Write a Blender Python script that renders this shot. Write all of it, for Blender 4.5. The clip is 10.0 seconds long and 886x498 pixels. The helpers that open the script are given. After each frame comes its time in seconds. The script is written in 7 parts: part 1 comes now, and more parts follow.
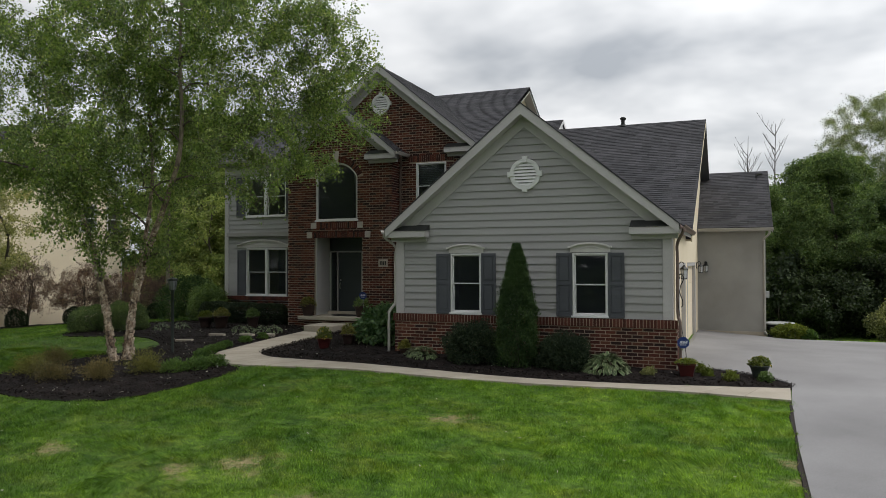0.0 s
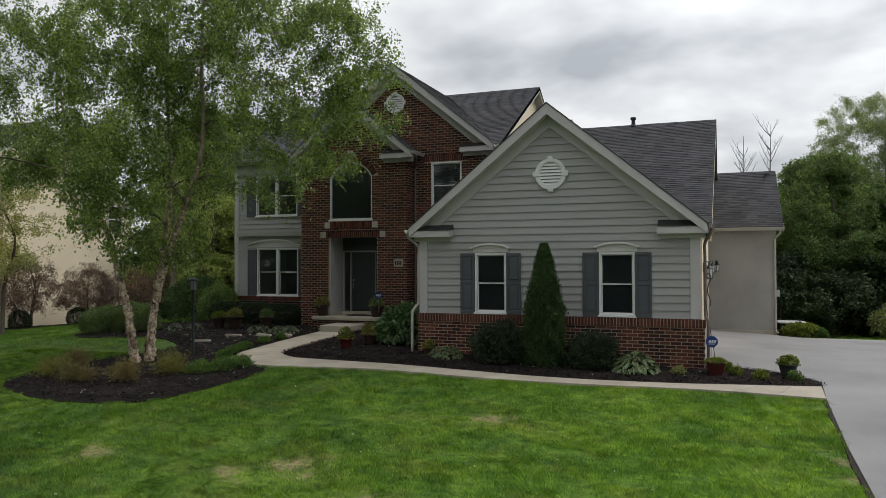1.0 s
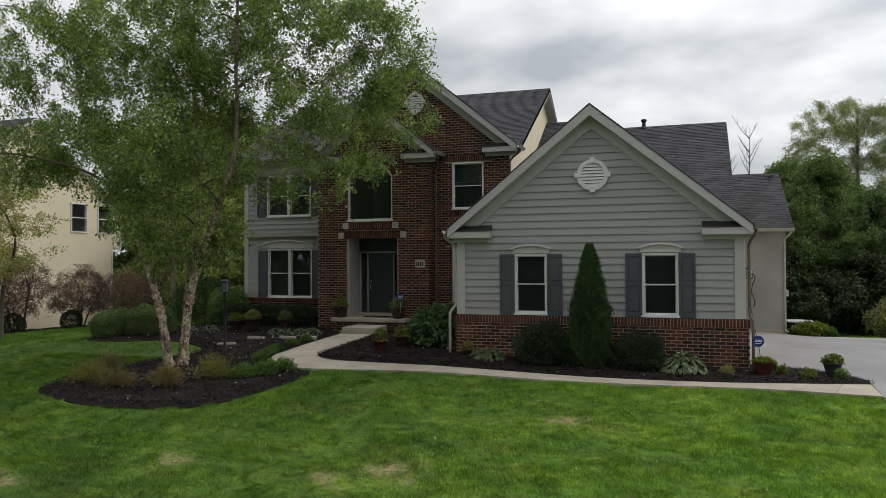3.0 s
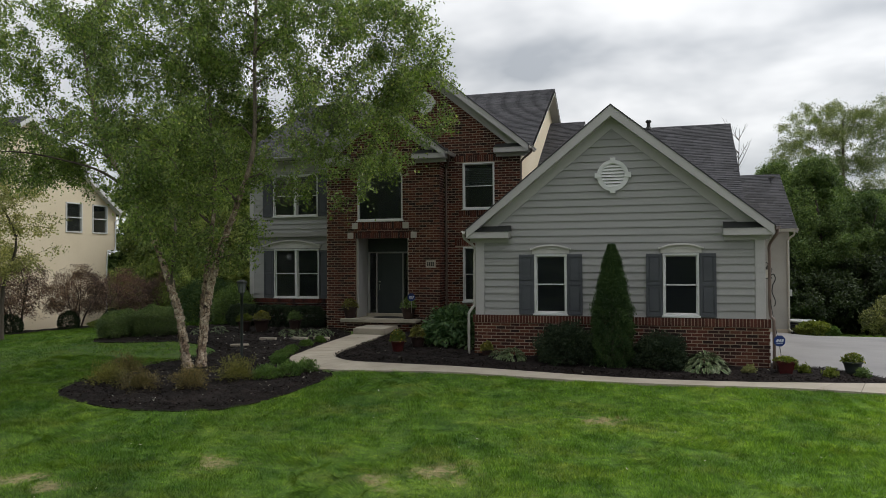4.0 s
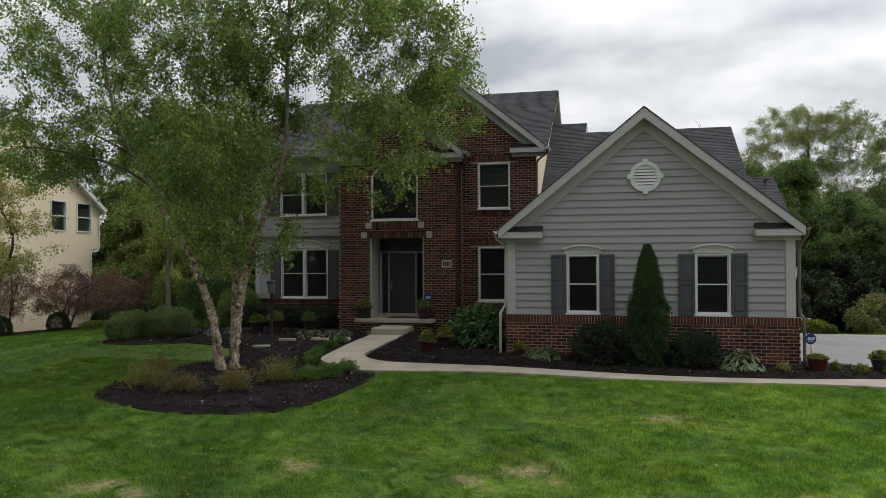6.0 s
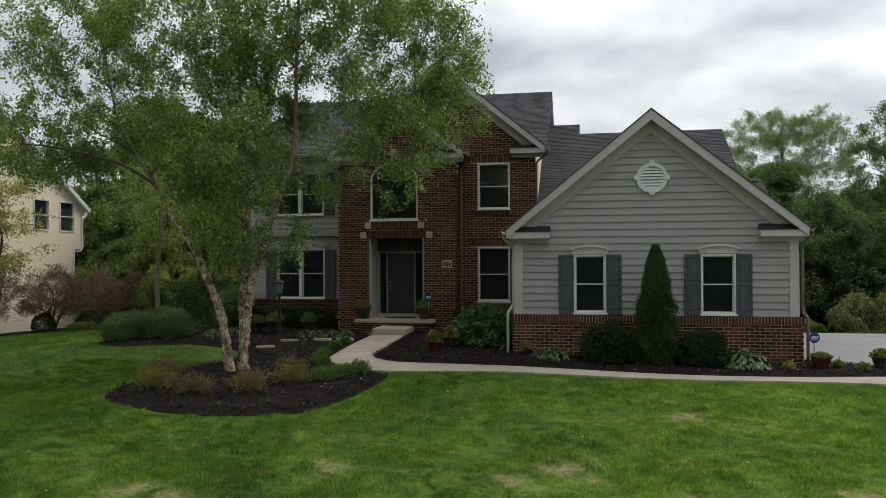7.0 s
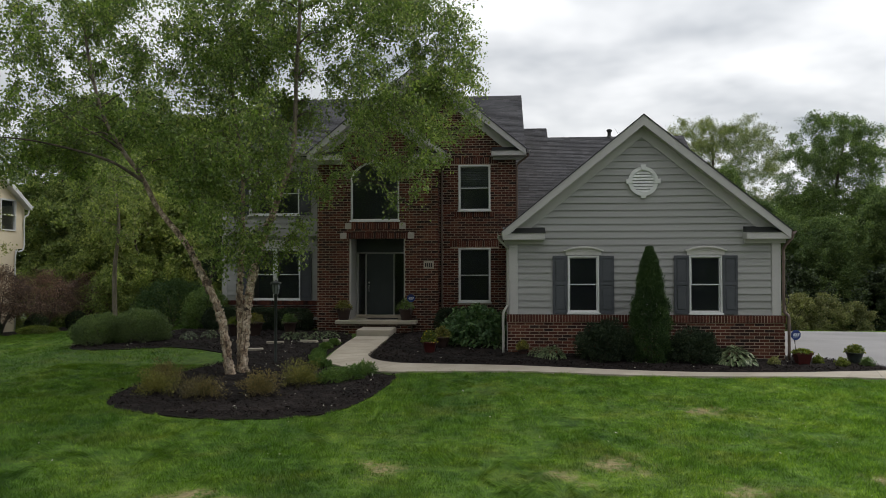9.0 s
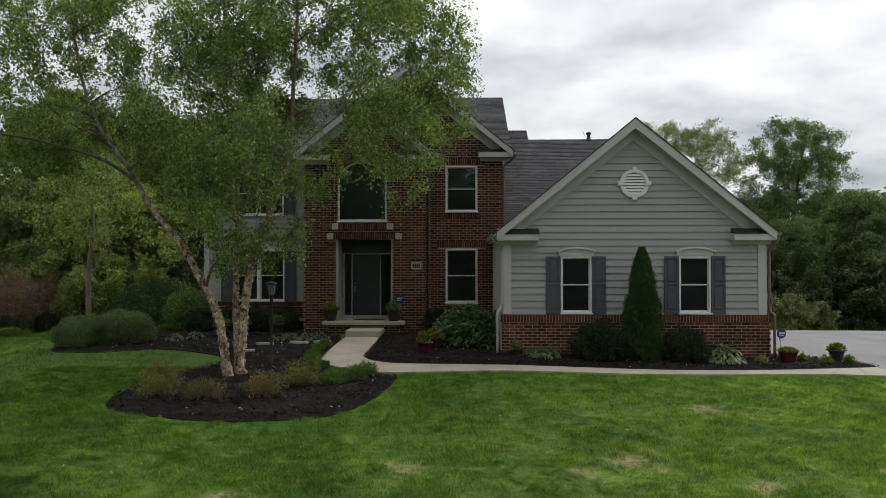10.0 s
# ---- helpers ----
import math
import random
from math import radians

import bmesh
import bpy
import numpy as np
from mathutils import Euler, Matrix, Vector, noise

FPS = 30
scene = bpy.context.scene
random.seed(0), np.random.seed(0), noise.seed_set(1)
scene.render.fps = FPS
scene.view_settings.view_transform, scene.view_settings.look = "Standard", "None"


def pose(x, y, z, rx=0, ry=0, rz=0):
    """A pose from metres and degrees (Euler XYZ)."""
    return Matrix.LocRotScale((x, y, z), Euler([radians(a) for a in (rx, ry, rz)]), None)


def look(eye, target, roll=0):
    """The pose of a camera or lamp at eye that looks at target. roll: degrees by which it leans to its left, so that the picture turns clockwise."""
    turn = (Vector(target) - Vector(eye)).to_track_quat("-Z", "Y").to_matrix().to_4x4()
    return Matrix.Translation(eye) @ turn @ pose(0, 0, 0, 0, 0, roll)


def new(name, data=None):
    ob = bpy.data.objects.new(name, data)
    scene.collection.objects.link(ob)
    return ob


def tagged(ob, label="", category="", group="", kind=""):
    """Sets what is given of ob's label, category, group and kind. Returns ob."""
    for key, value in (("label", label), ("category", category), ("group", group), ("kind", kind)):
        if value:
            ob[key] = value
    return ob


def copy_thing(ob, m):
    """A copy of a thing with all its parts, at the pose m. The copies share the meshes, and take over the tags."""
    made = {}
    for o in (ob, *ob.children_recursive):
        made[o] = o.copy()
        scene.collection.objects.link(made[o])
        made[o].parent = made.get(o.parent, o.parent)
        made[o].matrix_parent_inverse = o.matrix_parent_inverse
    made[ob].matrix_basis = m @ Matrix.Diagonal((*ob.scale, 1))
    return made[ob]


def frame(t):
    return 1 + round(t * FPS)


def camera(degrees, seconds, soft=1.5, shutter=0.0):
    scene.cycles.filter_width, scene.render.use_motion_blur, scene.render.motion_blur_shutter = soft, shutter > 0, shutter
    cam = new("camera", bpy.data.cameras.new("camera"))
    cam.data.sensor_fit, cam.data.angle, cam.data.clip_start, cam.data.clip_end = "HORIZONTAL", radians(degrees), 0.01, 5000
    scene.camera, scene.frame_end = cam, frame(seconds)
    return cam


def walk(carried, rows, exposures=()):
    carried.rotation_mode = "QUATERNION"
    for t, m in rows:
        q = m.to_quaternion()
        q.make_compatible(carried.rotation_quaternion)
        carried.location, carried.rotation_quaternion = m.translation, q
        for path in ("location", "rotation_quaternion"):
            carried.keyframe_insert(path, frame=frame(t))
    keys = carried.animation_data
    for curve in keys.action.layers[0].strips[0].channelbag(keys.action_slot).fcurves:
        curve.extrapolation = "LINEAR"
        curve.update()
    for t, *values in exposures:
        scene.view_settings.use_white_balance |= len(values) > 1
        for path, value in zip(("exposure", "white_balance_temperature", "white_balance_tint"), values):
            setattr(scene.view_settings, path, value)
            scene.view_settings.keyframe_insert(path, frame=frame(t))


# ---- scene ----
cam = camera(62.6, 10.0, 0.75)
PATH = [
    (0, (8.6411, -18.0490, 2.5562), (7.8987, -16.1922, 2.5895), -0.110),
    (0.5, (8.1739, -18.2271, 2.5609), (7.4478, -16.3638, 2.5934), -0.154),
    (1, (7.6967, -18.3861, 2.5659), (6.9890, -16.5158, 2.5977), -0.190),
    (1.5, (7.2120, -18.5320, 2.5710), (6.5256, -16.6538, 2.6025), -0.219),
    (2, (6.7218, -18.6694, 2.5762), (6.0593, -16.7827, 2.6082), -0.241),
    (2.5, (6.2283, -18.8017, 2.5811), (5.5922, -16.9058, 2.6134), -0.256),
    (4, (4.7437, -19.1849, 2.5941), (4.1829, -17.2654, 2.6271), -0.269),
    (4.5, (4.2516, -19.3099, 2.5973), (3.7178, -17.3827, 2.6297), -0.264),
    (5, (3.7625, -19.4327, 2.5998), (3.2564, -17.4980, 2.6325), -0.254),
    (5.5, (3.2768, -19.5522, 2.6013), (2.8008, -17.6100, 2.6340), -0.241),
    (7, (1.8404, -19.8777, 2.5993), (1.4698, -17.9126, 2.6321), -0.185),
    (7.5, (1.3672, -19.9708, 2.5959), (1.0512, -17.9962, 2.6305), -0.163),
    (8, (0.8952, -20.0546, 2.5910), (0.6258, -18.0732, 2.6260), -0.139),
    (8.5, (0.4231, -20.1288, 2.5845), (0.2038, -18.1412, 2.6204), -0.115),
    (9, (-0.0508, -20.1938, 2.5761), (-0.2197, -18.2013, 2.6131), -0.090),
    (9.5, (-0.5287, -20.2507, 2.5658), (-0.6450, -18.2544, 2.6037), -0.066),
    (10, (-1.0129, -20.3015, 2.5535), (-1.0705, -18.3027, 2.5941), -0.042),
]
walk(cam, [(t, look(eye, target, roll)) for t, eye, target, roll in PATH])

SUN_UP, SUN_ROUND = radians(46), radians(62)
# world: a bright overcast sky with broken layers of cloud
world = bpy.data.worlds.new("overcast_sky")
scene.world = world
world.use_nodes = True
wn, wl = world.node_tree.nodes, world.node_tree.links
wn.clear()


def wnode(kind, **values):
    n = wn.new(kind)
    for key, value in values.items():
        n.inputs[key].default_value = value
    return n


w_coord = wn.new("ShaderNodeTexCoord")
w_sep = wn.new("ShaderNodeSeparateXYZ")
wl.new(w_coord.outputs["Generated"], w_sep.inputs[0])
w_up = wn.new("ShaderNodeMath")
w_up.operation = "MAXIMUM"
w_up.inputs[1].default_value = 0.0
wl.new(w_sep.outputs["Z"], w_up.inputs[0])
w_add = wn.new("ShaderNodeMath")
w_add.inputs[1].default_value = 0.32
wl.new(w_up.outputs[0], w_add.inputs[0])
w_flat = wn.new("ShaderNodeVectorMath")
w_flat.operation = "DIVIDE"
w_den = wn.new("ShaderNodeCombineXYZ")
for k in range(3):
    wl.new(w_add.outputs[0], w_den.inputs[k])
wl.new(w_coord.outputs["Generated"], w_flat.inputs[0])
wl.new(w_den.outputs[0], w_flat.inputs[1])
w_map = wn.new("ShaderNodeMapping")
w_map.inputs["Scale"].default_value = (0.85, 1.0, 0.0)
w_map.inputs["Location"].default_value = (3.1, 1.7, 0.0)
wl.new(w_flat.outputs[0], w_map.inputs[0])
w_noise = wnode("ShaderNodeTexNoise", Scale=2.6, Detail=4.0, Roughness=0.48, Distortion=0.1)
wl.new(w_map.outputs[0], w_noise.inputs["Vector"])
w_ramp = wn.new("ShaderNodeValToRGB")
w_ramp.color_ramp.elements[0].position, w_ramp.color_ramp.elements[0].color = 0.34, (0.60, 0.635, 0.68, 1)
w_ramp.color_ramp.elements[1].position, w_ramp.color_ramp.elements[1].color = 0.60, (1.25, 1.26, 1.27, 1)
wl.new(w_noise.outputs[0], w_ramp.inputs[0])
w_sky = wn.new("ShaderNodeTexSky")
w_sky.sky_type = "NISHITA"
w_sky.sun_disc = False
w_sky.sun_elevation, w_sky.sun_rotation = SUN_UP, SUN_ROUND
w_bg1 = wnode("ShaderNodeBackground", Strength=0.07)
wl.new(w_sky.outputs[0], w_bg1.inputs[0])
w_bg2 = wnode("ShaderNodeBackground", Strength=1.0)
# overcast cloud is brighter overhead, towards the hidden sun
w_dot = wn.new("ShaderNodeVectorMath")
w_dot.operation = "DOT_PRODUCT"
w_dot.inputs[1].default_value = (0.18, 0.24, 0.954)
wl.new(w_coord.outputs["Generated"], w_dot.inputs[0])
w_near = wn.new("ShaderNodeMapRange")
w_near.inputs[1].default_value, w_near.inputs[2].default_value = 0.3, 1.0
w_near.inputs[3].default_value, w_near.inputs[4].default_value = 0.71, 1.36
wl.new(w_dot.outputs["Value"], w_near.inputs[0])
wl.new(w_near.outputs[0], w_bg2.inputs["Strength"])
wl.new(w_ramp.outputs[0], w_bg2.inputs[0])
w_mix = wn.new("ShaderNodeMixShader")
w_mix.inputs[0].default_value = 0.88
wl.new(w_bg1.outputs[0], w_mix.inputs[1])
wl.new(w_bg2.outputs[0], w_mix.inputs[2])
w_out = wn.new("ShaderNodeOutputWorld")
wl.new(w_mix.outputs[0], w_out.inputs[0])

sun = new("sun", bpy.data.lights.new("sun", "SUN"))
sun.data.energy, sun.data.angle, sun.data.color = 1.0, radians(25), (1.0, 0.97, 0.93)
sun.matrix_world = look((20 * math.sin(SUN_ROUND), 20 * math.cos(SUN_ROUND), 20 * math.tan(SUN_UP)), (0, 0, 0))

# ---- materials ----


def node_material(name):
    m = bpy.data.materials.new(name)
    m.use_nodes = True
    nt = m.node_tree
    return m, nt.nodes, nt.links, nt.nodes["Principled BSDF"]


def noise_at(n, l, scale, detail=4.0, stretch=(1, 1, 1), rough=0.55, source="Position"):
    if source == "Position":
        src = n.new("ShaderNodeNewGeometry").outputs["Position"]
    else:
        src = n.new("ShaderNodeTexCoord").outputs[source]
    mp = n.new("ShaderNodeMapping")
    mp.inputs["Scale"].default_value = stretch
    l.new(src, mp.inputs[0])
    t = n.new("ShaderNodeTexNoise")
    t.inputs["Scale"].default_value, t.inputs["Detail"].default_value, t.inputs["Roughness"].default_value = scale, detail, rough
    l.new(mp.outputs[0], t.inputs["Vector"])
    return t.outputs[0]


def ramp(n, l, fac, stops):
    r = n.new("ShaderNodeValToRGB")
    while len(r.color_ramp.elements) < len(stops):
        r.color_ramp.elements.new(0.5)
    for e, (p, c) in zip(r.color_ramp.elements, stops):
        e.position, e.color = p, (*c, 1)
    l.new(fac, r.inputs[0])
    return r.outputs[0]


def blend(n, l, fac, a, b, mode="MIX"):
    m = n.new("ShaderNodeMix")
    m.data_type, m.blend_type = "RGBA", mode
    if hasattr(fac, "default_value"):
        l.new(fac, m.inputs[0])
    else:
        m.inputs[0].default_value = fac
    for s, v in ((m.inputs[6], a), (m.inputs[7], b)):
        if hasattr(v, "default_value"):
            l.new(v, s)
        else:
            s.default_value = (*v, 1)
    return m.outputs[2]


def bump(n, l, bs, height, strength, distance):
    b = n.new("ShaderNodeBump")
    b.inputs["Strength"].default_value, b.inputs["Distance"].default_value = strength, distance
    l.new(height, b.inputs["Height"])
    l.new(b.outputs[0], bs.inputs["Normal"])


def surface(name, c1, c2, rough=0.7, coarse=1.2, fine=40.0, grit=0.3, relief=0.3, depth=0.004, metal=0.0, stretch=(1, 1, 1), pieces=0.0, island=0.0, spec=0.4):
    """A surface of two colours mixed at a coarse and a fine scale, with grain and relief."""
    m, n, l, bs = node_material(name)
    a = noise_at(n, l, coarse, 5, stretch)
    f = noise_at(n, l, fine, 4, stretch)
    col = ramp(n, l, a, [(0.3, c1), (0.7, c2)])
    g = ramp(n, l, f, [(0.25, (1 - grit,) * 3), (0.75, (1 + grit * 0.4,) * 3)])
    col = blend(n, l, 1.0, col, g, "MULTIPLY")
    if pieces or island:
        src = n.new("ShaderNodeObjectInfo").outputs["Random"] if pieces else n.new("ShaderNodeNewGeometry").outputs["Random Per Island"]
        k = pieces or island
        col = blend(n, l, 1.0, col, ramp(n, l, src, [(0.0, (1 - k,) * 3), (1.0, (1 + k * 0.5,) * 3)]), "MULTIPLY")
    l.new(col, bs.inputs["Base Color"])
    bs.inputs["Roughness"].default_value, bs.inputs["Metallic"].default_value = rough, metal
    bs.inputs["Specular IOR Level"].default_value = spec
    if relief:
        bump(n, l, bs, f, relief, depth)
    return m


def brick_material(name, per_object):
    m, n, l, bs = node_material(name)
    src = n.new("ShaderNodeObjectInfo").outputs["Random"] if per_object else n.new("ShaderNodeNewGeometry").outputs["Random Per Island"]
    col = ramp(n, l, src, [(0.0, (0.024, 0.015, 0.014)), (0.22, (0.054, 0.022, 0.018)), (0.5, (0.096, 0.030, 0.021)), (0.8, (0.134, 0.044, 0.028)), (1.0, (0.165, 0.070, 0.043))])
    big = ramp(n, l, noise_at(n, l, 1.1, 3), [(0.3, (0.75, 0.75, 0.78)), (0.7, (1.12, 1.08, 1.05))])
    grain = ramp(n, l, noise_at(n, l, 55, 5), [(0.25, (0.55, 0.55, 0.58)), (0.75, (1.2, 1.15, 1.1))])
    col = blend(n, l, 1.0, blend(n, l, 1.0, col, big, "MULTIPLY"), grain, "MULTIPLY")
    l.new(col, bs.inputs["Base Color"])
    bs.inputs["Roughness"].default_value = 0.85
    bs.inputs["Specular IOR Level"].default_value = 0.25
    bump(n, l, bs, noise_at(n, l, 90, 4), 0.5, 0.004)
    return m


def leaf_material(name, stops, glow=0.35, rough=0.5, patch=0.5, gloss=0.3):
    """Thin leaves: each leaf its own tone, light passing through it."""
    m, n, l, bs = node_material(name)
    col = ramp(n, l, n.new("ShaderNodeNewGeometry").outputs["Random Per Island"], stops)
    big = ramp(n, l, noise_at(n, l, patch, 3), [(0.3, (0.60, 0.65, 0.62)), (0.7, (1.28, 1.22, 1.0))])
    col = blend(n, l, 1.0, col, big, "MULTIPLY")
    l.new(col, bs.inputs["Base Color"])
    bs.inputs["Roughness"].default_value = rough
    bs.inputs["Specular IOR Level"].default_value = gloss
    tr = n.new("ShaderNodeBsdfTranslucent")
    l.new(blend(n, l, 1.0, col, (1.12, 1.25, 0.62), "MULTIPLY"), tr.inputs[0])
    mx = n.new("ShaderNodeMixShader")
    mx.inputs[0].default_value = glow
    l.new(bs.outputs[0], mx.inputs[1])
    l.new(tr.outputs[0], mx.inputs[2])
    l.new(mx.outputs[0], n["Material Output"].inputs[0])
    return m


def glass_material(name):
    m, n, l, bs = node_material(name)
    bs.inputs["Base Color"].default_value = (0.55, 0.6, 0.6, 1)
    bs.inputs["Transmission Weight"].default_value = 1.0
    bs.inputs["Roughness"].default_value = 0.02
    bs.inputs["IOR"].default_value = 1.5
    # a faint blue-grey diffuse film painted in for the haze reflected in the panes
    film = n.new("ShaderNodeBsdfDiffuse")
    l.new(ramp(n, l, noise_at(n, l, 2.5, 4), [(0.3, (0.28, 0.33, 0.39)), (0.7, (0.40, 0.45, 0.52))]), film.inputs[0])
    mx = n.new("ShaderNodeMixShader")
    mx.inputs[0].default_value = 0.018
    l.new(bs.outputs[0], mx.inputs[1])
    l.new(film.outputs[0], mx.inputs[2])
    l.new(mx.outputs[0], n["Material Output"].inputs[0])
    return m


SIDING = surface("painted_fibre_cement_siding", (0.310, 0.307, 0.298), (0.346, 0.342, 0.332), 0.6, 0.8, 60, 0.10, 0.12, 0.002, stretch=(0.3, 1, 3), pieces=0.06)
TRIM = surface("painted_trim_boards", (0.445, 0.43, 0.422), (0.495, 0.48, 0.47), 0.55, 0.9, 50, 0.10, 0.1, 0.002)
WHITE = surface("white_vinyl", (0.64, 0.645, 0.635), (0.72, 0.725, 0.715), 0.4, 1.5, 60, 0.08, 0.05, 0.001)
SHUTTER = surface("slate_blue_grey_shutter_paint", (0.062, 0.066, 0.077), (0.083, 0.088, 0.101), 0.5, 1.5, 60, 0.12, 0.1, 0.002)
STUCCO = surface("cream_stucco", (0.78, 0.675, 0.49), (0.84, 0.738, 0.56), 0.85, 0.6, 45, 0.12, 0.4, 0.004)
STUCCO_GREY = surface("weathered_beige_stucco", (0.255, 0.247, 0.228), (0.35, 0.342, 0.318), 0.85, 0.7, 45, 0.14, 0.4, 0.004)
MORTAR = surface("mortar", (0.33, 0.27, 0.205), (0.46, 0.385, 0.30), 0.9, 1.5, 70, 0.3, 0.5, 0.003)
BRICK = brick_material("red_brown_brick", False)
BRICK_ONE = brick_material("red_brown_brick_piece", True)
CAP_BRICK = surface("red_cap_brick", (0.088, 0.029, 0.021), (0.125, 0.043, 0.029), 0.85, 2.0, 60, 0.35, 0.4, 0.004, pieces=0.4, spec=0.25)
STONE = surface("limestone_blocks", (0.42, 0.38, 0.33), (0.52, 0.47, 0.42), 0.8, 4, 60, 0.2, 0.4, 0.003)
SHINGLE = surface("charcoal_asphalt_shingle", (0.056, 0.056, 0.062), (0.088, 0.086, 0.093), 0.9, 0.7, 110, 0.45, 0.6, 0.004, island=0.35, spec=0.3)
CONCRETE = surface("concrete_walk", (0.355, 0.31, 0.245), (0.49, 0.435, 0.355), 0.85, 1.1, 60, 0.2, 0.4, 0.003, pieces=0.08)
DRIVE = surface("concrete_drive", (0.205, 0.199, 0.200), (0.318, 0.309, 0.310), 0.85, 0.3, 45, 0.14, 0.3, 0.003)
MULCH = surface("dark_shredded_mulch", (0.013, 0.0105, 0.010), (0.031, 0.0245, 0.0225), 0.95, 3.0, 26, 0.7, 1.0, 0.03, spec=0.15)
CHIP = surface("bark_chips", (0.013, 0.010, 0.0095), (0.046, 0.034, 0.029), 0.95, 3.0, 60, 0.4, 0.3, 0.004, island=0.6, spec=0.15)
PETAL = surface("pale_fallen_leaves", (0.45, 0.42, 0.32), (0.62, 0.60, 0.52), 0.8, 3.0, 60, 0.2, 0, island=0.3)
DOOR_PAINT = surface("dark_teal_grey_door_paint", (0.028, 0.036, 0.038), (0.037, 0.046, 0.048), 0.45, 1.5, 60, 0.1, 0.05, 0.001)
# shade under the rakes, put into the colour of the cornice return tops
RETURN_SHADE = surface("return_top_shade", (0.020, 0.022, 0.022), (0.032, 0.034, 0.033), 0.6, 3, 60, 0.2, 0.1, 0.001)
CHROME = surface("satin_nickel", (0.5, 0.5, 0.48), (0.6, 0.6, 0.58), 0.3, 3, 60, 0.1, 0, metal=1.0)
IRON = surface("black_painted_iron", (0.012, 0.013, 0.013), (0.022, 0.023, 0.023), 0.5, 4, 80, 0.2, 0.1, 0.001)
POST_GREEN = surface("dark_green_post_paint", (0.014, 0.020, 0.017), (0.022, 0.030, 0.026), 0.5, 4, 80, 0.2, 0.1, 0.001)
ALUMINIUM = surface("painted_aluminium_gutter", (0.34, 0.325, 0.29), (0.42, 0.405, 0.365), 0.4, 2, 60, 0.1, 0.05, 0.001)
BROWN_METAL = surface("brown_metal_downspout", (0.12, 0.085, 0.07), (0.165, 0.118, 0.095), 0.5, 2, 60, 0.1, 0.05, 0.001)
RED_POT = surface("oxblood_glazed_pot", (0.06, 0.012, 0.012), (0.085, 0.017, 0.016), 0.4, 3, 50, 0.2, 0.1, 0.002)
BROWN_POT = surface("dark_brown_planter", (0.035, 0.02, 0.017), (0.055, 0.032, 0.026), 0.55, 3, 50, 0.2, 0.1, 0.002)
GREEN_POT = surface("grey_green_planter", (0.035, 0.045, 0.04), (0.055, 0.065, 0.058), 0.5, 3, 50, 0.2, 0.1, 0.002)
SOIL = surface("potting_soil", (0.02, 0.015, 0.012), (0.035, 0.026, 0.02), 0.95, 6, 60, 0.4, 0.5, 0.01)
SIGN_BLUE = surface("blue_sign_enamel", (0.012, 0.035, 0.16), (0.016, 0.045, 0.20), 0.4, 4, 50, 0.08, 0)
SIGN_WHITE = surface("white_sign_print", (0.55, 0.60, 0.70), (0.62, 0.66, 0.75), 0.5, 4, 50, 0.05, 0)
PLATE = surface("cream_number_plate", (0.42, 0.36, 0.30), (0.5, 0.44, 0.37), 0.6, 4, 50, 0.15, 0.1, 0.002)
MAT = surface("rubber_coir_mat", (0.012, 0.011, 0.011), (0.025, 0.022, 0.02), 0.95, 6, 120, 0.4, 0.6, 0.004)
DRYWALL = surface("interior_paint", (0.30, 0.29, 0.27), (0.34, 0.33, 0.31), 0.8, 1, 30, 0.05, 0)
BLIND = surface("grey_blind_slats", (0.45, 0.46, 0.47), (0.52, 0.53, 0.54), 0.6, 3, 50, 0.1, 0)
LAMP_GLASS = surface("frosted_lamp_glass", (0.15, 0.165, 0.17), (0.22, 0.235, 0.24), 0.25, 4, 60, 0.1, 0)
GLASS = glass_material("window_glass")
CONDENSER = surface("pale_condenser_cabinet", (0.42, 0.43, 0.41), (0.5, 0.5, 0.48), 0.5, 2, 50, 0.12, 0.1, 0.002)

BARK = bpy.data.materials.new("peeling_birch_bark")
BARK.use_nodes = True
_n, _l = BARK.node_tree.nodes, BARK.node_tree.links
_b = _n["Principled BSDF"]
_low = ramp(_n, _l, noise_at(_n, _l, 7, 5, (1, 1, 0.55), 0.65), [(0.36, (0.040, 0.027, 0.020)), (0.45, (0.22, 0.150, 0.10)), (0.53, (0.44, 0.33, 0.23)), (0.66, (0.76, 0.66, 0.52))])
_fl = ramp(_n, _l, noise_at(_n, _l, 26, 5, (1, 1, 1.6), 0.7), [(0.38, (0.18, 0.15, 0.13)), (0.50, (1, 1, 1)), (0.8, (1.2, 1.15, 1.1))])
_lc = blend(_n, _l, 1.0, _low, _fl, "MULTIPLY")
_hi = ramp(_n, _l, noise_at(_n, _l, 9, 4, (1, 1, 0.6)), [(0.3, (0.11, 0.087, 0.072)), (0.7, (0.32, 0.255, 0.205))])
_sep = _n.new("ShaderNodeSeparateXYZ")
_l.new(_n.new("ShaderNodeNewGeometry").outputs["Position"], _sep.inputs[0])
_mr = _n.new("ShaderNodeMapRange")
_mr.inputs[1].default_value, _mr.inputs[2].default_value = 3.0, 6.5
_l.new(_sep.outputs[2], _mr.inputs[0])
_l.new(blend(_n, _l, _mr.outputs[0], _lc, _hi), _b.inputs["Base Color"])
_b.inputs["Roughness"].default_value = 0.85
bump(_n, _l, _b, noise_at(_n, _l, 22, 6, (1, 1, 1.4), 0.7), 0.9, 0.03)
CURL = surface("curling_papery_bark", (0.23, 0.155, 0.105), (0.80, 0.68, 0.52), 0.85, 13, 60, 0.35, 0.3, 0.004, island=0.45)
HEAD_TRIM = surface("pale_painted_mouldings", (0.56, 0.54, 0.52), (0.62, 0.60, 0.58), 0.5, 2, 60, 0.1, 0.1, 0.001)
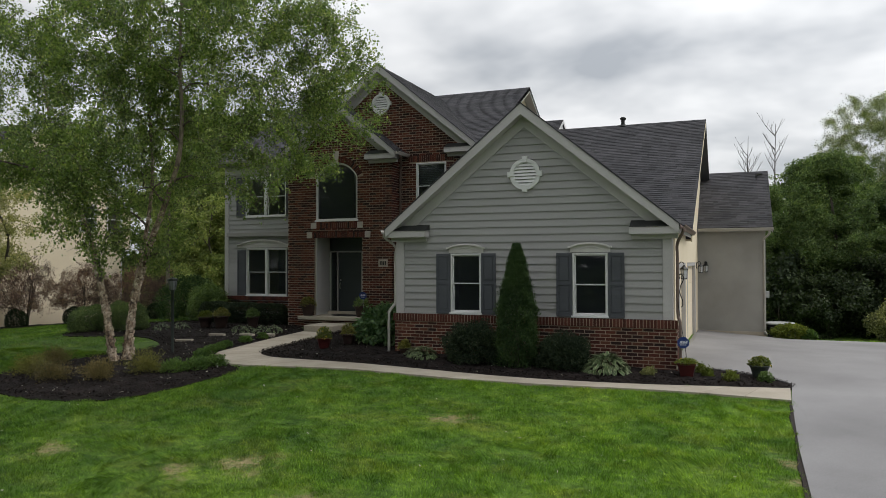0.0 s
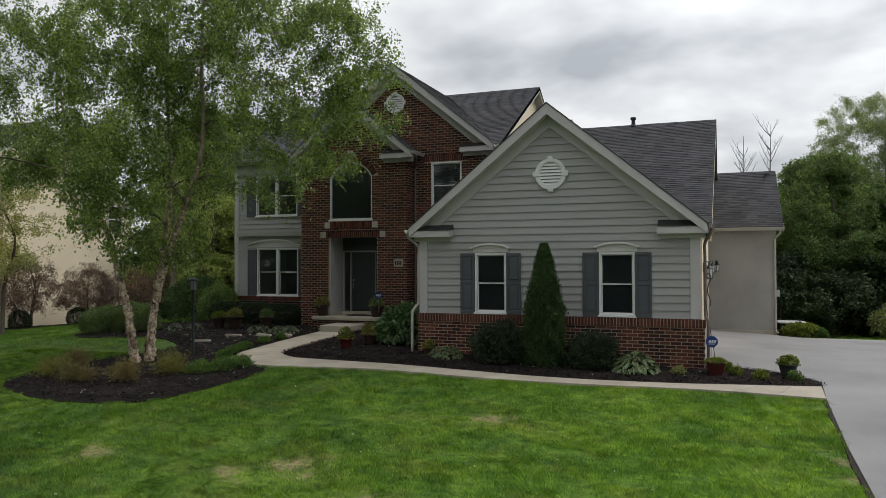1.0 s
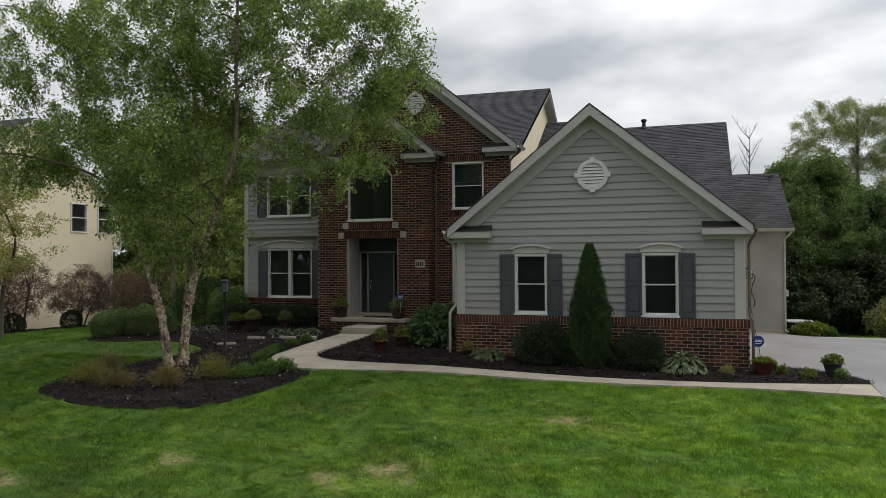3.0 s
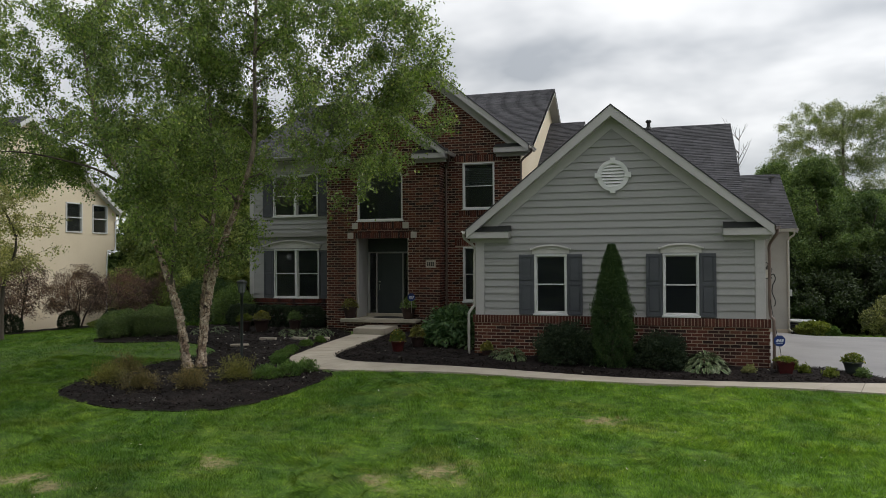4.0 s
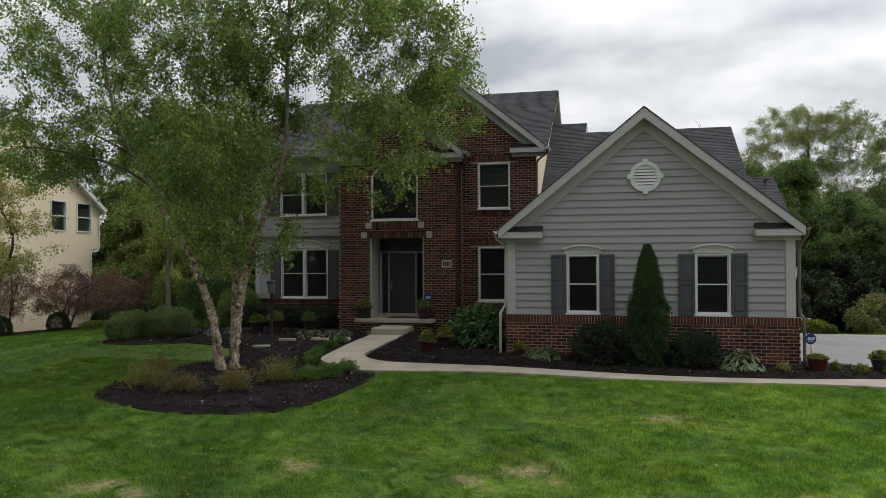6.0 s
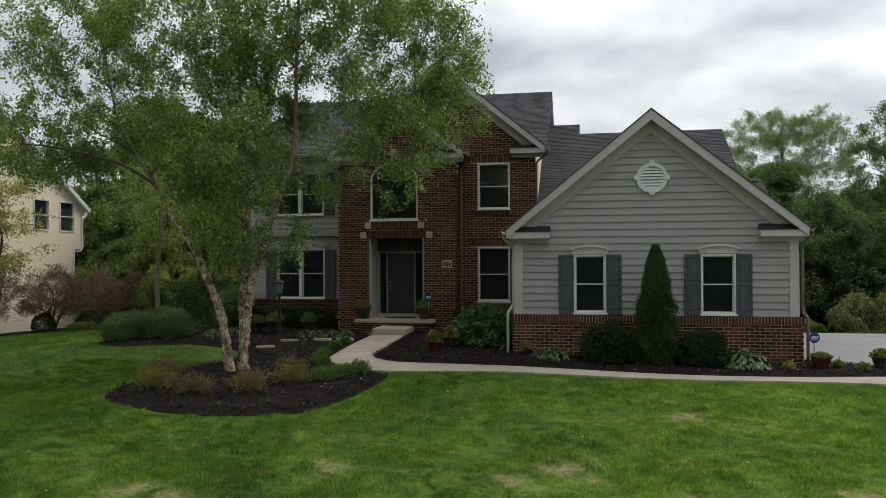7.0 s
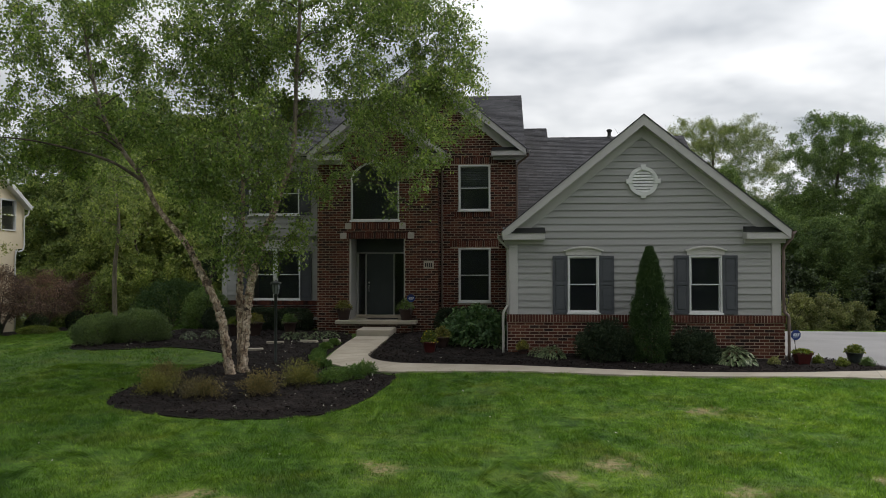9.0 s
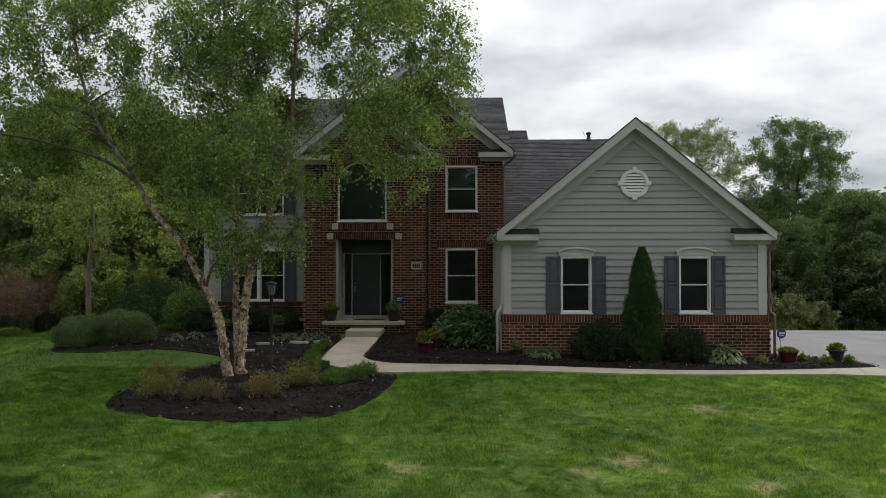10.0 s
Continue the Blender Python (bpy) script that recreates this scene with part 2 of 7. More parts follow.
PALE_BARK = surface("smooth_pale_bark", (0.17, 0.145, 0.115), (0.27, 0.235, 0.19), 0.9, 3, 30, 0.4, 0.5, 0.01, stretch=(1, 1, 0.3))
WOOD_BARK = surface("grey_brown_bark", (0.06, 0.05, 0.04), (0.12, 0.10, 0.08), 0.9, 3, 30, 0.5, 0.8, 0.02, stretch=(1, 1, 0.3))
LIMB_BARK = surface("dark_grey_birch_limbs", (0.075, 0.060, 0.050), (0.19, 0.150, 0.120), 0.85, 6, 40, 0.4, 0.5, 0.006)
AIRY_LEAF = leaf_material("feathery_pale_leaves", [(0.0, (0.115, 0.142, 0.075)), (0.6, (0.225, 0.262, 0.140)), (1.0, (0.36, 0.385, 0.22))], 0.4, 0.6, 0.15)
DEAD_BARK = surface("bare_grey_bark", (0.10, 0.09, 0.085), (0.17, 0.155, 0.145), 0.9, 3, 30, 0.4, 0.5, 0.01)

BIRCH_LEAF = leaf_material("birch_leaves", [(0.0, (0.095, 0.142, 0.048)), (0.5, (0.185, 0.262, 0.086)), (0.88, (0.285, 0.365, 0.126)), (1.0, (0.42, 0.44, 0.19))], 0.53, 0.34, 1.3, 0.7)
WOODS_LEAF = leaf_material("woodland_leaves", [(0.0, (0.062, 0.105, 0.048)), (0.5, (0.130, 0.190, 0.080)), (1.0, (0.225, 0.29, 0.125))], 0.38, 0.6, 0.25)
LIGHT_LEAF = leaf_material("light_green_leaves", [(0.0, (0.130, 0.180, 0.075)), (0.5, (0.240, 0.305, 0.125)), (1.0, (0.42, 0.46, 0.20))], 0.45, 0.6, 0.3)
YELLOW_LEAF = leaf_material("yellowing_leaves", [(0.0, (0.20, 0.205, 0.09)), (0.5, (0.35, 0.345, 0.165)), (1.0, (0.50, 0.46, 0.26))], 0.4)
PURPLE_LEAF = leaf_material("purple_red_leaves", [(0.0, (0.065, 0.040, 0.045)), (0.5, (0.17, 0.105, 0.108)), (1.0, (0.36, 0.24, 0.225))], 0.35)
YEW_LEAF = leaf_material("dark_evergreen_leaves", [(0.0, (0.020, 0.033, 0.024)), (0.6, (0.040, 0.060, 0.040)), (1.0, (0.080, 0.104, 0.068))], 0.14, 0.6, 1.5, 0.1)
CEDAR_LEAF = leaf_material("arborvitae_sprays", [(0.0, (0.028, 0.056, 0.028)), (0.6, (0.062, 0.108, 0.048)), (1.0, (0.108, 0.165, 0.07))], 0.2, 0.65, 1.5, 0.1)
SHRUB_LEAF = leaf_material("shrub_leaves", [(0.0, (0.075, 0.125, 0.046)), (0.6, (0.150, 0.225, 0.077)), (1.0, (0.25, 0.34, 0.125))], 0.32, 0.5, 1.0)
HYDR_LEAF = leaf_material("broad_green_leaves", [(0.0, (0.048, 0.105, 0.046)), (0.6, (0.098, 0.180, 0.082)), (1.0, (0.19, 0.285, 0.140))], 0.3, 0.45, 1.5)
BRIGHT_LEAF = leaf_material("bright_green_leaves", [(0.0, (0.055, 0.108, 0.030)), (0.6, (0.105, 0.185, 0.048)), (1.0, (0.18, 0.27, 0.08))], 0.35, 0.5, 1.5)
RUST_LEAF = leaf_material("rusty_spirea_leaves", [(0.0, (0.060, 0.055, 0.028)), (0.5, (0.155, 0.130, 0.062)), (1.0, (0.29, 0.22, 0.115))], 0.3)
OLIVE_LEAF = leaf_material("olive_spirea_leaves", [(0.0, (0.085, 0.092, 0.028)), (0.5, (0.20, 0.195, 0.056)), (1.0, (0.33, 0.30, 0.10))], 0.3)
WILLOW_LEAF = leaf_material("weeping_yellow_green_leaves", [(0.0, (0.20, 0.245, 0.085)), (0.5, (0.34, 0.385, 0.15)), (1.0, (0.50, 0.52, 0.24))], 0.45)
# leaf colour darkened to stand for the deep shade at the wood's foot
UNDER_SHADE_LEAF = leaf_material("shaded_undergrowth_leaves", [(0.0, (0.020, 0.034, 0.018)), (0.5, (0.042, 0.064, 0.030)), (1.0, (0.08, 0.11, 0.05))], 0.2, 0.6, 0.5)
MOUND_LEAF = leaf_material("grey_green_leaves", [(0.0, (0.060, 0.095, 0.040)), (0.6, (0.128, 0.185, 0.078)), (1.0, (0.24, 0.31, 0.140))], 0.3, 0.5, 1.5)
STRAW_LEAF = leaf_material("pale_olive_leaves", [(0.0, (0.115, 0.13, 0.060)), (0.5, (0.215, 0.225, 0.115)), (1.0, (0.34, 0.335, 0.185))], 0.35)
LIME_LEAF = leaf_material("yellow_green_leaves", [(0.0, (0.07, 0.10, 0.018)), (0.5, (0.14, 0.18, 0.035)), (1.0, (0.24, 0.26, 0.07))], 0.35)
BLOOM = surface("yellow_flowers", (0.45, 0.33, 0.02), (0.6, 0.45, 0.04), 0.7, 5, 60, 0.2, 0)
HOSTA_MID = surface("hosta_leaf_green", (0.05, 0.095, 0.03), (0.085, 0.135, 0.045), 0.45, 6, 30, 0.25, 0.2, 0.004, pieces=0.3)
HOSTA_EDGE = surface("hosta_leaf_cream_edge", (0.30, 0.34, 0.17), (0.44, 0.47, 0.27), 0.5, 6, 30, 0.2, 0.1, 0.003, pieces=0.2)
HOSTA_BASE = surface("hosta_green_edge", (0.07, 0.12, 0.035), (0.12, 0.17, 0.055), 0.45, 6, 30, 0.2, 0.1, 0.003, pieces=0.3)


def lawn_material(name, blade):
    m, n, l, bs = node_material(name)
    a = noise_at(n, l, 0.42, 4)
    b = noise_at(n, l, 2.2, 5, rough=0.62)
    c = ramp(n, l, a, [(0.3, (0.074, 0.170, 0.030)), (0.5, (0.124, 0.246, 0.035)), (0.7, (0.178, 0.305, 0.044))])
    # worn, yellower stretches between the lush ones
    straw = ramp(n, l, noise_at(n, l, 0.95, 5, (1.0, 1.5, 1.0), 0.65), [(0.50, (0, 0, 0)), (0.70, (0.42, 0.42, 0.42))])
    c = blend(n, l, straw, c, (0.225, 0.245, 0.062))
    c2 = ramp(n, l, b, [(0.3, (0.58, 0.66, 0.62)), (0.7, (1.38, 1.26, 1.16))])
    c = blend(n, l, 1.0, c, c2, "MULTIPLY")
    # deeper green with shade put into the colour towards the birch, brighter towards the driveway
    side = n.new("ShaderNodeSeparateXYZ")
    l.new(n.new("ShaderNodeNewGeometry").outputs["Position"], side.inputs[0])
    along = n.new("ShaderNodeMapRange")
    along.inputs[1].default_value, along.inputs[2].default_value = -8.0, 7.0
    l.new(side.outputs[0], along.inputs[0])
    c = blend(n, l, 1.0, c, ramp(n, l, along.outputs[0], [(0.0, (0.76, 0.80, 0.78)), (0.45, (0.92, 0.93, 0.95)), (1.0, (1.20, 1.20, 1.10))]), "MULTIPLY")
    # tufts a hand wide, lying this way and that
    c3 = ramp(n, l, noise_at(n, l, 6.5, 4, (0.8, 1.5, 1.0), 0.62), [(0.32, (0.55, 0.60, 0.58)), (0.52, (1.0, 1.0, 1.0)), (0.70, (1.45, 1.36, 1.38))])
    c = blend(n, l, 1.0, c, c3, "MULTIPLY")
    if blade:
        r = ramp(n, l, n.new("ShaderNodeNewGeometry").outputs["Random Per Island"], [(0.0, (0.55, 0.6, 0.5)), (0.6, (1.05, 1.05, 1.0)), (0.9, (1.5, 1.4, 1.3)), (1.0, (2.3, 1.9, 2.3))])
        c = blend(n, l, 1.0, c, r, "MULTIPLY")
    else:
        c = blend(n, l, 1.0, c, ramp(n, l, noise_at(n, l, 60, 5), [(0.3, (0.38, 0.38, 0.34)), (0.7, (0.98, 0.94, 0.86))]), "MULTIPLY")
    at = n.new("ShaderNodeAttribute")
    at.attribute_name = "dry"
    dryc = ramp(n, l, noise_at(n, l, 14, 4), [(0.3, (0.17, 0.130, 0.070)), (0.7, (0.42, 0.325, 0.185))])
    spot = n.new("ShaderNodeMath")
    spot.operation = "MULTIPLY"
    l.new(at.outputs["Fac"], spot.inputs[0])
    l.new(ramp(n, l, noise_at(n, l, 7, 5, rough=0.7), [(0.40, (0, 0, 0)), (0.52, (1, 1, 1))]), spot.inputs[1])
    c = blend(n, l, spot.outputs[0], c, dryc)
    l.new(c, bs.inputs["Base Color"])
    bs.inputs["Roughness"].default_value = 0.75 if not blade else 0.5
    bs.inputs["Specular IOR Level"].default_value = 0.2
    if blade:
        tr = n.new("ShaderNodeBsdfTranslucent")
        l.new(blend(n, l, 1.0, c, (1.3, 1.25, 0.7), "MULTIPLY"), tr.inputs[0])
        mx = n.new("ShaderNodeMixShader")
        mx.inputs[0].default_value = 0.35
        l.new(bs.outputs[0], mx.inputs[1])
        l.new(tr.outputs[0], mx.inputs[2])
        l.new(mx.outputs[0], n["Material Output"].inputs[0])
    else:
        bump(n, l, bs, noise_at(n, l, 40, 5), 0.8, 0.03)
    return m


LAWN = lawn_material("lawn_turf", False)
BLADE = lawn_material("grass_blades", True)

# ---- tools for meshes ----
rng = np.random.default_rng(7)


def put_materials(ob, material):
    for m in material if isinstance(material, (list, tuple)) else [material]:
        ob.data.materials.append(m)


def part(name, bm, material, parent=None, label="", smooth=False):
    """One mesh object from a bmesh, under a thing or part."""
    me = bpy.data.meshes.new(name)
    bmesh.ops.recalc_face_normals(bm, faces=bm.faces[:])
    bm.to_mesh(me)
    bm.free()
    ob = new(name, me)
    put_materials(ob, material)
    if smooth:
        me.polygons.foreach_set("use_smooth", [True] * len(me.polygons))
    ob.parent = parent
    if label:
        tagged(ob, label)
    return ob


def mesh_from(name, verts, faces, material, parent=None, label="", smooth=False, attr=None):
    """One mesh object from arrays: faces all have the same number of corners."""
    verts, faces = np.asarray(verts, np.float32), np.asarray(faces, np.int32)
    me = bpy.data.meshes.new(name)
    me.vertices.add(len(verts))
    me.vertices.foreach_set("co", verts.ravel())
    k = faces.shape[1]
    me.loops.add(faces.size)
    me.loops.foreach_set("vertex_index", faces.ravel())
    me.polygons.add(len(faces))
    me.polygons.foreach_set("loop_start", np.arange(0, faces.size, k, dtype=np.int32))
    me.polygons.foreach_set("loop_total", np.full(len(faces), k, np.int32))
    me.polygons.foreach_set("use_smooth", np.full(len(faces), smooth, bool))
    if attr is not None:
        at = me.attributes.new(attr[0], "FLOAT", "POINT")
        at.data.foreach_set("value", np.asarray(attr[1], np.float32))
    me.update(calc_edges=True)
    me.validate()
    ob = new(name, me)
    put_materials(ob, material)
    ob.parent = parent
    if label:
        tagged(ob, label)
    return ob


def thing(name, place, label, category, group="", kind=""):
    ob = new(name)
    ob.empty_display_size = 0.1
    ob.location = place
    return tagged(ob, label, category, group, kind)


def bx(bm, x0, x1, y0, y1, z0, z1, bevel=0.0):
    """A box into bm, its edges rounded by bevel."""
    m = Matrix.Translation(((x0 + x1) / 2, (y0 + y1) / 2, (z0 + z1) / 2)) @ Matrix.Diagonal((abs(x1 - x0), abs(y1 - y0), abs(z1 - z0), 1))
    g = bmesh.ops.create_cube(bm, size=1, matrix=m)
    if bevel:
        es = {e for v in g["verts"] for e in v.link_edges}
        bmesh.ops.bevel(bm, geom=list(es), offset=bevel, segments=1, affect="EDGES")


def box_part(name, x0, x1, y0, y1, z0, z1, material, parent=None, label="", bevel=0.004):
    bm = bmesh.new()
    bx(bm, x0, x1, y0, y1, z0, z1, bevel)
    return part(name, bm, material, parent, label)


def prism(bm, pts, axis, a, b):
    """A polygon pushed along an axis from a to b: pts lie in the two other axes."""
    def at(p, v):
        return {"x": (v, p[0], p[1]), "y": (p[0], v, p[1]), "z": (p[0], p[1], v)}[axis]
    lo = [bm.verts.new(at(p, a)) for p in pts]
    hi = [bm.verts.new(at(p, b)) for p in pts]
    bm.faces.new(lo)
    bm.faces.new(hi[::-1])
    for i in range(len(pts)):
        j = (i + 1) % len(pts)
        bm.faces.new((lo[i], hi[i], hi[j], lo[j]))


def lathe(bm, profile, sides=20, at=(0, 0, 0), squash=1.0):
    """Turns (radius, height) pairs round a vertical axis."""
    rings = []
    for r, z in profile:
        rings.append([bm.verts.new((at[0] + max(r, 1e-4) * math.cos(2 * math.pi * i / sides), at[1] + squash * max(r, 1e-4) * math.sin(2 * math.pi * i / sides), at[2] + z)) for i in range(sides)])
    for a, b in zip(rings[:-1], rings[1:]):
        for i in range(sides):
            j = (i + 1) % sides
            bm.faces.new((a[i], a[j], b[j], b[i]))
    bm.faces.new(rings[0][::-1])
    bm.faces.new(rings[-1])


def tube(path, radii, sides=8):
    """Vertices and quads of a tapered tube along a path."""
    path = np.asarray(path, float)
    tang = np.gradient(path, axis=0)
    tang /= np.linalg.norm(tang, axis=1, keepdims=True) + 1e-9
    ref = np.array([0.31, 0.95, 0.05])
    a = np.cross(tang, ref)
    a /= np.linalg.norm(a, axis=1, keepdims=True) + 1e-9
    b = np.cross(tang, a)
    th = np.linspace(0, 2 * np.pi, sides, endpoint=False)
    rad = np.asarray(radii, float)[:, None, None]
    v = path[:, None, :] + rad * (np.cos(th)[None, :, None] * a[:, None, :] + np.sin(th)[None, :, None] * b[:, None, :])
    n = len(path)
    i, j = np.meshgrid(np.arange(n - 1), np.arange(sides), indexing="ij")
    k = (j + 1) % sides
    f = np.stack([i * sides + j, i * sides + k, (i + 1) * sides + k, (i + 1) * sides + j], -1).reshape(-1, 4)
    return v.reshape(-1, 3), f


def join(pieces):
    vs, fs, base = [], [], 0
    for v, f in pieces:
        vs.append(v)
        fs.append(f + base)
        base += len(v)
    return np.concatenate(vs), np.concatenate(fs)


def tube_part(name, path, radius, material, parent=None, label="", sides=8):
    radii = radius if hasattr(radius, "__len__") else [radius] * len(path)
    v, f = tube(path, radii, sides)
    v = np.concatenate([v, [path[0], path[-1]]])
    n = len(path)
    caps = []
    for i in range(0, sides, 2):
        caps.append((len(v) - 2, (i + 2) % sides, i + 1, i))
        caps.append((len(v) - 1, (n - 1) * sides + i, (n - 1) * sides + i + 1, (n - 1) * sides + (i + 2) % sides))
    return mesh_from(name, v, np.concatenate([f, caps]), material, parent, label, smooth=True)


def smooth_path(pts, steps):
    """A path through the points, with the corners rounded."""
    pts = np.asarray(pts, float)
    p = np.concatenate([[2 * pts[0] - pts[1]], pts, [2 * pts[-1] - pts[-2]]])
    out = []
    for i in range(1, len(p) - 2):
        for t in np.linspace(0, 1, steps, endpoint=False):
            a, b, c, d = p[i - 1], p[i], p[i + 1], p[i + 2]
            out.append(0.5 * (2 * b + (c - a) * t + (2 * a - 5 * b + 4 * c - d) * t * t + (3 * b - a - 3 * c + d) * t ** 3))
    out.append(pts[-1])
    return np.array(out)


def leaves(centres, size, droop=0.3, width=0.55, g=None, fold=0.25, toward=None):
    """A leaf of four corners at each centre, turned at random."""
    g = g or rng
    n = len(centres)
    size = np.broadcast_to(size, (n,)) * g.uniform(0.7, 1.3, n)
    d = g.normal(size=(n, 3))
    d[:, 2] -= droop * 1.5
    if toward is not None:
        d = d * 0.55 + toward
    d /= np.linalg.norm(d, axis=1, keepdims=True)
    # most leaves turn their face to the sky
    s = np.cross(d, g.normal(size=(n, 3)) * 0.75 + np.array([0, 0, 1.0]))
    s /= np.linalg.norm(s, axis=1, keepdims=True) + 1e-9
    up = np.cross(s, d)
    ln, wd = (size * 0.5)[:, None], (size * width * 0.5)[:, None]
    c = np.asarray(centres)
    v = np.stack([c - d * ln, c - d * ln * 0.1 + s * wd + up * wd * fold, c + d * ln, c - d * ln * 0.1 - s * wd + up * wd * fold], 1)
    f = np.arange(n * 4).reshape(n, 4)
    return v.reshape(-1, 3), f


def leaf_part(name, centres, size, material, parent, label="", **kw):
    v, f = leaves(centres, size, **kw)
    return mesh_from(name, v, f, material, parent, label)


def inside(poly, x, y):
    """Which of the points lie in a polygon."""
    x, y = np.asarray(x), np.asarray(y)
    res = np.zeros(x.shape, bool)
    for (ax, ay), (bx_, by) in zip(poly, poly[1:] + poly[:1]):
        cross = ((ay > y) != (by > y)) & (x < (bx_ - ax) * (y - ay) / (by - ay + 1e-12) + ax)
        res ^= cross
    return res

# ---- the ground ----


def lift(x, y):
    """Height of the ground."""
    x, y = np.asarray(x, float), np.asarray(y, float)
    f = np.interp(y, [-120, -40, -22, -12, -9, -6, -3, 0, 3, 6, 12, 30, 120], [-2.2, -1.8, -1.25, -0.76, -0.56, -0.33, -0.06, 0.05, 0.17, 0.17, 0.0, -0.5, -2.5])
    f = f - 0.02 * np.clip(x, 0, 10) * np.clip((y + 9) / 6, 0, 1)
    f = f - 0.065 * np.clip(-12 - x, 0, 16)
    f = f - 0.13 * np.clip(y - 11.5, 0, 5.5) * np.clip((x - 6) / 4, 0, 1)
    f = f - 0.15 * np.clip((y - 3) / 8, 0, 1) * np.clip((x - 7.3) / 3, 0, 1)
    return f


DRY = [(-2.05, -9.1, 0.42), (1.72, -8.75, 0.5), (-4.45, -10.5, 0.4), (-3.8, -10.6, 0.3), (3.76, -5.5, 0.45), (0.9, -9.4, 0.35), (3.2, -9.8, 0.4), (9.45, -6.2, 0.22), (9.45, -7.0, 0.2), (5.4, -9.2, 0.35)]


def dryness(x, y):
    wob = np.sin(x * 5.1 + 1.3) * np.sin(y * 6.3) + 0.6 * np.sin(x * 13.7 + y * 9.1) + 0.5 * np.sin(x * 23 - y * 19 + 2)
    out = np.zeros_like(x)
    for px, py, r in DRY:
        d = np.hypot(x - px, (y - py) * 1.25) / (r * 0.7)
        out = np.maximum(out, np.clip(1.5 - d + 0.6 * wob, 0, 1))
    return out * 0.85


def axis_steps(lo, a, b, hi, fine, coarse):
    left = a - np.cumsum(np.geomspace(fine, coarse, 40))
    right = b + np.cumsum(np.geomspace(fine, coarse, 40))
    return np.concatenate([[lo], left[left > lo][::-1], np.arange(a, b, fine), [b], right[right < hi], [hi]])


gx = axis_steps(-900, -22, 14, 900, 0.22, 60)
gy = axis_steps(-300, -14, 8, 1200, 0.22, 60)
GX, GY = np.meshgrid(gx, gy, indexing="ij")
GZ = lift(GX, GY) + np.where((np.abs(GX) < 40) & (np.abs(GY) < 30), 0.012 * np.sin(GX * 2.3) * np.sin(GY * 1.9 + 1) + 0.006 * np.sin(GX * 7 + GY * 5), 0)
gi, gj = np.meshgrid(np.arange(len(gx) - 1), np.arange(len(gy) - 1), indexing="ij")
gidx = gi * len(gy) + gj
GF = np.stack([gidx, gidx + len(gy), gidx + len(gy) + 1, gidx + 1], -1).reshape(-1, 4)
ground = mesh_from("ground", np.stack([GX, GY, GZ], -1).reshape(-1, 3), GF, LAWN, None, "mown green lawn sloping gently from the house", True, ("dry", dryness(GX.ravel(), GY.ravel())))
tagged(ground, category="lawn", kind="structure")


def rounded(pts, steps=6):
    p = [np.array(q, float) for q in pts]
    n, out = len(p), []
    for i in range(n):
        a, b, c, d = p[i - 1], p[i], p[(i + 1) % n], p[(i + 2) % n]
        for t in np.linspace(0, 1, steps, endpoint=False):
            out.append(0.5 * (2 * b + (c - a) * t + (2 * a - 5 * b + 4 * c - d) * t * t + (3 * b - a - 3 * c + d) * t ** 3))
    return [tuple(q) for q in out]


def drape(name, outline, rise, skirt, material, step=0.3, mound=0.0, rough=0.0, label="", category=""):
    """A sheet with the given outline laid over the ground, with a skirt down into it."""
    from mathutils.geometry import delaunay_2d_cdt
    xs, ys = [p[0] for p in outline], [p[1] for p in outline]
    ix, iy = np.meshgrid(np.arange(min(xs) + step / 2, max(xs), step), np.arange(min(ys) + step / 2, max(ys), step))
    ix, iy = ix.ravel(), iy.ravel()
    keep = inside(outline, ix, iy)
    pts = [Vector(p) for p in outline] + [Vector((a, b)) for a, b in zip(ix[keep], iy[keep])]
    n = len(outline)
    vs, _, fs, _, _, _ = delaunay_2d_cdt(pts, [], [list(range(n))], 1, 1e-5)
    x, y = np.array([v[0] for v in vs]), np.array([v[1] for v in vs])
    ox, oy = np.array(xs), np.array(ys)
    dist = np.min(np.hypot(x[:, None] - ox[None], y[:, None] - oy[None]), axis=1)
    z = lift(x, y) + rise + mound * np.clip(dist / 0.7, 0, 1)
    if rough:
        z = z + rough * np.clip(dist / 0.2, 0, 1) * rng.normal(size=len(x))
    bm = bmesh.new()
    bv = [bm.verts.new((a, b, c)) for a, b, c in zip(x, y, z)]
    for f in fs:
        if len(set(f)) > 2:
            bm.faces.new([bv[i] for i in f])
    edges = [e for e in bm.edges if len(e.link_faces) == 1]
    ex = bmesh.ops.extrude_edge_only(bm, edges=edges)
    for v in ex["geom"]:
        if isinstance(v, bmesh.types.BMVert):
            v.co.z -= skirt
    ob = part(name, bm, material, None, label)
    return tagged(ob, category=category, kind="structure")


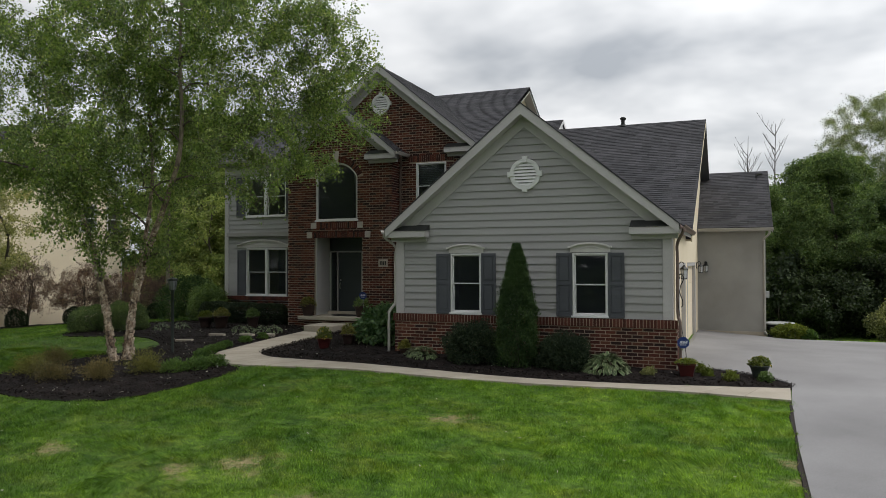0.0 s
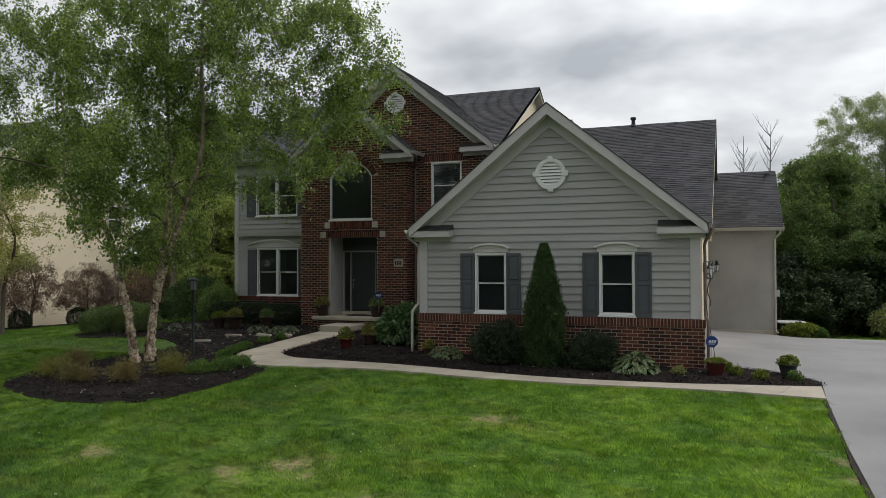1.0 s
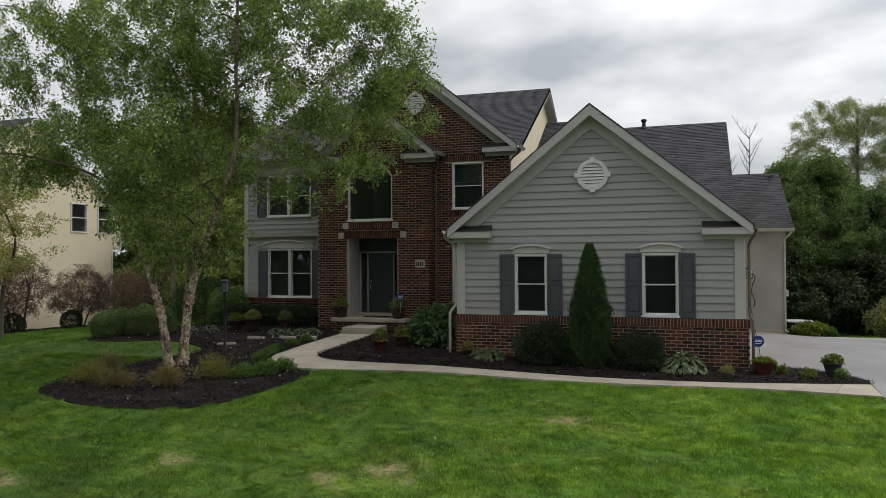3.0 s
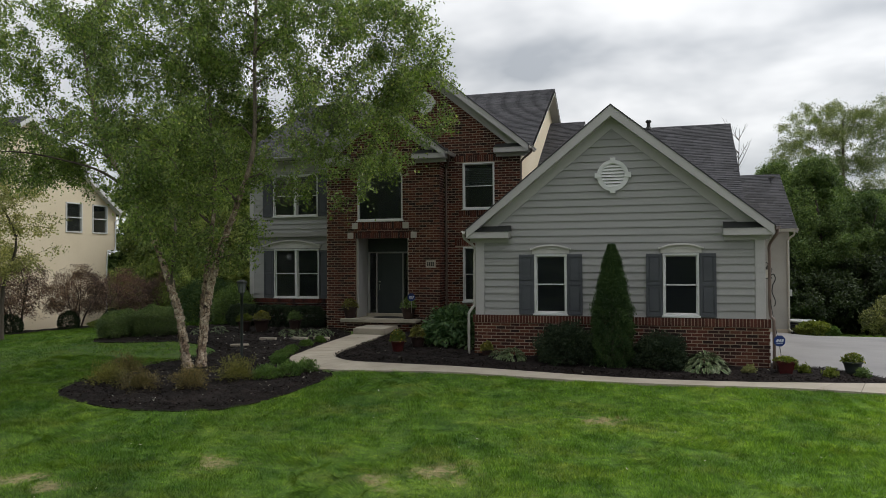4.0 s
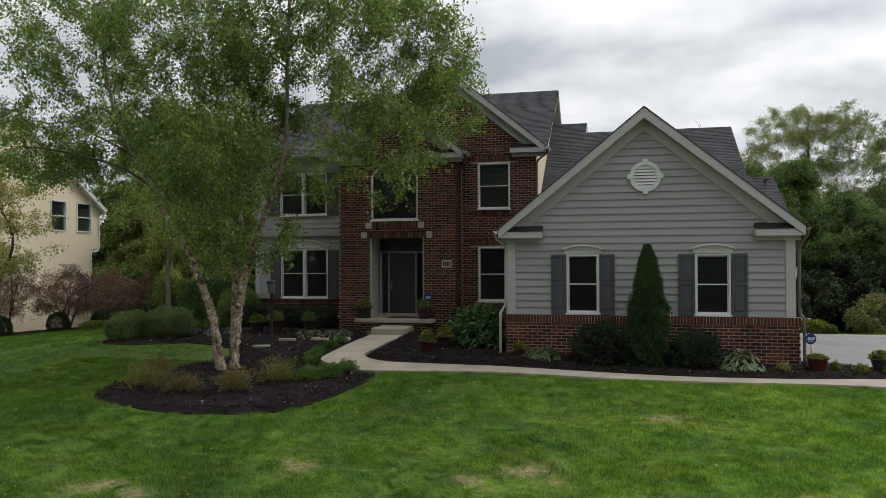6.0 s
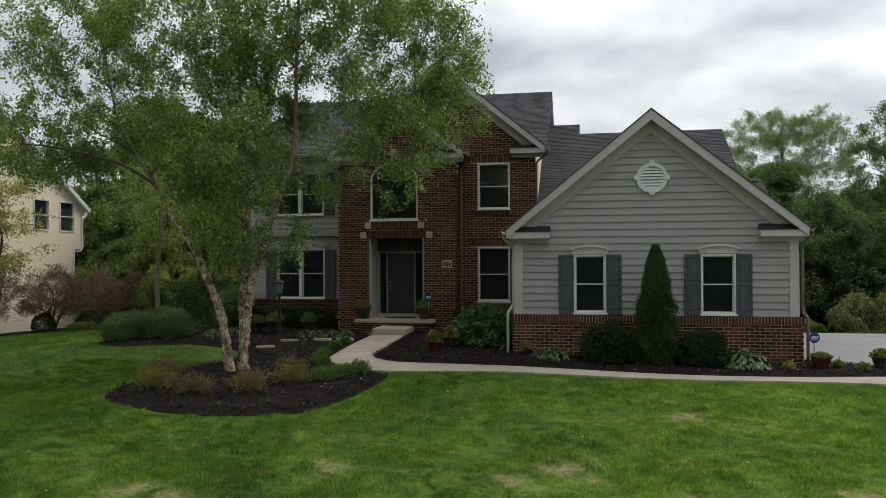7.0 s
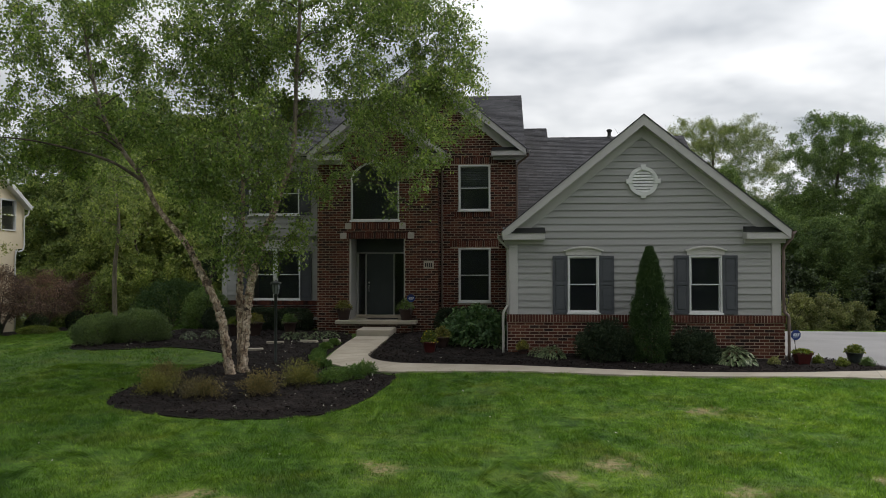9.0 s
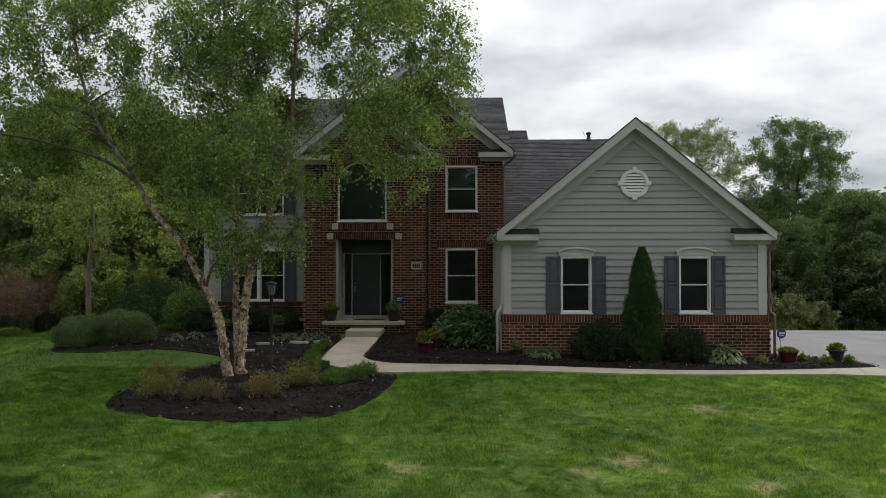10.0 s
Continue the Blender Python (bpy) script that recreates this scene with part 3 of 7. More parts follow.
TREE_BED = rounded([(-8.35, -5.35), (-8.1, -5.95), (-7.3, -6.4), (-5.5, -6.8), (-3.9, -6.55), (-3.05, -5.6), (-2.65, -4.1), (-2.62, -3.3), (-3.6, -2.9), (-4.55, -2.2), (-4.85, -1.2), (-4.9, 0.6), (-4.9, 2.6), (-5.5, 4.0), (-8.0, 5.9), (-10.4, 5.9), (-12.6, 3.6), (-13.4, 1.6), (-12.6, 0.2), (-11.2, 0.1), (-9.6, 0.55), (-8.1, -0.2), (-7.3, -1.2), (-7.6, -2.6), (-8.1, -3.7), (-8.35, -4.6)], 5)
FRONT_BED = rounded([(-3.68, 3.9), (-3.68, 1.8), (-3.72, 0.4), (-3.72, -0.8), (-3.2, -1.6), (-2.2, -1.82), (0.9, -1.95), (3.9, -2.12), (6.3, -1.85), (8.2, -1.4), (9.72, -1.0), (9.78, -0.5), (9.2, 0.2), (8.3, 0.62), (7.45, 0.85), (7.2, 1.2), (3.6, 1.0), (0.2, 1.2), (-0.2, 4.6), (-2.2, 4.9)], 5)
drape("mulch_bed_1", TREE_BED, 0.02, 0.12, MULCH, 0.12, 0.05, 0.012, "dark shredded mulch bed round the birch and along the house", "flower bed")
drape("mulch_bed_2", FRONT_BED, 0.02, 0.12, MULCH, 0.12, 0.05, 0.012, "dark shredded mulch bed along the brick base of the house", "flower bed")
SIDE_BED = rounded([(-24.3, 3.0), (-22.2, 3.2), (-21.0, 7.2), (-20.2, 9.8), (-19.4, 12.0), (-18.7, 14.2), (-19.6, 15.6), (-24.3, 15.4)], 4)
drape("mulch_bed_3", SIDE_BED, 0.02, 0.12, MULCH, 0.3, 0.04, 0.012, "dark mulch bed along the neighbouring house", "flower bed")
DRIVE_LINE = [(9.62, -60), (9.55, -12), (9.53, -7.7), (9.55, -5.5), (9.66, -2.25), (9.75, -0.95), (9.78, -0.5), (9.2, 0.2), (8.3, 0.62), (7.28, 0.9), (7.28, 3.0), (7.28, 11.8), (9.8, 11.75), (10.5, 11.0), (13.2, 11.0), (20, 10.6), (20, -60)]
drape("driveway", DRIVE_LINE, 0.045, 0.17, DRIVE, 0.3, 0, 0, "wide pale grey concrete driveway beside the garage", "driveway")

# the walk: concrete slabs parted by tooled joints
walk_in = smooth_path([(-3.72, 2.9), (-3.72, 1.2), (-3.72, -0.2), (-3.55, -1.15), (-2.9, -1.72), (-2.0, -1.86), (0.9, -2.0), (3.9, -2.16), (6.3, -1.9), (8.2, -1.45), (9.72, -1.04)], 10)
walk_out = smooth_path([(-4.80, 2.9), (-4.84, 1.2), (-4.78, -0.6), (-4.6, -1.75), (-3.6, -2.72), (-2.65, -3.0), (0.0, -2.72), (3.1, -2.78), (5.2, -2.58), (7.5, -2.25), (9.66, -2.24)], 10)
walkway = tagged(new("walkway"), "curved pale concrete walk with tooled joints to the porch", "walkway", kind="structure")
cut = list(range(0, len(walk_in) - 1, 4)) + [len(walk_in) - 1]
for a, b in zip(cut[:-1], cut[1:]):
    bm = bmesh.new()
    rows = []
    for i in range(a, b + 1):
        w_i, w_o = Vector((*walk_in[i], 0)), Vector((*walk_out[i], 0))
        if i in (a, b):
            nb = Vector((*walk_in[i + 1 if i == a else i - 1], 0)) - w_i
            shift = nb.normalized() * 0.006
            w_i, w_o = w_i + shift, w_o + shift
        row = []
        for s in (0.0, 0.5, 1.0):
            p = w_i.lerp(w_o, s)
            p.z = float(lift(p.x, p.y)) + 0.05
            row.append(bm.verts.new(p))
        rows.append(row)
    for r, q in zip(rows[:-1], rows[1:]):
        for k in range(2):
            bm.faces.new((r[k], q[k], q[k + 1], r[k + 1]))
    top = bm.faces[:]
    ex = bmesh.ops.extrude_face_region(bm, geom=top)
    for v in ex["geom"]:
        if isinstance(v, bmesh.types.BMVert):
            v.co.z -= 0.16
    part("slab", bm, CONCRETE, walkway)
WALK_POLY = [tuple(p) for p in walk_in] + [tuple(p) for p in walk_out[::-1]]

# ---- the house ----
house = thing("house", (0, 0, 0), "two-storey brick and grey-sided family house with steep charcoal roofs", "house")
SLOPE = 0.82


class Face:
    """A wall plane: u along it, z up, n out of it."""

    def __init__(self, origin, u, n):
        self.o, self.u, self.n = np.array(origin, float), np.array(u, float), np.array(n, float)

    def at(self, u, z, n):
        u, z, n = np.broadcast_arrays(np.asarray(u, float), np.asarray(z, float), np.asarray(n, float))
        return self.o + u[..., None] * self.u + n[..., None] * self.n + z[..., None] * np.array([0, 0, 1.0])


def cells_boxes(face, cells, n0, n1, jitter=0.0):
    """Boxes standing out of a wall from n0 to n1, one for each (u0, u1, z0, z1)."""
    c = np.array(cells, float)
    u0, u1, z0, z1 = c.T
    out = n1 + rng.uniform(-jitter, jitter, len(c))
    lo = np.full(len(c), n0)
    corners = [face.at(u, z, n) for n in (lo, out) for u, z in ((u0, z0), (u1, z0), (u1, z1), (u0, z1))]
    v = np.stack(corners, 1)
    f = np.array([(4, 5, 6, 7), (0, 1, 5, 4), (1, 2, 6, 5), (2, 3, 7, 6), (3, 0, 4, 7)])
    return v.reshape(-1, 3), (np.arange(len(c))[:, None, None] * 8 + f[None]).reshape(-1, 4)


def minus(spans, a, b):
    out = []
    for s, e in spans:
        if b <= s or a >= e:
            out.append((s, e))
        else:
            if a > s:
                out.append((s, a))
            if b < e:
                out.append((b, e))
    return out


def courses(z0, z1, span, holes, height=0.0855, length=0.254, joint=0.0195, shift=0.0):
    """Bricks in running bond: span(z) gives the wall's ends at a height; holes are (u0, u1, z0, z1) or a function of z."""
    out, k = [], 0
    z = z0
    while z < z1 - 0.02:
        top = min(z + height, z1)
        mid = (z + top) / 2
        spans = [span(mid)]
        for h in holes:
            if callable(h):
                r = h(mid)
                if r:
                    spans = minus(spans, *r)
            elif h[2] < mid < h[3]:
                spans = minus(spans, h[0], h[1])
        for a, b in spans:
            p = math.floor((a - shift) / length) * length + shift + (length / 2 if k % 2 else 0)
            if p > a:
                p -= length
            while p < b:
                s, e = max(p, a), min(p + length - joint, b)
                if e - s > 0.03:
                    out.append((s, e, z, top - joint))
                p += length
        z, k = z + height, k + 1
    return out


def soldiers(u0, u1, z0, z1, width=0.08, joint=0.011):
    n = max(1, round((u1 - u0) / width))
    w = (u1 - u0) / n
    return [(u0 + i * w, u0 + (i + 1) * w - joint, z0, z1) for i in range(n)]


def wall_block(name, face, outline, holes, thick, material, parent, label=""):
    """A wall with thickness behind its face, cut through by rectangular holes; outline(z) gives its ends."""
    zs0, zs1, span, peaks = outline
    cuts = sorted({zs0, zs1, *peaks, *[h[2] for h in holes], *[h[3] for h in holes]})
    cuts = [c for c in cuts if zs0 <= c <= zs1]
    bm = bmesh.new()
    for a, b in zip(cuts[:-1], cuts[1:]):
        if b - a < 1e-4:
            continue
        mid = (a + b) / 2
        spans_lo, spans_hi = [span(a + 1e-4)], [span(b - 1e-4)]
        for h in holes:
            if h[2] < mid < h[3]:
                spans_lo, spans_hi = minus(spans_lo, h[0], h[1]), minus(spans_hi, h[0], h[1])
        for (l0, l1), (h0, h1) in zip(spans_lo, spans_hi):
            q = [face.at(u, z, n) for n in (-thick, 0.0) for u, z in ((l0, a), (l1, a), (h1, b), (h0, b))]
            v = [bm.verts.new(p) for p in q]
            for f in ((4, 5, 6, 7), (3, 2, 1, 0), (0, 1, 5, 4), (1, 2, 6, 5), (2, 3, 7, 6), (3, 0, 4, 7)):
                bm.faces.new([v[i] for i in f])
    bmesh.ops.remove_doubles(bm, verts=bm.verts[:], dist=2e-4)
    return part(name, bm, material, parent, label)


def gable(left, right, eave, apex_u, apex_z):
    def span(z):
        if z <= eave:
            return (left, right)
        k = (z - eave) / (apex_z - eave)
        return (left + (apex_u - left) * k, right + (apex_u - right) * k)
    return span


def lap_boards(face, z0, z1, span, holes, parent, exposure=0.19):
    """Lapped siding boards, each a piece, leaning out at its foot."""
    z = z0
    while z < z1 - 0.02:
        top = min(z + exposure, z1)
        cut = [h for h in holes if h[2] < top - 0.005 and h[3] > z + 0.005]
        runs_lo, runs_hi = [span(z)], [span(top)]
        for h in cut:
            runs_lo, runs_hi = minus(runs_lo, h[0], h[1]), minus(runs_hi, h[0], h[1])
        bits = [(p[0], p[1], q[0], q[1], z, top) for p, q in zip(runs_lo, runs_hi)]
        for h in cut:
            bits += [(h[0], h[1], h[0], h[1], c, d) for c, d in ((z, h[2]), (h[3], top)) if d - c > 0.012]
        for l0, l1, h0, h1, c, d in bits:
            if l1 - l0 < 0.05:
                continue
            na, nb = 0.037 - 0.032 * (c - z) / exposure, 0.037 - 0.032 * (d - z) / exposure
            q = [face.at(u, zz, n) for u, zz, n in ((l0, c, 0), (l1, c, 0), (h1, d, 0), (h0, d, 0), (l0, c, na), (l1, c, na), (h1, d, nb), (h0, d, nb))]
            mesh_from("siding_board", q, [(4, 5, 6, 7), (0, 1, 5, 4), (1, 2, 6, 5), (2, 3, 7, 6), (3, 0, 4, 7)], SIDING, parent)
        z += exposure


def roof_plane(name, e0, e1, r1, r0, parent, thick=0.14, label="", exposure=0.145, tab=0.32):
    """A roof slope with its deck and its courses of shingles. e0 to e1: the eave; r0 to r1: the top edge."""
    e0, e1, r1, r0 = (np.array(p, float) for p in (e0, e1, r1, r0))
    n = np.cross(e1 - e0, r0 - e0)
    n /= np.linalg.norm(n)
    if n[2] < 0:
        n = -n
    q = [e0, e1, r1, r0]
    v = [p - n * thick for p in q] + q
    deck = mesh_from(name, v, [(4, 5, 6, 7), (3, 2, 1, 0), (0, 1, 5, 4), (1, 2, 6, 5), (2, 3, 7, 6), (3, 0, 4, 7)], SHINGLE, parent, label)
    rise = np.linalg.norm((r0 + r1) / 2 - (e0 + e1) / 2)
    rows = int(rise / exposure) + 1
    cells = []
    for k in range(rows):
        a, b = k * exposure / rise, min((k + 1.04) * exposure / rise, 1.0)
        la, ra = e0 + (r0 - e0) * a, e1 + (r1 - e1) * a
        lb, rb = e0 + (r0 - e0) * b, e1 + (r1 - e1) * b
        wide = np.linalg.norm(ra - la)
        m = max(1, int(wide / tab))
        s = np.concatenate([[0], np.sort(np.clip((np.arange(m) + 0.5 + rng.uniform(-0.3, 0.3, m)) / m, 0.003, 0.997)), [1]])
        for s0, s1 in zip(s[:-1], s[1:]):
            g = 0.004 / max(wide, 0.1)
            h = 0.011 + rng.uniform(0, 0.006)
            cells.append([la + (ra - la) * s0, la + (ra - la) * (s1 - g), lb + (rb - lb) * (s1 - g), lb + (rb - lb) * s0, n * h])
    c = np.array(cells)
    low, raised = c[:, :4], c[:, :4].copy()
    raised[:, 0] += c[:, 4]
    raised[:, 1] += c[:, 4]
    raised[:, 2] += n * 0.002
    raised[:, 3] += n * 0.002
    v = np.concatenate([low, raised], 1).reshape(-1, 3)
    f = np.array([(4, 5, 6, 7), (0, 1, 5, 4), (1, 2, 6, 5), (3, 0, 4, 7)])
    sh = mesh_from("shingles", v, (np.arange(len(c))[:, None, None] * 8 + f[None]).reshape(-1, 4), SHINGLE, deck)
    tagged(sh, kind="stuff")
    return deck


def board(name, a, b, c, d, push, material, parent, label=""):
    """A flat board from four corners, pushed along a vector for its thickness."""
    q = [Vector(p) for p in (a, b, c, d)]
    push = Vector(push)
    v = [tuple(p) for p in q] + [tuple(p + push) for p in q]
    return mesh_from(name, v, [(0, 1, 2, 3), (7, 6, 5, 4), (0, 4, 5, 1), (1, 5, 6, 2), (2, 6, 7, 3), (3, 7, 4, 0)], material, parent, label)


def gable_front(y, wall_y, left, right, apex_u, apex_z, parent, depth_back, ret=1.1, roof_left=True, roof_right=True):
    """The trim and roofs of a front gable: rake boards, soffits, frieze boards and cornice returns. left, right: the roof's tips."""
    for tip, s in ((left, 1), (right, -1)):
        ez = apex_z - SLOPE * abs(apex_u - tip)
        drop = 0.27
        board("rake_board", (tip, y - 0.035, ez), (apex_u, y - 0.035, apex_z), (apex_u, y - 0.035, apex_z - drop), (tip + s * 0.02, y - 0.035, ez - 0.21), (0, 0.035, 0), TRIM, parent)
        board("drip_edge", (tip - s * 0.02, y - 0.055, ez + 0.018), (apex_u, y - 0.055, apex_z + 0.035), (apex_u, y - 0.055, apex_z + 0.002), (tip - s * 0.02, y - 0.055, ez - 0.014), (0, 0.06, 0), SHINGLE, parent)
        board("soffit", (tip, y, ez - 0.20), (apex_u, y, apex_z - drop + 0.02), (apex_u, wall_y, apex_z - drop + 0.02), (tip, wall_y, ez - 0.20), (0, 0, 0.02), TRIM, parent)
        inner = tip + s * 0.35
        iz = apex_z - SLOPE * abs(apex_u - inner)
        board("frieze_board", (inner, wall_y - 0.045, iz - drop + 0.06), (apex_u, wall_y - 0.045, apex_z - drop + 0.04), (apex_u, wall_y - 0.045, apex_z - drop - 0.27), (inner, wall_y - 0.045, iz - drop - 0.27), (0, 0.04, 0), TRIM, parent)
        # cornice return: a boxed eave turned round the corner, its little top shade-coloured
        x0, x1 = sorted((tip, tip + s * ret))
        bm = bmesh.new()
        prism(bm, [(y, ez - 0.22), (wall_y, ez - 0.22), (wall_y, ez - 0.02), (y, ez - 0.05)], "x", x0 + 0.01, x1)
        part("cornice_return", bm, TRIM, parent)
        bm = bmesh.new()
        prism(bm, [(y - 0.02, ez - 0.05), (wall_y, ez - 0.02), (wall_y, ez + 0.13)], "x", x0 + 0.02, x1 + 0.02)
        part("return_roof", bm, RETURN_SHADE, parent)
        bm = bmesh.new()
        bx(bm, x0 + 0.05, x1 - 0.05, wall_y - 0.09, wall_y - 0.005, ez - 0.33, ez - 0.22)
        part("return_moulding", bm, TRIM, parent)


# --- windows ---


def sash_window(x0, x1, z0, z1, y, parent, blind=False, double=False, sill=True):
    """A white double-hung window in a wall whose face is at y: the frame, two sashes, panes and a sill."""
    bm = bmesh.new()
    w = 0.046
    for a, b, c, d in ((x0, x1, z1 - w, z1), (x0, x1, z0, z0 + w), (x0, x0 + w, z0 + w, z1 - w), (x1 - w, x1, z0 + w, z1 - w)):
        bx(bm, a, b, y - 0.045, y + 0.11, c, d, 0.005)
    mid = (x0 + x1) / 2
    if double:
        bx(bm, mid - 0.06, mid + 0.06, y - 0.045, y + 0.11, z0 + w, z1 - w, 0.005)
    win = part("window", bm, WHITE, parent, "white double-hung window" + (" pair" if double else ""))
    bays = [(x0 + w, mid - 0.06), (mid + 0.06, x1 - w)] if double else [(x0 + w, x1 - w)]
    zm = (z0 + z1) / 2
    for a, b in bays:
        for lo, hi, yy in ((zm - 0.02, z1 - w, y + 0.015), (z0 + w, zm + 0.02, y + 0.05)):
            bm = bmesh.new()
            s = 0.028
            for p, q, r, t in ((a, b, hi - s, hi), (a, b, lo, lo + s), (a, a + s, lo + s, hi - s), (b - s, b, lo + s, hi - s)):
                bx(bm, p, q, yy, yy + 0.035, r, t, 0.003)
            part("sash", bm, WHITE, win)
            bm = bmesh.new()
            bx(bm, a + s - 0.004, b - s + 0.004, yy + 0.014, yy + 0.02, lo + s - 0.004, hi - s + 0.004)
            pane = part("pane", bm, GLASS, win)
            pane.visible_shadow = False
    if sill:
        box_part("sill", x0 - 0.03, x1 + 0.03, y - 0.085, y - 0.046, z0 - 0.035, z0 + 0.012, WHITE, win)
    if blind:
        bm = bmesh.new()
        a, b = bays[0]
        z = z1 - w - 0.08
        while z > zm + 0.05:
            prism(bm, [(y + 0.10, z), (y + 0.135, z + 0.016), (y + 0.137, z + 0.013), (y + 0.102, z - 0.003)], "x", a + 0.03, b - 0.03)
            z -= 0.062
        part("blind", bm, BLIND, win, "grey horizontal blind half drawn")
    return win


def shutter(x0, x1, z0, z1, y, parent):
    """A panelled shutter: stiles, rails and two raised fields."""
    bm = bmesh.new()
    bx(bm, x0, x1, y - 0.045, y - 0.027, z0, z1, 0.003)
    w = 0.055
    zm = z0 + (z1 - z0) * 0.52
    for a, b, c, d in ((x0, x0 + w, z0, z1), (x1 - w, x1, z0, z1), (x0 + w, x1 - w, z1 - 0.08, z1), (x0 + w, x1 - w, z0, z0 + 0.10), (x0 + w, x1 - w, zm - 0.045, zm + 0.045)):
        bx(bm, a, b, y - 0.062, y - 0.046, c, d, 0.004)
    sh = part("shutter", bm, SHUTTER, parent, "slate-blue panelled shutter")
    for c, d in ((z0 + 0.10, zm - 0.045), (zm + 0.045, z1 - 0.08)):
        bm = bmesh.new()
        bx(bm, x0 + w + 0.025, x1 - w - 0.025, y - 0.058, y - 0.0455, c + 0.025, d - 0.025, 0.009)
        part("panel", bm, SHUTTER, sh)


def window_head(x0, x1, z0, y, parent, rise=0.10, tall=0.13):
    """A bowed head above a window, with a moulded cap."""
    n = 16
    xs = np.linspace(x0, x1, n + 1)
    t = (xs - x0) / (x1 - x0)
    flat = np.clip(np.minimum(t, 1 - t) / 0.14, 0, 1)
    top = z0 + tall * 0.75 + (rise * (1 - (2 * t - 1) ** 2)) * flat
    bm = bmesh.new()
    prism(bm, [(x0 + 0.05, z0)] + [(a, b) for a, b in zip(np.clip(xs, x0 + 0.05, x1 - 0.05), top)] + [(x1 - 0.05, z0)], "y", y - 0.05, y + 0.0)
    head = part("window_head", bm, HEAD_TRIM, parent, "bowed trim board over the window")
    bm = bmesh.new()
    prism(bm, list(zip(xs, top)) + list(zip(xs[::-1], top[::-1] + 0.042)), "y", y - 0.13, y - 0.0)
    part("cap_moulding", bm, HEAD_TRIM, head)
    bm = bmesh.new()
    inset = np.linspace(x0 + 0.22, x1 - 0.22, n + 1)
    ti = (inset - x0) / (x1 - x0)
    arc = z0 + tall * 0.28 + rise * 0.9 * (1 - ((inset - (x0 + x1) / 2) / ((x1 - x0) / 2 - 0.22)) ** 2)
    prism(bm, list(zip(inset, arc)) + list(zip(inset[::-1], arc[::-1] + 0.022)), "y", y - 0.075, y - 0.049)
    part("arc_moulding", bm, HEAD_TRIM, head)


def gable_vent(cx, cz, r, y, parent):
    """A round louvred vent with four keystones."""
    bm = bmesh.new()
    n = 28
    for ra, rb, ya, yb in ((r * 0.78, r, -0.06, 0.0), (r * 0.72, r * 0.80, -0.04, 0.0)):
        for i in range(n):
            a, b = 2 * math.pi * i / n, 2 * math.pi * (i + 1) / n
            q = [(cx + rr * math.cos(t), y + yy, cz + rr * math.sin(t)) for yy in (ya, yb) for rr, t in ((ra, a), (rb, a), (rb, b), (ra, b))]
            v = [bm.verts.new(p) for p in q]
            for f in ((0, 1, 2, 3), (1, 5, 6, 2), (0, 3, 7, 4)):
                bm.faces.new([v[k] for k in f])
    vent = part("gable_vent", bm, WHITE, parent, "round white louvred gable vent with keystones")
    for k in range(4):
        t = k * math.pi / 2
        bm = bmesh.new()
        c, s = math.cos(t), math.sin(t)
        pts = [(r * 0.76, -0.045), (r * 1.13, -0.07), (r * 1.13, 0.07), (r * 0.76, 0.045)]
        prism(bm, [(cx + a * c - b * s, cz + a * s + b * c) for a, b in pts], "y", y - 0.085, y)
        part("keystone", bm, WHITE, vent)
    z = -r * 0.66
    while z < r * 0.7:
        h = math.sqrt(max(0.01, (r * 0.77) ** 2 - z * z))
        bm = bmesh.new()
        prism(bm, [(y - 0.045, cz + z - 0.02), (y - 0.005, cz + z + 0.05), (y - 0.0, cz + z + 0.042), (y - 0.04, cz + z - 0.028)], "x", cx - h, cx + h)
        part("slat", bm, WHITE, vent)
        z += 0.082
    box_part("backing", cx - r * 0.7, cx + r * 0.7, y - 0.006, y - 0.001, cz - r * 0.7, cz + r * 0.7, IRON, vent, bevel=0)


def downspout(path, material, parent, label=""):
    tube_part("downspout", smooth_path(path, 4), 0.038, material, parent, label, 8)


def gutter(a, b, parent, material):
    """A gutter of K profile from a to b along an eave; a, b: its back top edge. It stands out to the side given by the rise of the cross product."""
    a, b = Vector(a), Vector(b)
    d = (b - a).normalized()
    out = d.cross(Vector((0, 0, 1)))
    prof = [(0, 0), (0, -0.10), (0.075, -0.10), (0.095, -0.05), (0.12, -0.03), (0.12, 0.0), (0.112, 0.0), (0.108, -0.025), (0.085, -0.045), (0.068, -0.092), (0.008, -0.092), (0.008, 0)]
    bm = bmesh.new()
    lo = [bm.verts.new(a + out * p + Vector((0, 0, q))) for p, q in prof]
    hi = [bm.verts.new(b + out * p + Vector((0, 0, q))) for p, q in prof]
    for i in range(len(prof)):
        j = (i + 1) % len(prof)
        bm.faces.new((lo[i], lo[j], hi[j], hi[i]))
    bm.faces.new(lo[::-1])
    bm.faces.new(hi)
    part("gutter", bm, material, parent)


# --- garage wing: a sided front gable over a brick base ---
G_W = 7.32
front = Face((0, 0, 0), (1, 0, 0), (0, -1, 0))
W1, W2 = (1.66, 2.51, 1.19, 2.755), (4.905, 5.77, 1.19, 2.755)
G_L, G_R = 0.10, 7.26
g_span = gable(G_L, G_R, 3.30, 3.67, 6.30)
g_wall = wall_block("garage_wall", front, (-0.35, 6.28, g_span, (1.1, 3.30)), [W1, W2], 0.2, TRIM, house, "grey-green lap siding over a red brick base")
lap_boards(front, 1.15, 6.2, gable(G_L + 0.2, G_R - 0.2, 3.50, 3.67, 6.28), [(w[0] - 0.005, w[1] + 0.005, w[2], w[3]) for w in (W1, W2)], g_wall)
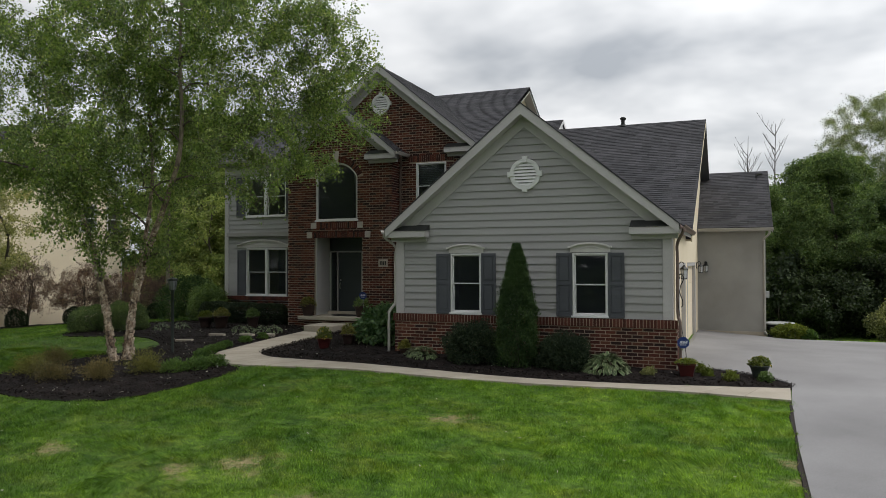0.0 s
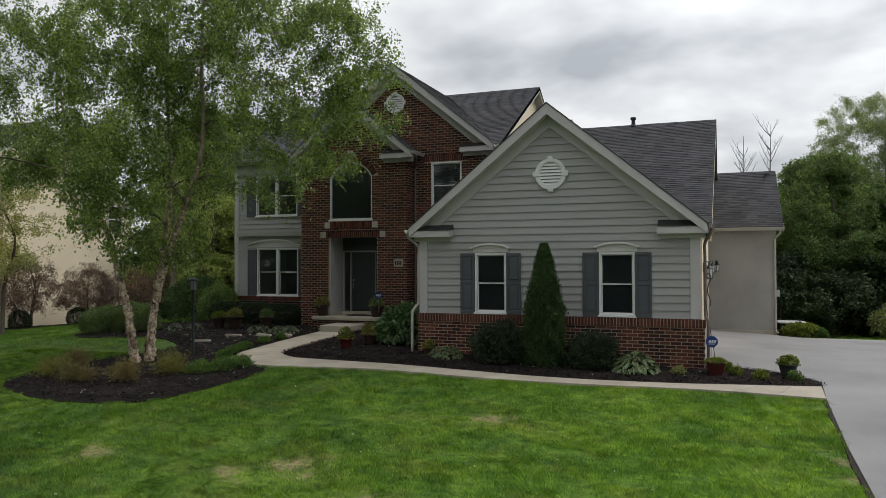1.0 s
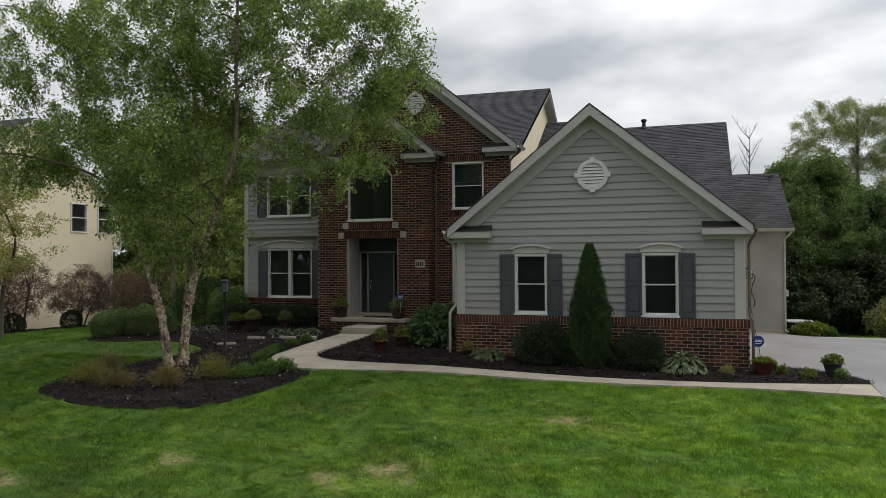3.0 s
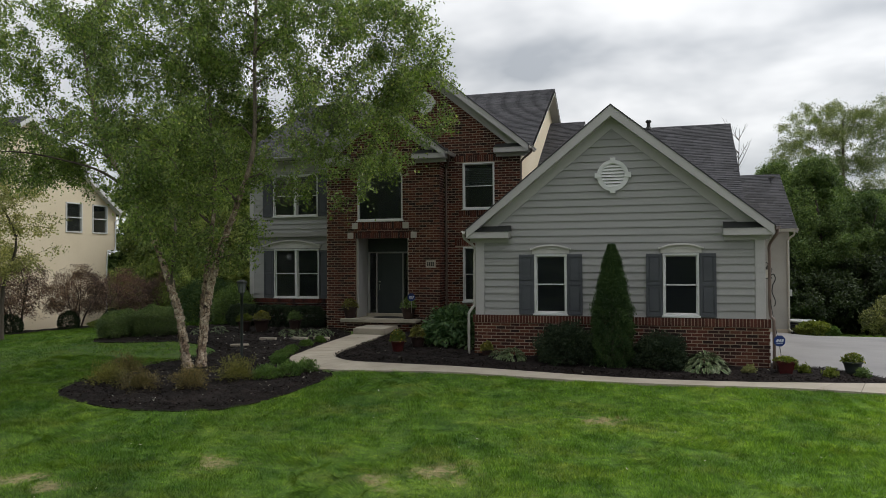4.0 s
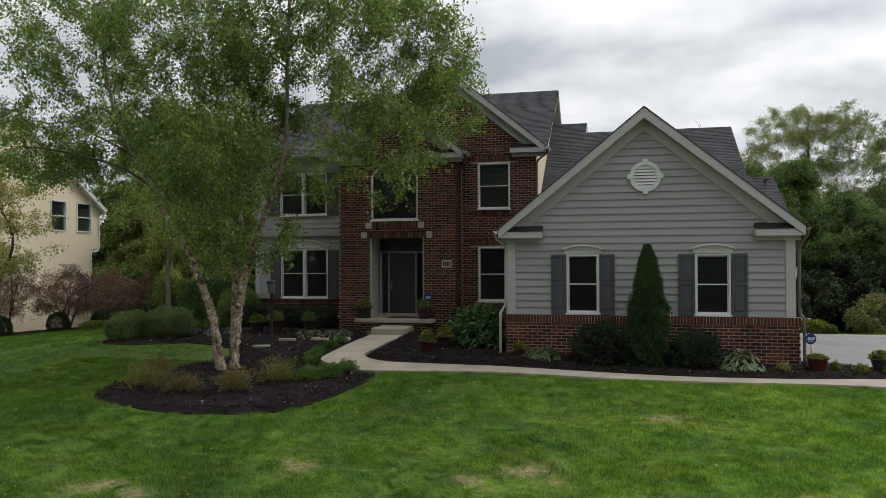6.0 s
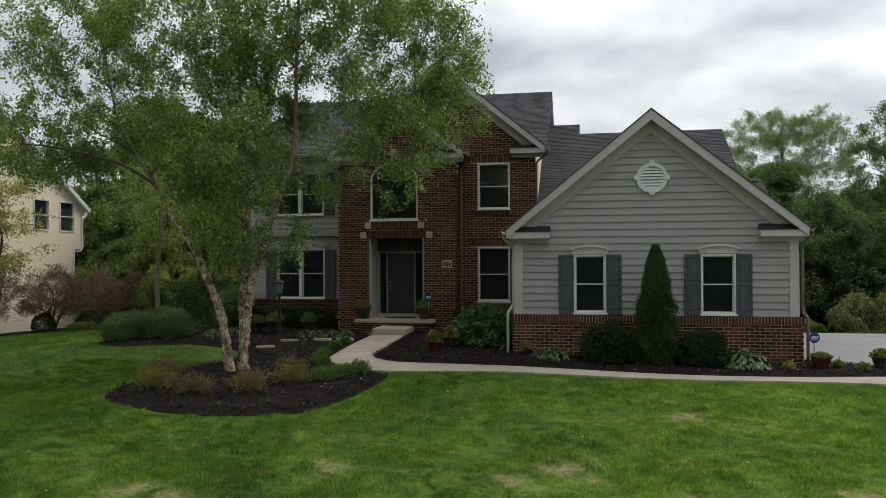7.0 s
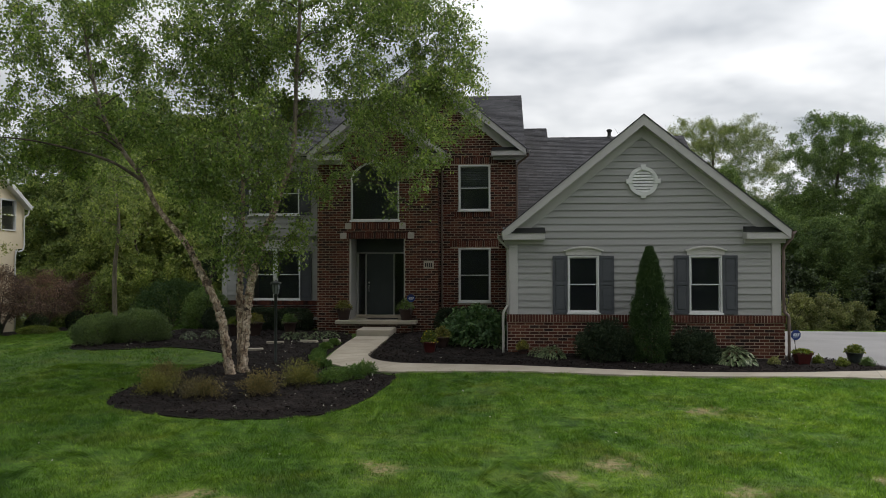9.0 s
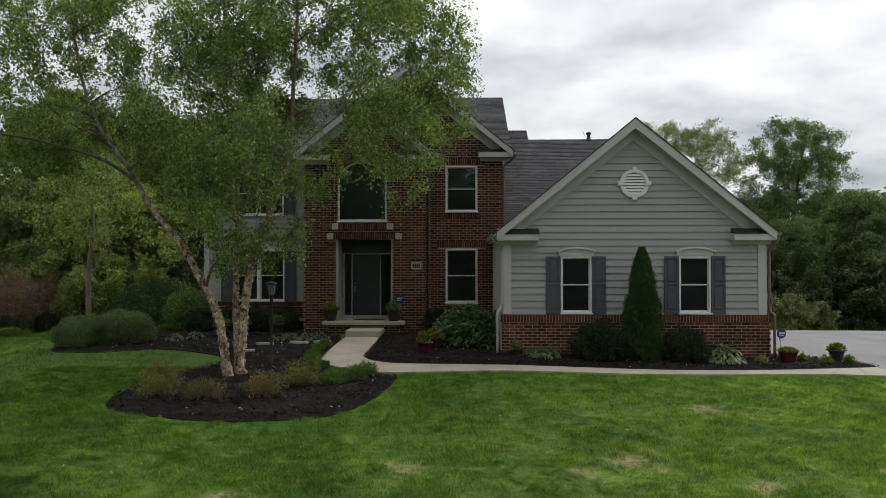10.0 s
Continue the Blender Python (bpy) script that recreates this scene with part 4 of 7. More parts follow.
for a, b, c in ((G_L, G_L + 0.2, G_L - 0.03), (G_R - 0.2, G_R, G_R)):
    box_part("corner_board", a, b, -0.052, 0.0, 1.15, 3.25, TRIM, g_wall, bevel=0.004)
    box_part("corner_board", c, c + 0.03, -0.052, 0.18, 1.15, 3.25, TRIM, g_wall, bevel=0.004)
for w in (W1, W2):
    sash_window(*w, -0.01, house)
    shutter(w[0] - 0.405, w[0] - 0.012, w[2] - 0.02, w[3], -0.012, house)
    shutter(w[1] + 0.012, w[1] + 0.40, w[2] - 0.02, w[3], -0.012, house)
    window_head(w[0] - 0.10, w[1] + 0.11, w[3] + 0.02, -0.01, house)
gable_vent(3.70, 4.77, 0.40, -0.025, house)
gable_front(-0.34, 0.0, -0.12, 7.46, 3.67, 6.52, house, 9.0, 1.15)
roof_plane("roof", (-0.14, -0.335, 3.40), (-0.14, 5.6, 3.40), (3.67, 9.55, 6.52), (3.67, -0.335, 6.52), house, label="charcoal shingle roof slope")
roof_plane("roof", (7.48, -0.335, 3.40), (7.48, 4.9, 3.40), (3.67, 9.55, 6.52), (3.67, -0.335, 6.52), house, label="charcoal shingle roof slope")
board("fascia", (7.47, -0.32, 3.40), (7.47, 4.9, 3.40), (7.47, 4.9, 3.22), (7.47, -0.32, 3.22), (-0.02, 0, 0), TRIM, house)
board("fascia", (-0.13, -0.32, 3.40), (-0.13, 5.0, 3.40), (-0.13, 5.0, 3.22), (-0.13, -0.32, 3.22), (0.02, 0, 0), TRIM, house)
gutter((7.48, -0.36, 3.40), (7.48, 4.7, 3.40), house, BROWN_METAL)
gutter((-0.14, 5.0, 3.40), (-0.14, -0.36, 3.40), house, ALUMINIUM)
downspout([(-0.2, -0.22, 3.32), (-0.2, -0.2, 3.2), (0.03, -0.02, 2.95), (0.03, -0.03, 2.6), (0.03, -0.03, 1.5), (0.0, -0.06, 1.36), (-0.09, -0.14, 1.2), (-0.1, -0.16, 1.05), (-0.1, -0.16, 0.0)], ALUMINIUM, house)
downspout([(7.55, -0.2, 3.32), (7.52, -0.2, 3.2), (7.39, -0.0, 2.95), (7.39, 0.02, 2.6), (7.39, 0.02, 1.35), (7.44, -0.12, 1.16), (7.45, -0.14, 0.98), (7.45, -0.14, -0.05)], BROWN_METAL, house)

# side wall of the garage, with its doors, and the taller gable over it
side = Face((G_W, 0, 0), (0, 1, 0), (1, 0, 0))
D1, D2 = (1.5, 4.1, -0.4, 2.5), (5.0, 9.8, -0.4, 2.5)
UPW = (8.6, 9.5, 4.1, 5.5)
s_span = lambda z: (0.2, 19.0) if z < 3.5 else (12 - 0.985 * (8.0 - z) / 0.62, 12 + (8.0 - z) / 0.62)
wall_block("garage_side_wall", side, (-0.45, 7.98, s_span, (3.4999, 3.5001)), [D1, D2, UPW], 0.2, STUCCO, house, "cream stucco side wall with two garage doors")
for d in (D1, D2):
    bm = bmesh.new()
    rows = 4
    for k in range(rows):
        z0, z1 = -0.3 + k * 0.7, -0.3 + (k + 1) * 0.7 - 0.01
        bx(bm, G_W - 0.14, G_W - 0.10, d[0] + 0.01, d[1] - 0.01, z0, z1, 0.008)
    door = part("garage_door", bm, STUCCO, house, "cream sectional garage door, closed")
    for a, b in ((d[0] + 0.004, d[0] + 0.12), (d[1] - 0.12, d[1] - 0.004)):
        box_part("jamb", G_W - 0.098, G_W + 0.012, a, b, -0.3, 2.38, TRIM, door)
    box_part("head", G_W - 0.098, G_W + 0.014, d[0] + 0.004, d[1] - 0.004, 2.384, 2.494, TRIM, door)
bm = bmesh.new()
for y0, y1, z0, z1 in ((8.6, 9.5, 5.43, 5.5), (8.6, 9.5, 4.1, 4.17), (8.6, 8.67, 4.17, 5.43), (9.43, 9.5, 4.17, 5.43), (8.67, 9.43, 4.77, 4.83)):
    bx(bm, G_W - 0.1, G_W + 0.04, y0, y1, z0, z1, 0.004)
sw = part("window", bm, WHITE, house, "white double-hung window")
bm = bmesh.new()
bx(bm, G_W - 0.06, G_W - 0.055, 8.66, 9.44, 4.16, 5.44)
part("pane", bm, GLASS, sw).visible_shadow = False
roof_plane("roof", (0.33, 4.35, 3.30), (7.5, 4.35, 3.30), (7.66, 12.0, 8.05), (0.33, 12.0, 8.05), house, label="charcoal shingle roof slope")
roof_plane("roof", (7.69, 19.65, 3.30), (0.33, 19.65, 3.30), (0.33, 12.0, 8.05), (7.66, 12.0, 8.05), house, label="charcoal shingle roof slope")
roof_plane("roof", (0.33, 11.6, 7.81), (1.84, 11.6, 7.81), (1.84, 12.95, 8.64), (0.33, 12.95, 8.64), house, label="charcoal shingle roof slope")
roof_plane("roof", (1.84, 15.6, 7.0), (0.33, 15.6, 7.0), (0.33, 12.95, 8.64), (1.84, 12.95, 8.64), house, label="charcoal shingle roof slope")
bm = bmesh.new()
prism(bm, [(11.7, 7.70), (12.95, 8.48), (15.3, 7.0), (12, 7.0)], "x", 1.70, 1.79)
part("gable_cheek", bm, WHITE, house)
# the rear rake and soffit take dark shutter paint to stand for their shade
for (ya, za), (yb, zb) in (((4.35, 3.30), (12.0, 8.05)), ((19.65, 3.30), (12.0, 8.05))):
    xe = 7.5 if ya < 12 else 7.69
    board("rake_board", (xe, ya, za - 0.015), (7.66, yb, zb - 0.015), (7.66, yb, zb - 0.2), (xe, ya, za - 0.2), (-0.03, 0, 0), STUCCO if ya < 12 else SHUTTER, house)
    board("soffit", (xe - 0.03, ya, za - 0.18), (7.63, yb, zb - 0.18), (G_W, yb, zb - 0.18), (G_W, ya, za - 0.18), (0, 0, 0.02), STUCCO if ya < 12 else SHUTTER, house)
for a, b in (((11.6, 7.79), (12.95, 8.62)), ((15.6, 6.98), (12.95, 8.62))):
    board("rake_board", (1.86, a[0], a[1]), (1.86, b[0], b[1]), (1.86, b[0], b[1] - 0.14), (1.86, a[0], a[1] - 0.14), (-0.03, 0, 0), WHITE, house)
wall_block("garage_back_wall", Face((0, 19.0, 0), (1, 0, 0), (0, 1, 0)), (-0.45, 3.7, lambda z: (0.3, G_W), ()), [], 0.2, STUCCO, house)
wall_block("garage_link_wall", Face((0, 5.2, 0), (1, 0, 0), (0, -1, 0)), (-0.3, 3.75, lambda z: (0.3, G_W - 0.2), ()), [], 0.2, STUCCO, house)
wall_block("garage_left_wall", Face((0, 0, 0), (0, 1, 0), (-1, 0, 0)), (-0.3, 3.3, lambda z: (0.2, 5.25), ()), [], 0.2, TRIM, house)

# roof pipe
bm = bmesh.new()
lathe(bm, [(0.075, 0), (0.075, 0.28), (0.11, 0.28), (0.12, 0.34), (0.08, 0.38)], 14, (4.5, 11.95, 7.98))
lathe(bm, [(0.16, 0), (0.1, 0.09)], 14, (4.5, 11.95, 7.98))
part("vent_pipe", bm, IRON, house, "black capped vent pipe on the ridge")

# rear extension
ext = Face((0, 11.8, 0), (1, 0, 0), (0, -1, 0))
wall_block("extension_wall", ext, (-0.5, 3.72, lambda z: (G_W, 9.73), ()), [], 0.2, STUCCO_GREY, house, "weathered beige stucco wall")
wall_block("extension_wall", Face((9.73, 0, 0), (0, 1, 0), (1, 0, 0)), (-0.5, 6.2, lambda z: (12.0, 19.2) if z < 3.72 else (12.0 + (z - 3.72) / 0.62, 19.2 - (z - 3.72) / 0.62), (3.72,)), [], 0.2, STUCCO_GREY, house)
roof_plane("roof", (7.3, 11.5, 3.80), (9.98, 11.5, 3.80), (9.98, 15.6, 6.34), (7.3, 15.6, 6.34), house, label="charcoal shingle roof slope")
roof_plane("roof", (9.98, 19.7, 3.80), (7.3, 19.7, 3.80), (7.3, 15.6, 6.34), (9.98, 15.6, 6.34), house, label="charcoal shingle roof slope")
board("soffit", (7.34, 11.5, 3.66), (9.97, 11.5, 3.66), (9.97, 11.82, 3.66), (7.34, 11.82, 3.66), (0, 0, 0.02), TRIM, house)
board("rake_board", (9.98, 11.5, 3.8), (9.98, 15.6, 6.34), (9.98, 15.6, 6.14), (9.98, 11.5, 3.6), (-0.03, 0, 0), TRIM, house)
gutter((7.34, 11.5, 3.78), (10.0, 11.5, 3.78), house, ALUMINIUM)
downspout([(9.85, 11.43, 3.7), (9.85, 11.5, 3.55), (9.68, 11.72, 3.35), (9.68, 11.74, 3.0), (9.68, 11.74, 0.1), (9.68, 11.68, -0.1), (9.75, 11.5, -0.18)], ALUMINIUM, house)
box_part("meter_box", 9.74, 9.86, 12.1, 12.35, 1.15, 1.4, CONDENSER, house, "small pale box on the wall")
box_part("skirting", G_W + 0.02, 9.74, 11.77, 11.8, -0.3, -0.12, CONCRETE, house, bevel=0.002)

# --- brick front: a portico bay with its own gable, before a wider brick gable ---
PY, BY, LY = 4.62, 5.226, 6.07
P_L, P_R, B_R = -6.52, -2.33, 0.33
ARCH = (-5.36, -3.66, 4.02, 5.56, 6.08)
DOORWAY = (-5.42, -3.46, 0.5, 3.40)
p_face = Face((0, PY, 0), (1, 0, 0), (0, -1, 0))
b_face = Face((0, BY, 0), (1, 0, 0), (0, -1, 0))
p_span = gable(P_L, P_R, 6.28, -4.43, 8.02)
b_span = gable(P_L, B_R, 6.28, -3.02, 9.24)


def arch_hole(z, pad=0.0):
    x0, x1, z0, zs, z1 = ARCH
    if z < z0 or z > z1 + pad:
        return None
    if z <= zs:
        return (x0 - (pad if z > zs - 0.02 else 0), x1 + (pad if z > zs - 0.02 else 0))
    r = ((x1 - x0) ** 2 / 4 + (z1 - zs) ** 2) / (2 * (z1 - zs))
    h = (r + pad) ** 2 - (z - (z1 - r)) ** 2
    if h <= 0:
        return None
    w = math.sqrt(h)
    return ((x0 + x1) / 2 - w, (x0 + x1) / 2 + w)


arch_steps = []
zz = ARCH[2]
while zz < ARCH[4] - 0.002:
    top = ARCH[3] if zz < ARCH[3] - 0.01 else min(zz + 0.04, ARCH[4])
    r = arch_hole(zz + 0.005 if zz < ARCH[3] - 0.01 else zz)
    arch_steps.append((r[0], r[1], zz, top))
    zz = top
p_wall = wall_block("portico_wall", p_face, (0.0, 8.0, p_span, (6.28,)), [DOORWAY] + arch_steps, 0.25, MORTAR, house, "red-brown brick wall with pale mortar")
b_wall = wall_block("brick_wall", b_face, (0.0, 9.22, lambda z: (max(P_R - 0.1, b_span(z)[0]) if z < 6.0 else b_span(z)[0], b_span(z)[1]), (6.0, 6.28)), [(-1.66, -0.54, 4.38, 5.98), (-1.66, -0.54, 1.19, 3.08)], 0.25, MORTAR, house, "red-brown brick gable wall")
P_SOL = [(-5.50, -3.36, 3.40, 3.63), (-5.33, -3.66, 3.73, 3.96)]
BLOCKS = [(-5.72, -5.50, 3.39, 3.61), (-3.36, -3.14, 3.39, 3.61), (-5.55, -5.33, 3.73, 3.95), (-3.66, -3.44, 3.73, 3.95)]
KEY = (-4.62, -4.40, 6.04, 6.47)
PLATE_AT = (-2.82, -2.47, 2.36, 2.62)
laid = courses(0.0, 7.95, p_span, [DOORWAY, lambda z: arch_hole(z, 0.23)] + P_SOL + BLOCKS + [KEY])
laid += [c for s in P_SOL for c in soldiers(*s)]
v1 = cells_boxes(p_face, laid, -0.02, 0.010, 0.002)
# arch of bricks on end
vous = []
x0, x1, z0, zs, z1 = ARCH
rad = ((x1 - x0) ** 2 / 4 + (z1 - zs) ** 2) / (2 * (z1 - zs))
half = math.asin((x1 - x0) / 2 / rad)
count = int(2 * half * (rad + 0.1) / 0.082)
for i in range(count):
    a = -half + 2 * half * (i + 0.06) / count
    b = -half + 2 * half * (i + 0.94) / count
    q = [(math.sin(a) * rad, math.cos(a) * rad), (math.sin(b) * rad, math.cos(b) * rad), (math.sin(b) * (rad + 0.22), math.cos(b) * (rad + 0.22)), (math.sin(a) * (rad + 0.22), math.cos(a) * (rad + 0.22))]
    vous.append([((x0 + x1) / 2 + p, n, z1 - rad + r) for n in (PY + 0.02, PY - 0.011) for p, r in q])
v2 = (np.array(vous).reshape(-1, 3), (np.arange(len(vous))[:, None, None] * 8 + np.array([(4, 5, 6, 7), (0, 1, 5, 4), (1, 2, 6, 5), (2, 3, 7, 6), (3, 0, 4, 7)])[None]).reshape(-1, 4))
v3 = cells_boxes(Face((P_R, 0, 0), (0, 1, 0), (1, 0, 0)), courses(0.0, 6.2, lambda z: (PY + 0.004, BY), []), -0.02, 0.010, 0.002)
v4 = cells_boxes(Face((P_L, 0, 0), (0, 1, 0), (-1, 0, 0)), courses(0.0, 6.2, lambda z: (PY + 0.004, LY), []), -0.02, 0.010, 0.002)
tagged(mesh_from("brickwork", *join([v1, v2, v3, v4]), BRICK, p_wall), kind="stuff")
for nm, xx in (("portico_cheek", P_R), ("portico_cheek", P_L + 0.2)):
    box_part(nm, xx - 0.2, xx - 0.001, PY + 0.25, (BY if xx > -4 else LY), 0.0, 6.3, MORTAR, house, bevel=0)
B_SOL = [(-1.95, -0.26, 3.12, 3.35), (-1.95, -0.26, 6.02, 6.25), (-1.80, -0.40, 4.16, 4.34)]
laid = courses(0.0, 9.2, lambda z: (max(P_R, b_span(z)[0]) if z < 6.3 else b_span(z)[0], b_span(z)[1]), [(-1.66, -0.54, 4.34, 5.98), (-1.66, -0.54, 1.15, 3.08)] + B_SOL, shift=0.11)
laid += [c for s in B_SOL for c in soldiers(*s)]
v5 = cells_boxes(Face((B_R, 0, 0), (0, 1, 0), (1, 0, 0)), courses(0.0, 6.2, lambda z: (BY, BY + 0.12), []), -0.02, 0.010, 0.002)
tagged(mesh_from("brickwork", *join([cells_boxes(b_face, laid, -0.02, 0.010, 0.002), v5]), BRICK, b_wall), kind="stuff")
for c in BLOCKS:
    bm = bmesh.new()
    bx(bm, c[0], c[1], PY - 0.035, PY + 0.02, c[2], c[3], 0.008)
    part("stone_block", bm, STONE, p_wall, "pale limestone block")
bm = bmesh.new()
prism(bm, [(KEY[0] + 0.03, KEY[2]), (KEY[1] - 0.03, KEY[2]), (KEY[1], KEY[3]), (KEY[0], KEY[3])], "y", PY - 0.04, PY + 0.02)
part("keystone", bm, STONE, p_wall, "pale limestone keystone")

# the arched window
bm = bmesh.new()
cx, w = (ARCH[0] + ARCH[1]) / 2, 0.06
outer, inner = [], []
for i in range(17):
    t = -half + 2 * half * i / 16
    outer.append((cx + math.sin(t) * rad, ARCH[4] - rad + math.cos(t) * rad))
    inner.append((cx + math.sin(t) * (rad - w) * ((ARCH[1] - ARCH[0]) / 2 - w) / ((ARCH[1] - ARCH[0]) / 2) * rad / (rad - w), ARCH[4] - rad + math.cos(t) * (rad - w)))
prism(bm, outer + inner[::-1], "y", PY + 0.03, PY + 0.14)
for a, b in ((ARCH[0], ARCH[0] + w), (ARCH[1] - w, ARCH[1])):
    bx(bm, a, b, PY + 0.03, PY + 0.14, ARCH[2], ARCH[3] + 0.01)
bx(bm, ARCH[0] + w, ARCH[1] - w, PY + 0.03, PY + 0.14, ARCH[2], ARCH[2] + w)
bx(bm, ARCH[0] - 0.03, ARCH[1] + 0.03, PY - 0.03, PY + 0.03, ARCH[2] - 0.04, ARCH[2] + 0.02)
aw = part("window", bm, WHITE, house, "tall white arched window with one fixed pane")
bm = bmesh.new()
prism(bm, [(ARCH[0] + w, ARCH[2] + w)] + [(ARCH[1] - w, ARCH[2] + w)] + inner[::-1], "y", PY + 0.085, PY + 0.092)
part("pane", bm, GLASS, aw).visible_shadow = False

sash_window(-1.66, -0.54, 4.38, 5.98, BY, house, blind=True)
sash_window(-1.66, -0.54, 1.19, 3.08, BY, house)

# portico and brick gables: trim and roofs
gable_front(PY - 0.34, PY, -6.82, -2.03, -4.43, 8.27, house, 3, 1.2)
roof_plane("roof", (-6.84, PY - 0.335, 6.30), (-6.84, 6.2, 6.30), (-4.43, 9.0, 8.27), (-4.43, PY - 0.335, 8.27), house, label="charcoal shingle roof slope")
roof_plane("roof", (-2.01, PY - 0.335, 6.30), (-2.01, 5.3, 6.30), (-4.43, 8.4, 8.27), (-4.43, PY - 0.335, 8.27), house, label="charcoal shingle roof slope")
gable_front(BY - 0.34, BY, -6.73, 0.69, -3.02, 9.52, house, 3, 1.2)
roof_plane("roof", (-6.75, BY - 0.335, 6.46), (-6.75, 6.3, 6.46), (-3.02, 11.3, 9.52), (-3.02, BY - 0.335, 9.52), house, label="charcoal shingle roof slope")
roof_plane("roof", (0.71, BY - 0.335, 6.46), (0.71, 5.7, 6.46), (-3.02, 11.3, 9.52), (-3.02, BY - 0.335, 9.52), house, label="charcoal shingle roof slope")
gutter((-2.01, PY - 0.36, 6.30), (-2.01, 5.24, 6.30), house, ALUMINIUM)
gutter((0.71, BY - 0.36, 6.45), (0.71, 5.75, 6.45), house, ALUMINIUM)
downspout([(-1.98, PY - 0.15, 6.22), (-1.98, PY, 6.1), (-2.2, BY - 0.12, 5.85), (-2.24, BY - 0.08, 5.6), (-2.24, BY - 0.08, 3.0), (-2.24, BY - 0.08, 0.25)], BROWN_METAL, house)
downspout([(0.76, BY - 0.15, 6.36), (0.74, BY - 0.1, 6.25), (0.42, BY - 0.02, 6.0), (0.38, BY + 0.0, 5.7), (0.38, BY + 0.02, 4.3), (0.38, BY, 3.9)], BROWN_METAL, house)
gable_vent(-3.02, 8.16, 0.36, BY - 0.015, house)

# number plate
bm = bmesh.new()
bx(bm, PLATE_AT[0], PLATE_AT[1], PY - 0.04, PY - 0.012, PLATE_AT[2], PLATE_AT[3], 0.006)
plate = part("number_plate", bm, PLATE, house, "cream house plate with dark marks")
for k in range(4):
    x = PLATE_AT[0] + 0.05 + k * 0.066
    box_part("mark", x, x + 0.045, PY - 0.044, PY - 0.0405, PLATE_AT[2] + 0.06, PLATE_AT[3] - 0.06, IRON, plate, bevel=0)

# main roof, end walls and back
MR_Y, MR_Z, MS = 11.73, 9.88, 0.545
mz = lambda y: MR_Z - MS * abs(MR_Y - y)
roof_plane("roof", (-10.85, 5.62, mz(5.62)), (0.69, 5.45, mz(5.45)), (0.69, MR_Y, MR_Z), (-10.85, MR_Y, MR_Z), house, label="charcoal shingle roof slope")
roof_plane("roof", (0.69, 18.2, mz(18.2)), (-10.85, 18.2, mz(18.2)), (-10.85, MR_Y, MR_Z), (0.69, MR_Y, MR_Z), house, label="charcoal shingle roof slope")
for xx, s in ((0.69, -1), (-10.85, 1)):
    for ya in (5.45 if s < 0 else 5.62, 18.2):
        board("rake_board", (xx, ya, mz(ya) - 0.015), (xx, MR_Y, MR_Z - 0.015), (xx, MR_Y, MR_Z - 0.2), (xx, ya, mz(ya) - 0.2), (s * 0.03, 0, 0), WHITE if s < 0 else TRIM, house)
        board("soffit", (xx + s * 0.03, ya, mz(ya) - 0.18), (xx + s * 0.03, MR_Y, MR_Z - 0.18), (xx + s * 0.36, MR_Y, MR_Z - 0.18), (xx + s * 0.36, ya, mz(ya) - 0.18), (0, 0, 0.02), TRIM, house)
m_span = lambda z: (BY + 0.25, 18.0) if z < 6.2 else (max(BY + 0.25, MR_Y - (MR_Z - 0.1 - z) / MS), MR_Y + (MR_Z - 0.1 - z) / MS)
wall_block("end_wall", Face((B_R, 0, 0), (0, 1, 0), (1, 0, 0)), (0.0, 9.75, m_span, (6.2, 6.35)), [], 0.2, STUCCO, house, "cream stucco end wall")
l_span = lambda z: (LY + 0.2, 18.0) if z < 6.2 else (max(LY + 0.2, MR_Y - (MR_Z - 0.1 - z) / MS), MR_Y + (MR_Z - 0.1 - z) / MS)
wall_block("end_wall", Face((-10.5, 0, 0), (0, 1, 0), (-1, 0, 0)), (-0.2, 9.75, l_span, (6.2, 6.35)), [], 0.2, STUCCO, house, "cream stucco end wall")
wall_block("back_wall", Face((0, 18.0, 0), (1, 0, 0), (0, 1, 0)), (-0.5, 6.5, lambda z: (-10.5, B_R), ()), [], 0.2, STUCCO, house)

# left front: siding over a brick base
l_face = Face((0, LY, 0), (1, 0, 0), (0, -1, 0))
LW, UW = (-9.43, -7.54, 1.20, 3.08), (-9.48, -7.58, 4.33, 5.93)
l_wall = wall_block("left_front_wall", l_face, (-0.2, 6.4, lambda z: (-10.5, P_L), ()), [LW, UW], 0.2, TRIM, house, "grey-green lap siding over a brick base")
lap_boards(l_face, 1.19, 6.3, lambda z: (-10.32, P_L - 0.02), [LW, UW], l_wall)
box_part("corner_board", -10.5, -10.32, LY - 0.035, LY, 1.19, 6.3, TRIM, l_wall)
box_part("frieze_board", -10.5, P_L, LY - 0.04, LY, 6.05, 6.3, TRIM, l_wall)
sash_window(*LW, LY, house, double=True)
sash_window(*UW, LY, house, double=True)
for w, top in ((LW, 0.06), (UW, 0.02)):
    shutter(w[0] - 0.43, w[0] - 0.015, w[2], w[3] - top, LY, house)
    shutter(w[1] + 0.015, w[1] + 0.43, w[2], w[3] - top, LY, house)
window_head(LW[0] - 0.45, LW[1] + 0.12, LW[3] + 0.03, LY, house, 0.2, 0.10)
gutter((-10.85, 5.62, mz(5.62) - 0.02), (-6.75, 5.55, mz(5.62) - 0.02), house, ALUMINIUM)
board("soffit", (-10.83, 5.62, 6.38), (-6.5, 5.6, 6.38), (-6.5, LY, 6.38), (-10.83, LY, 6.38), (0, 0, 0.02), TRIM, house)
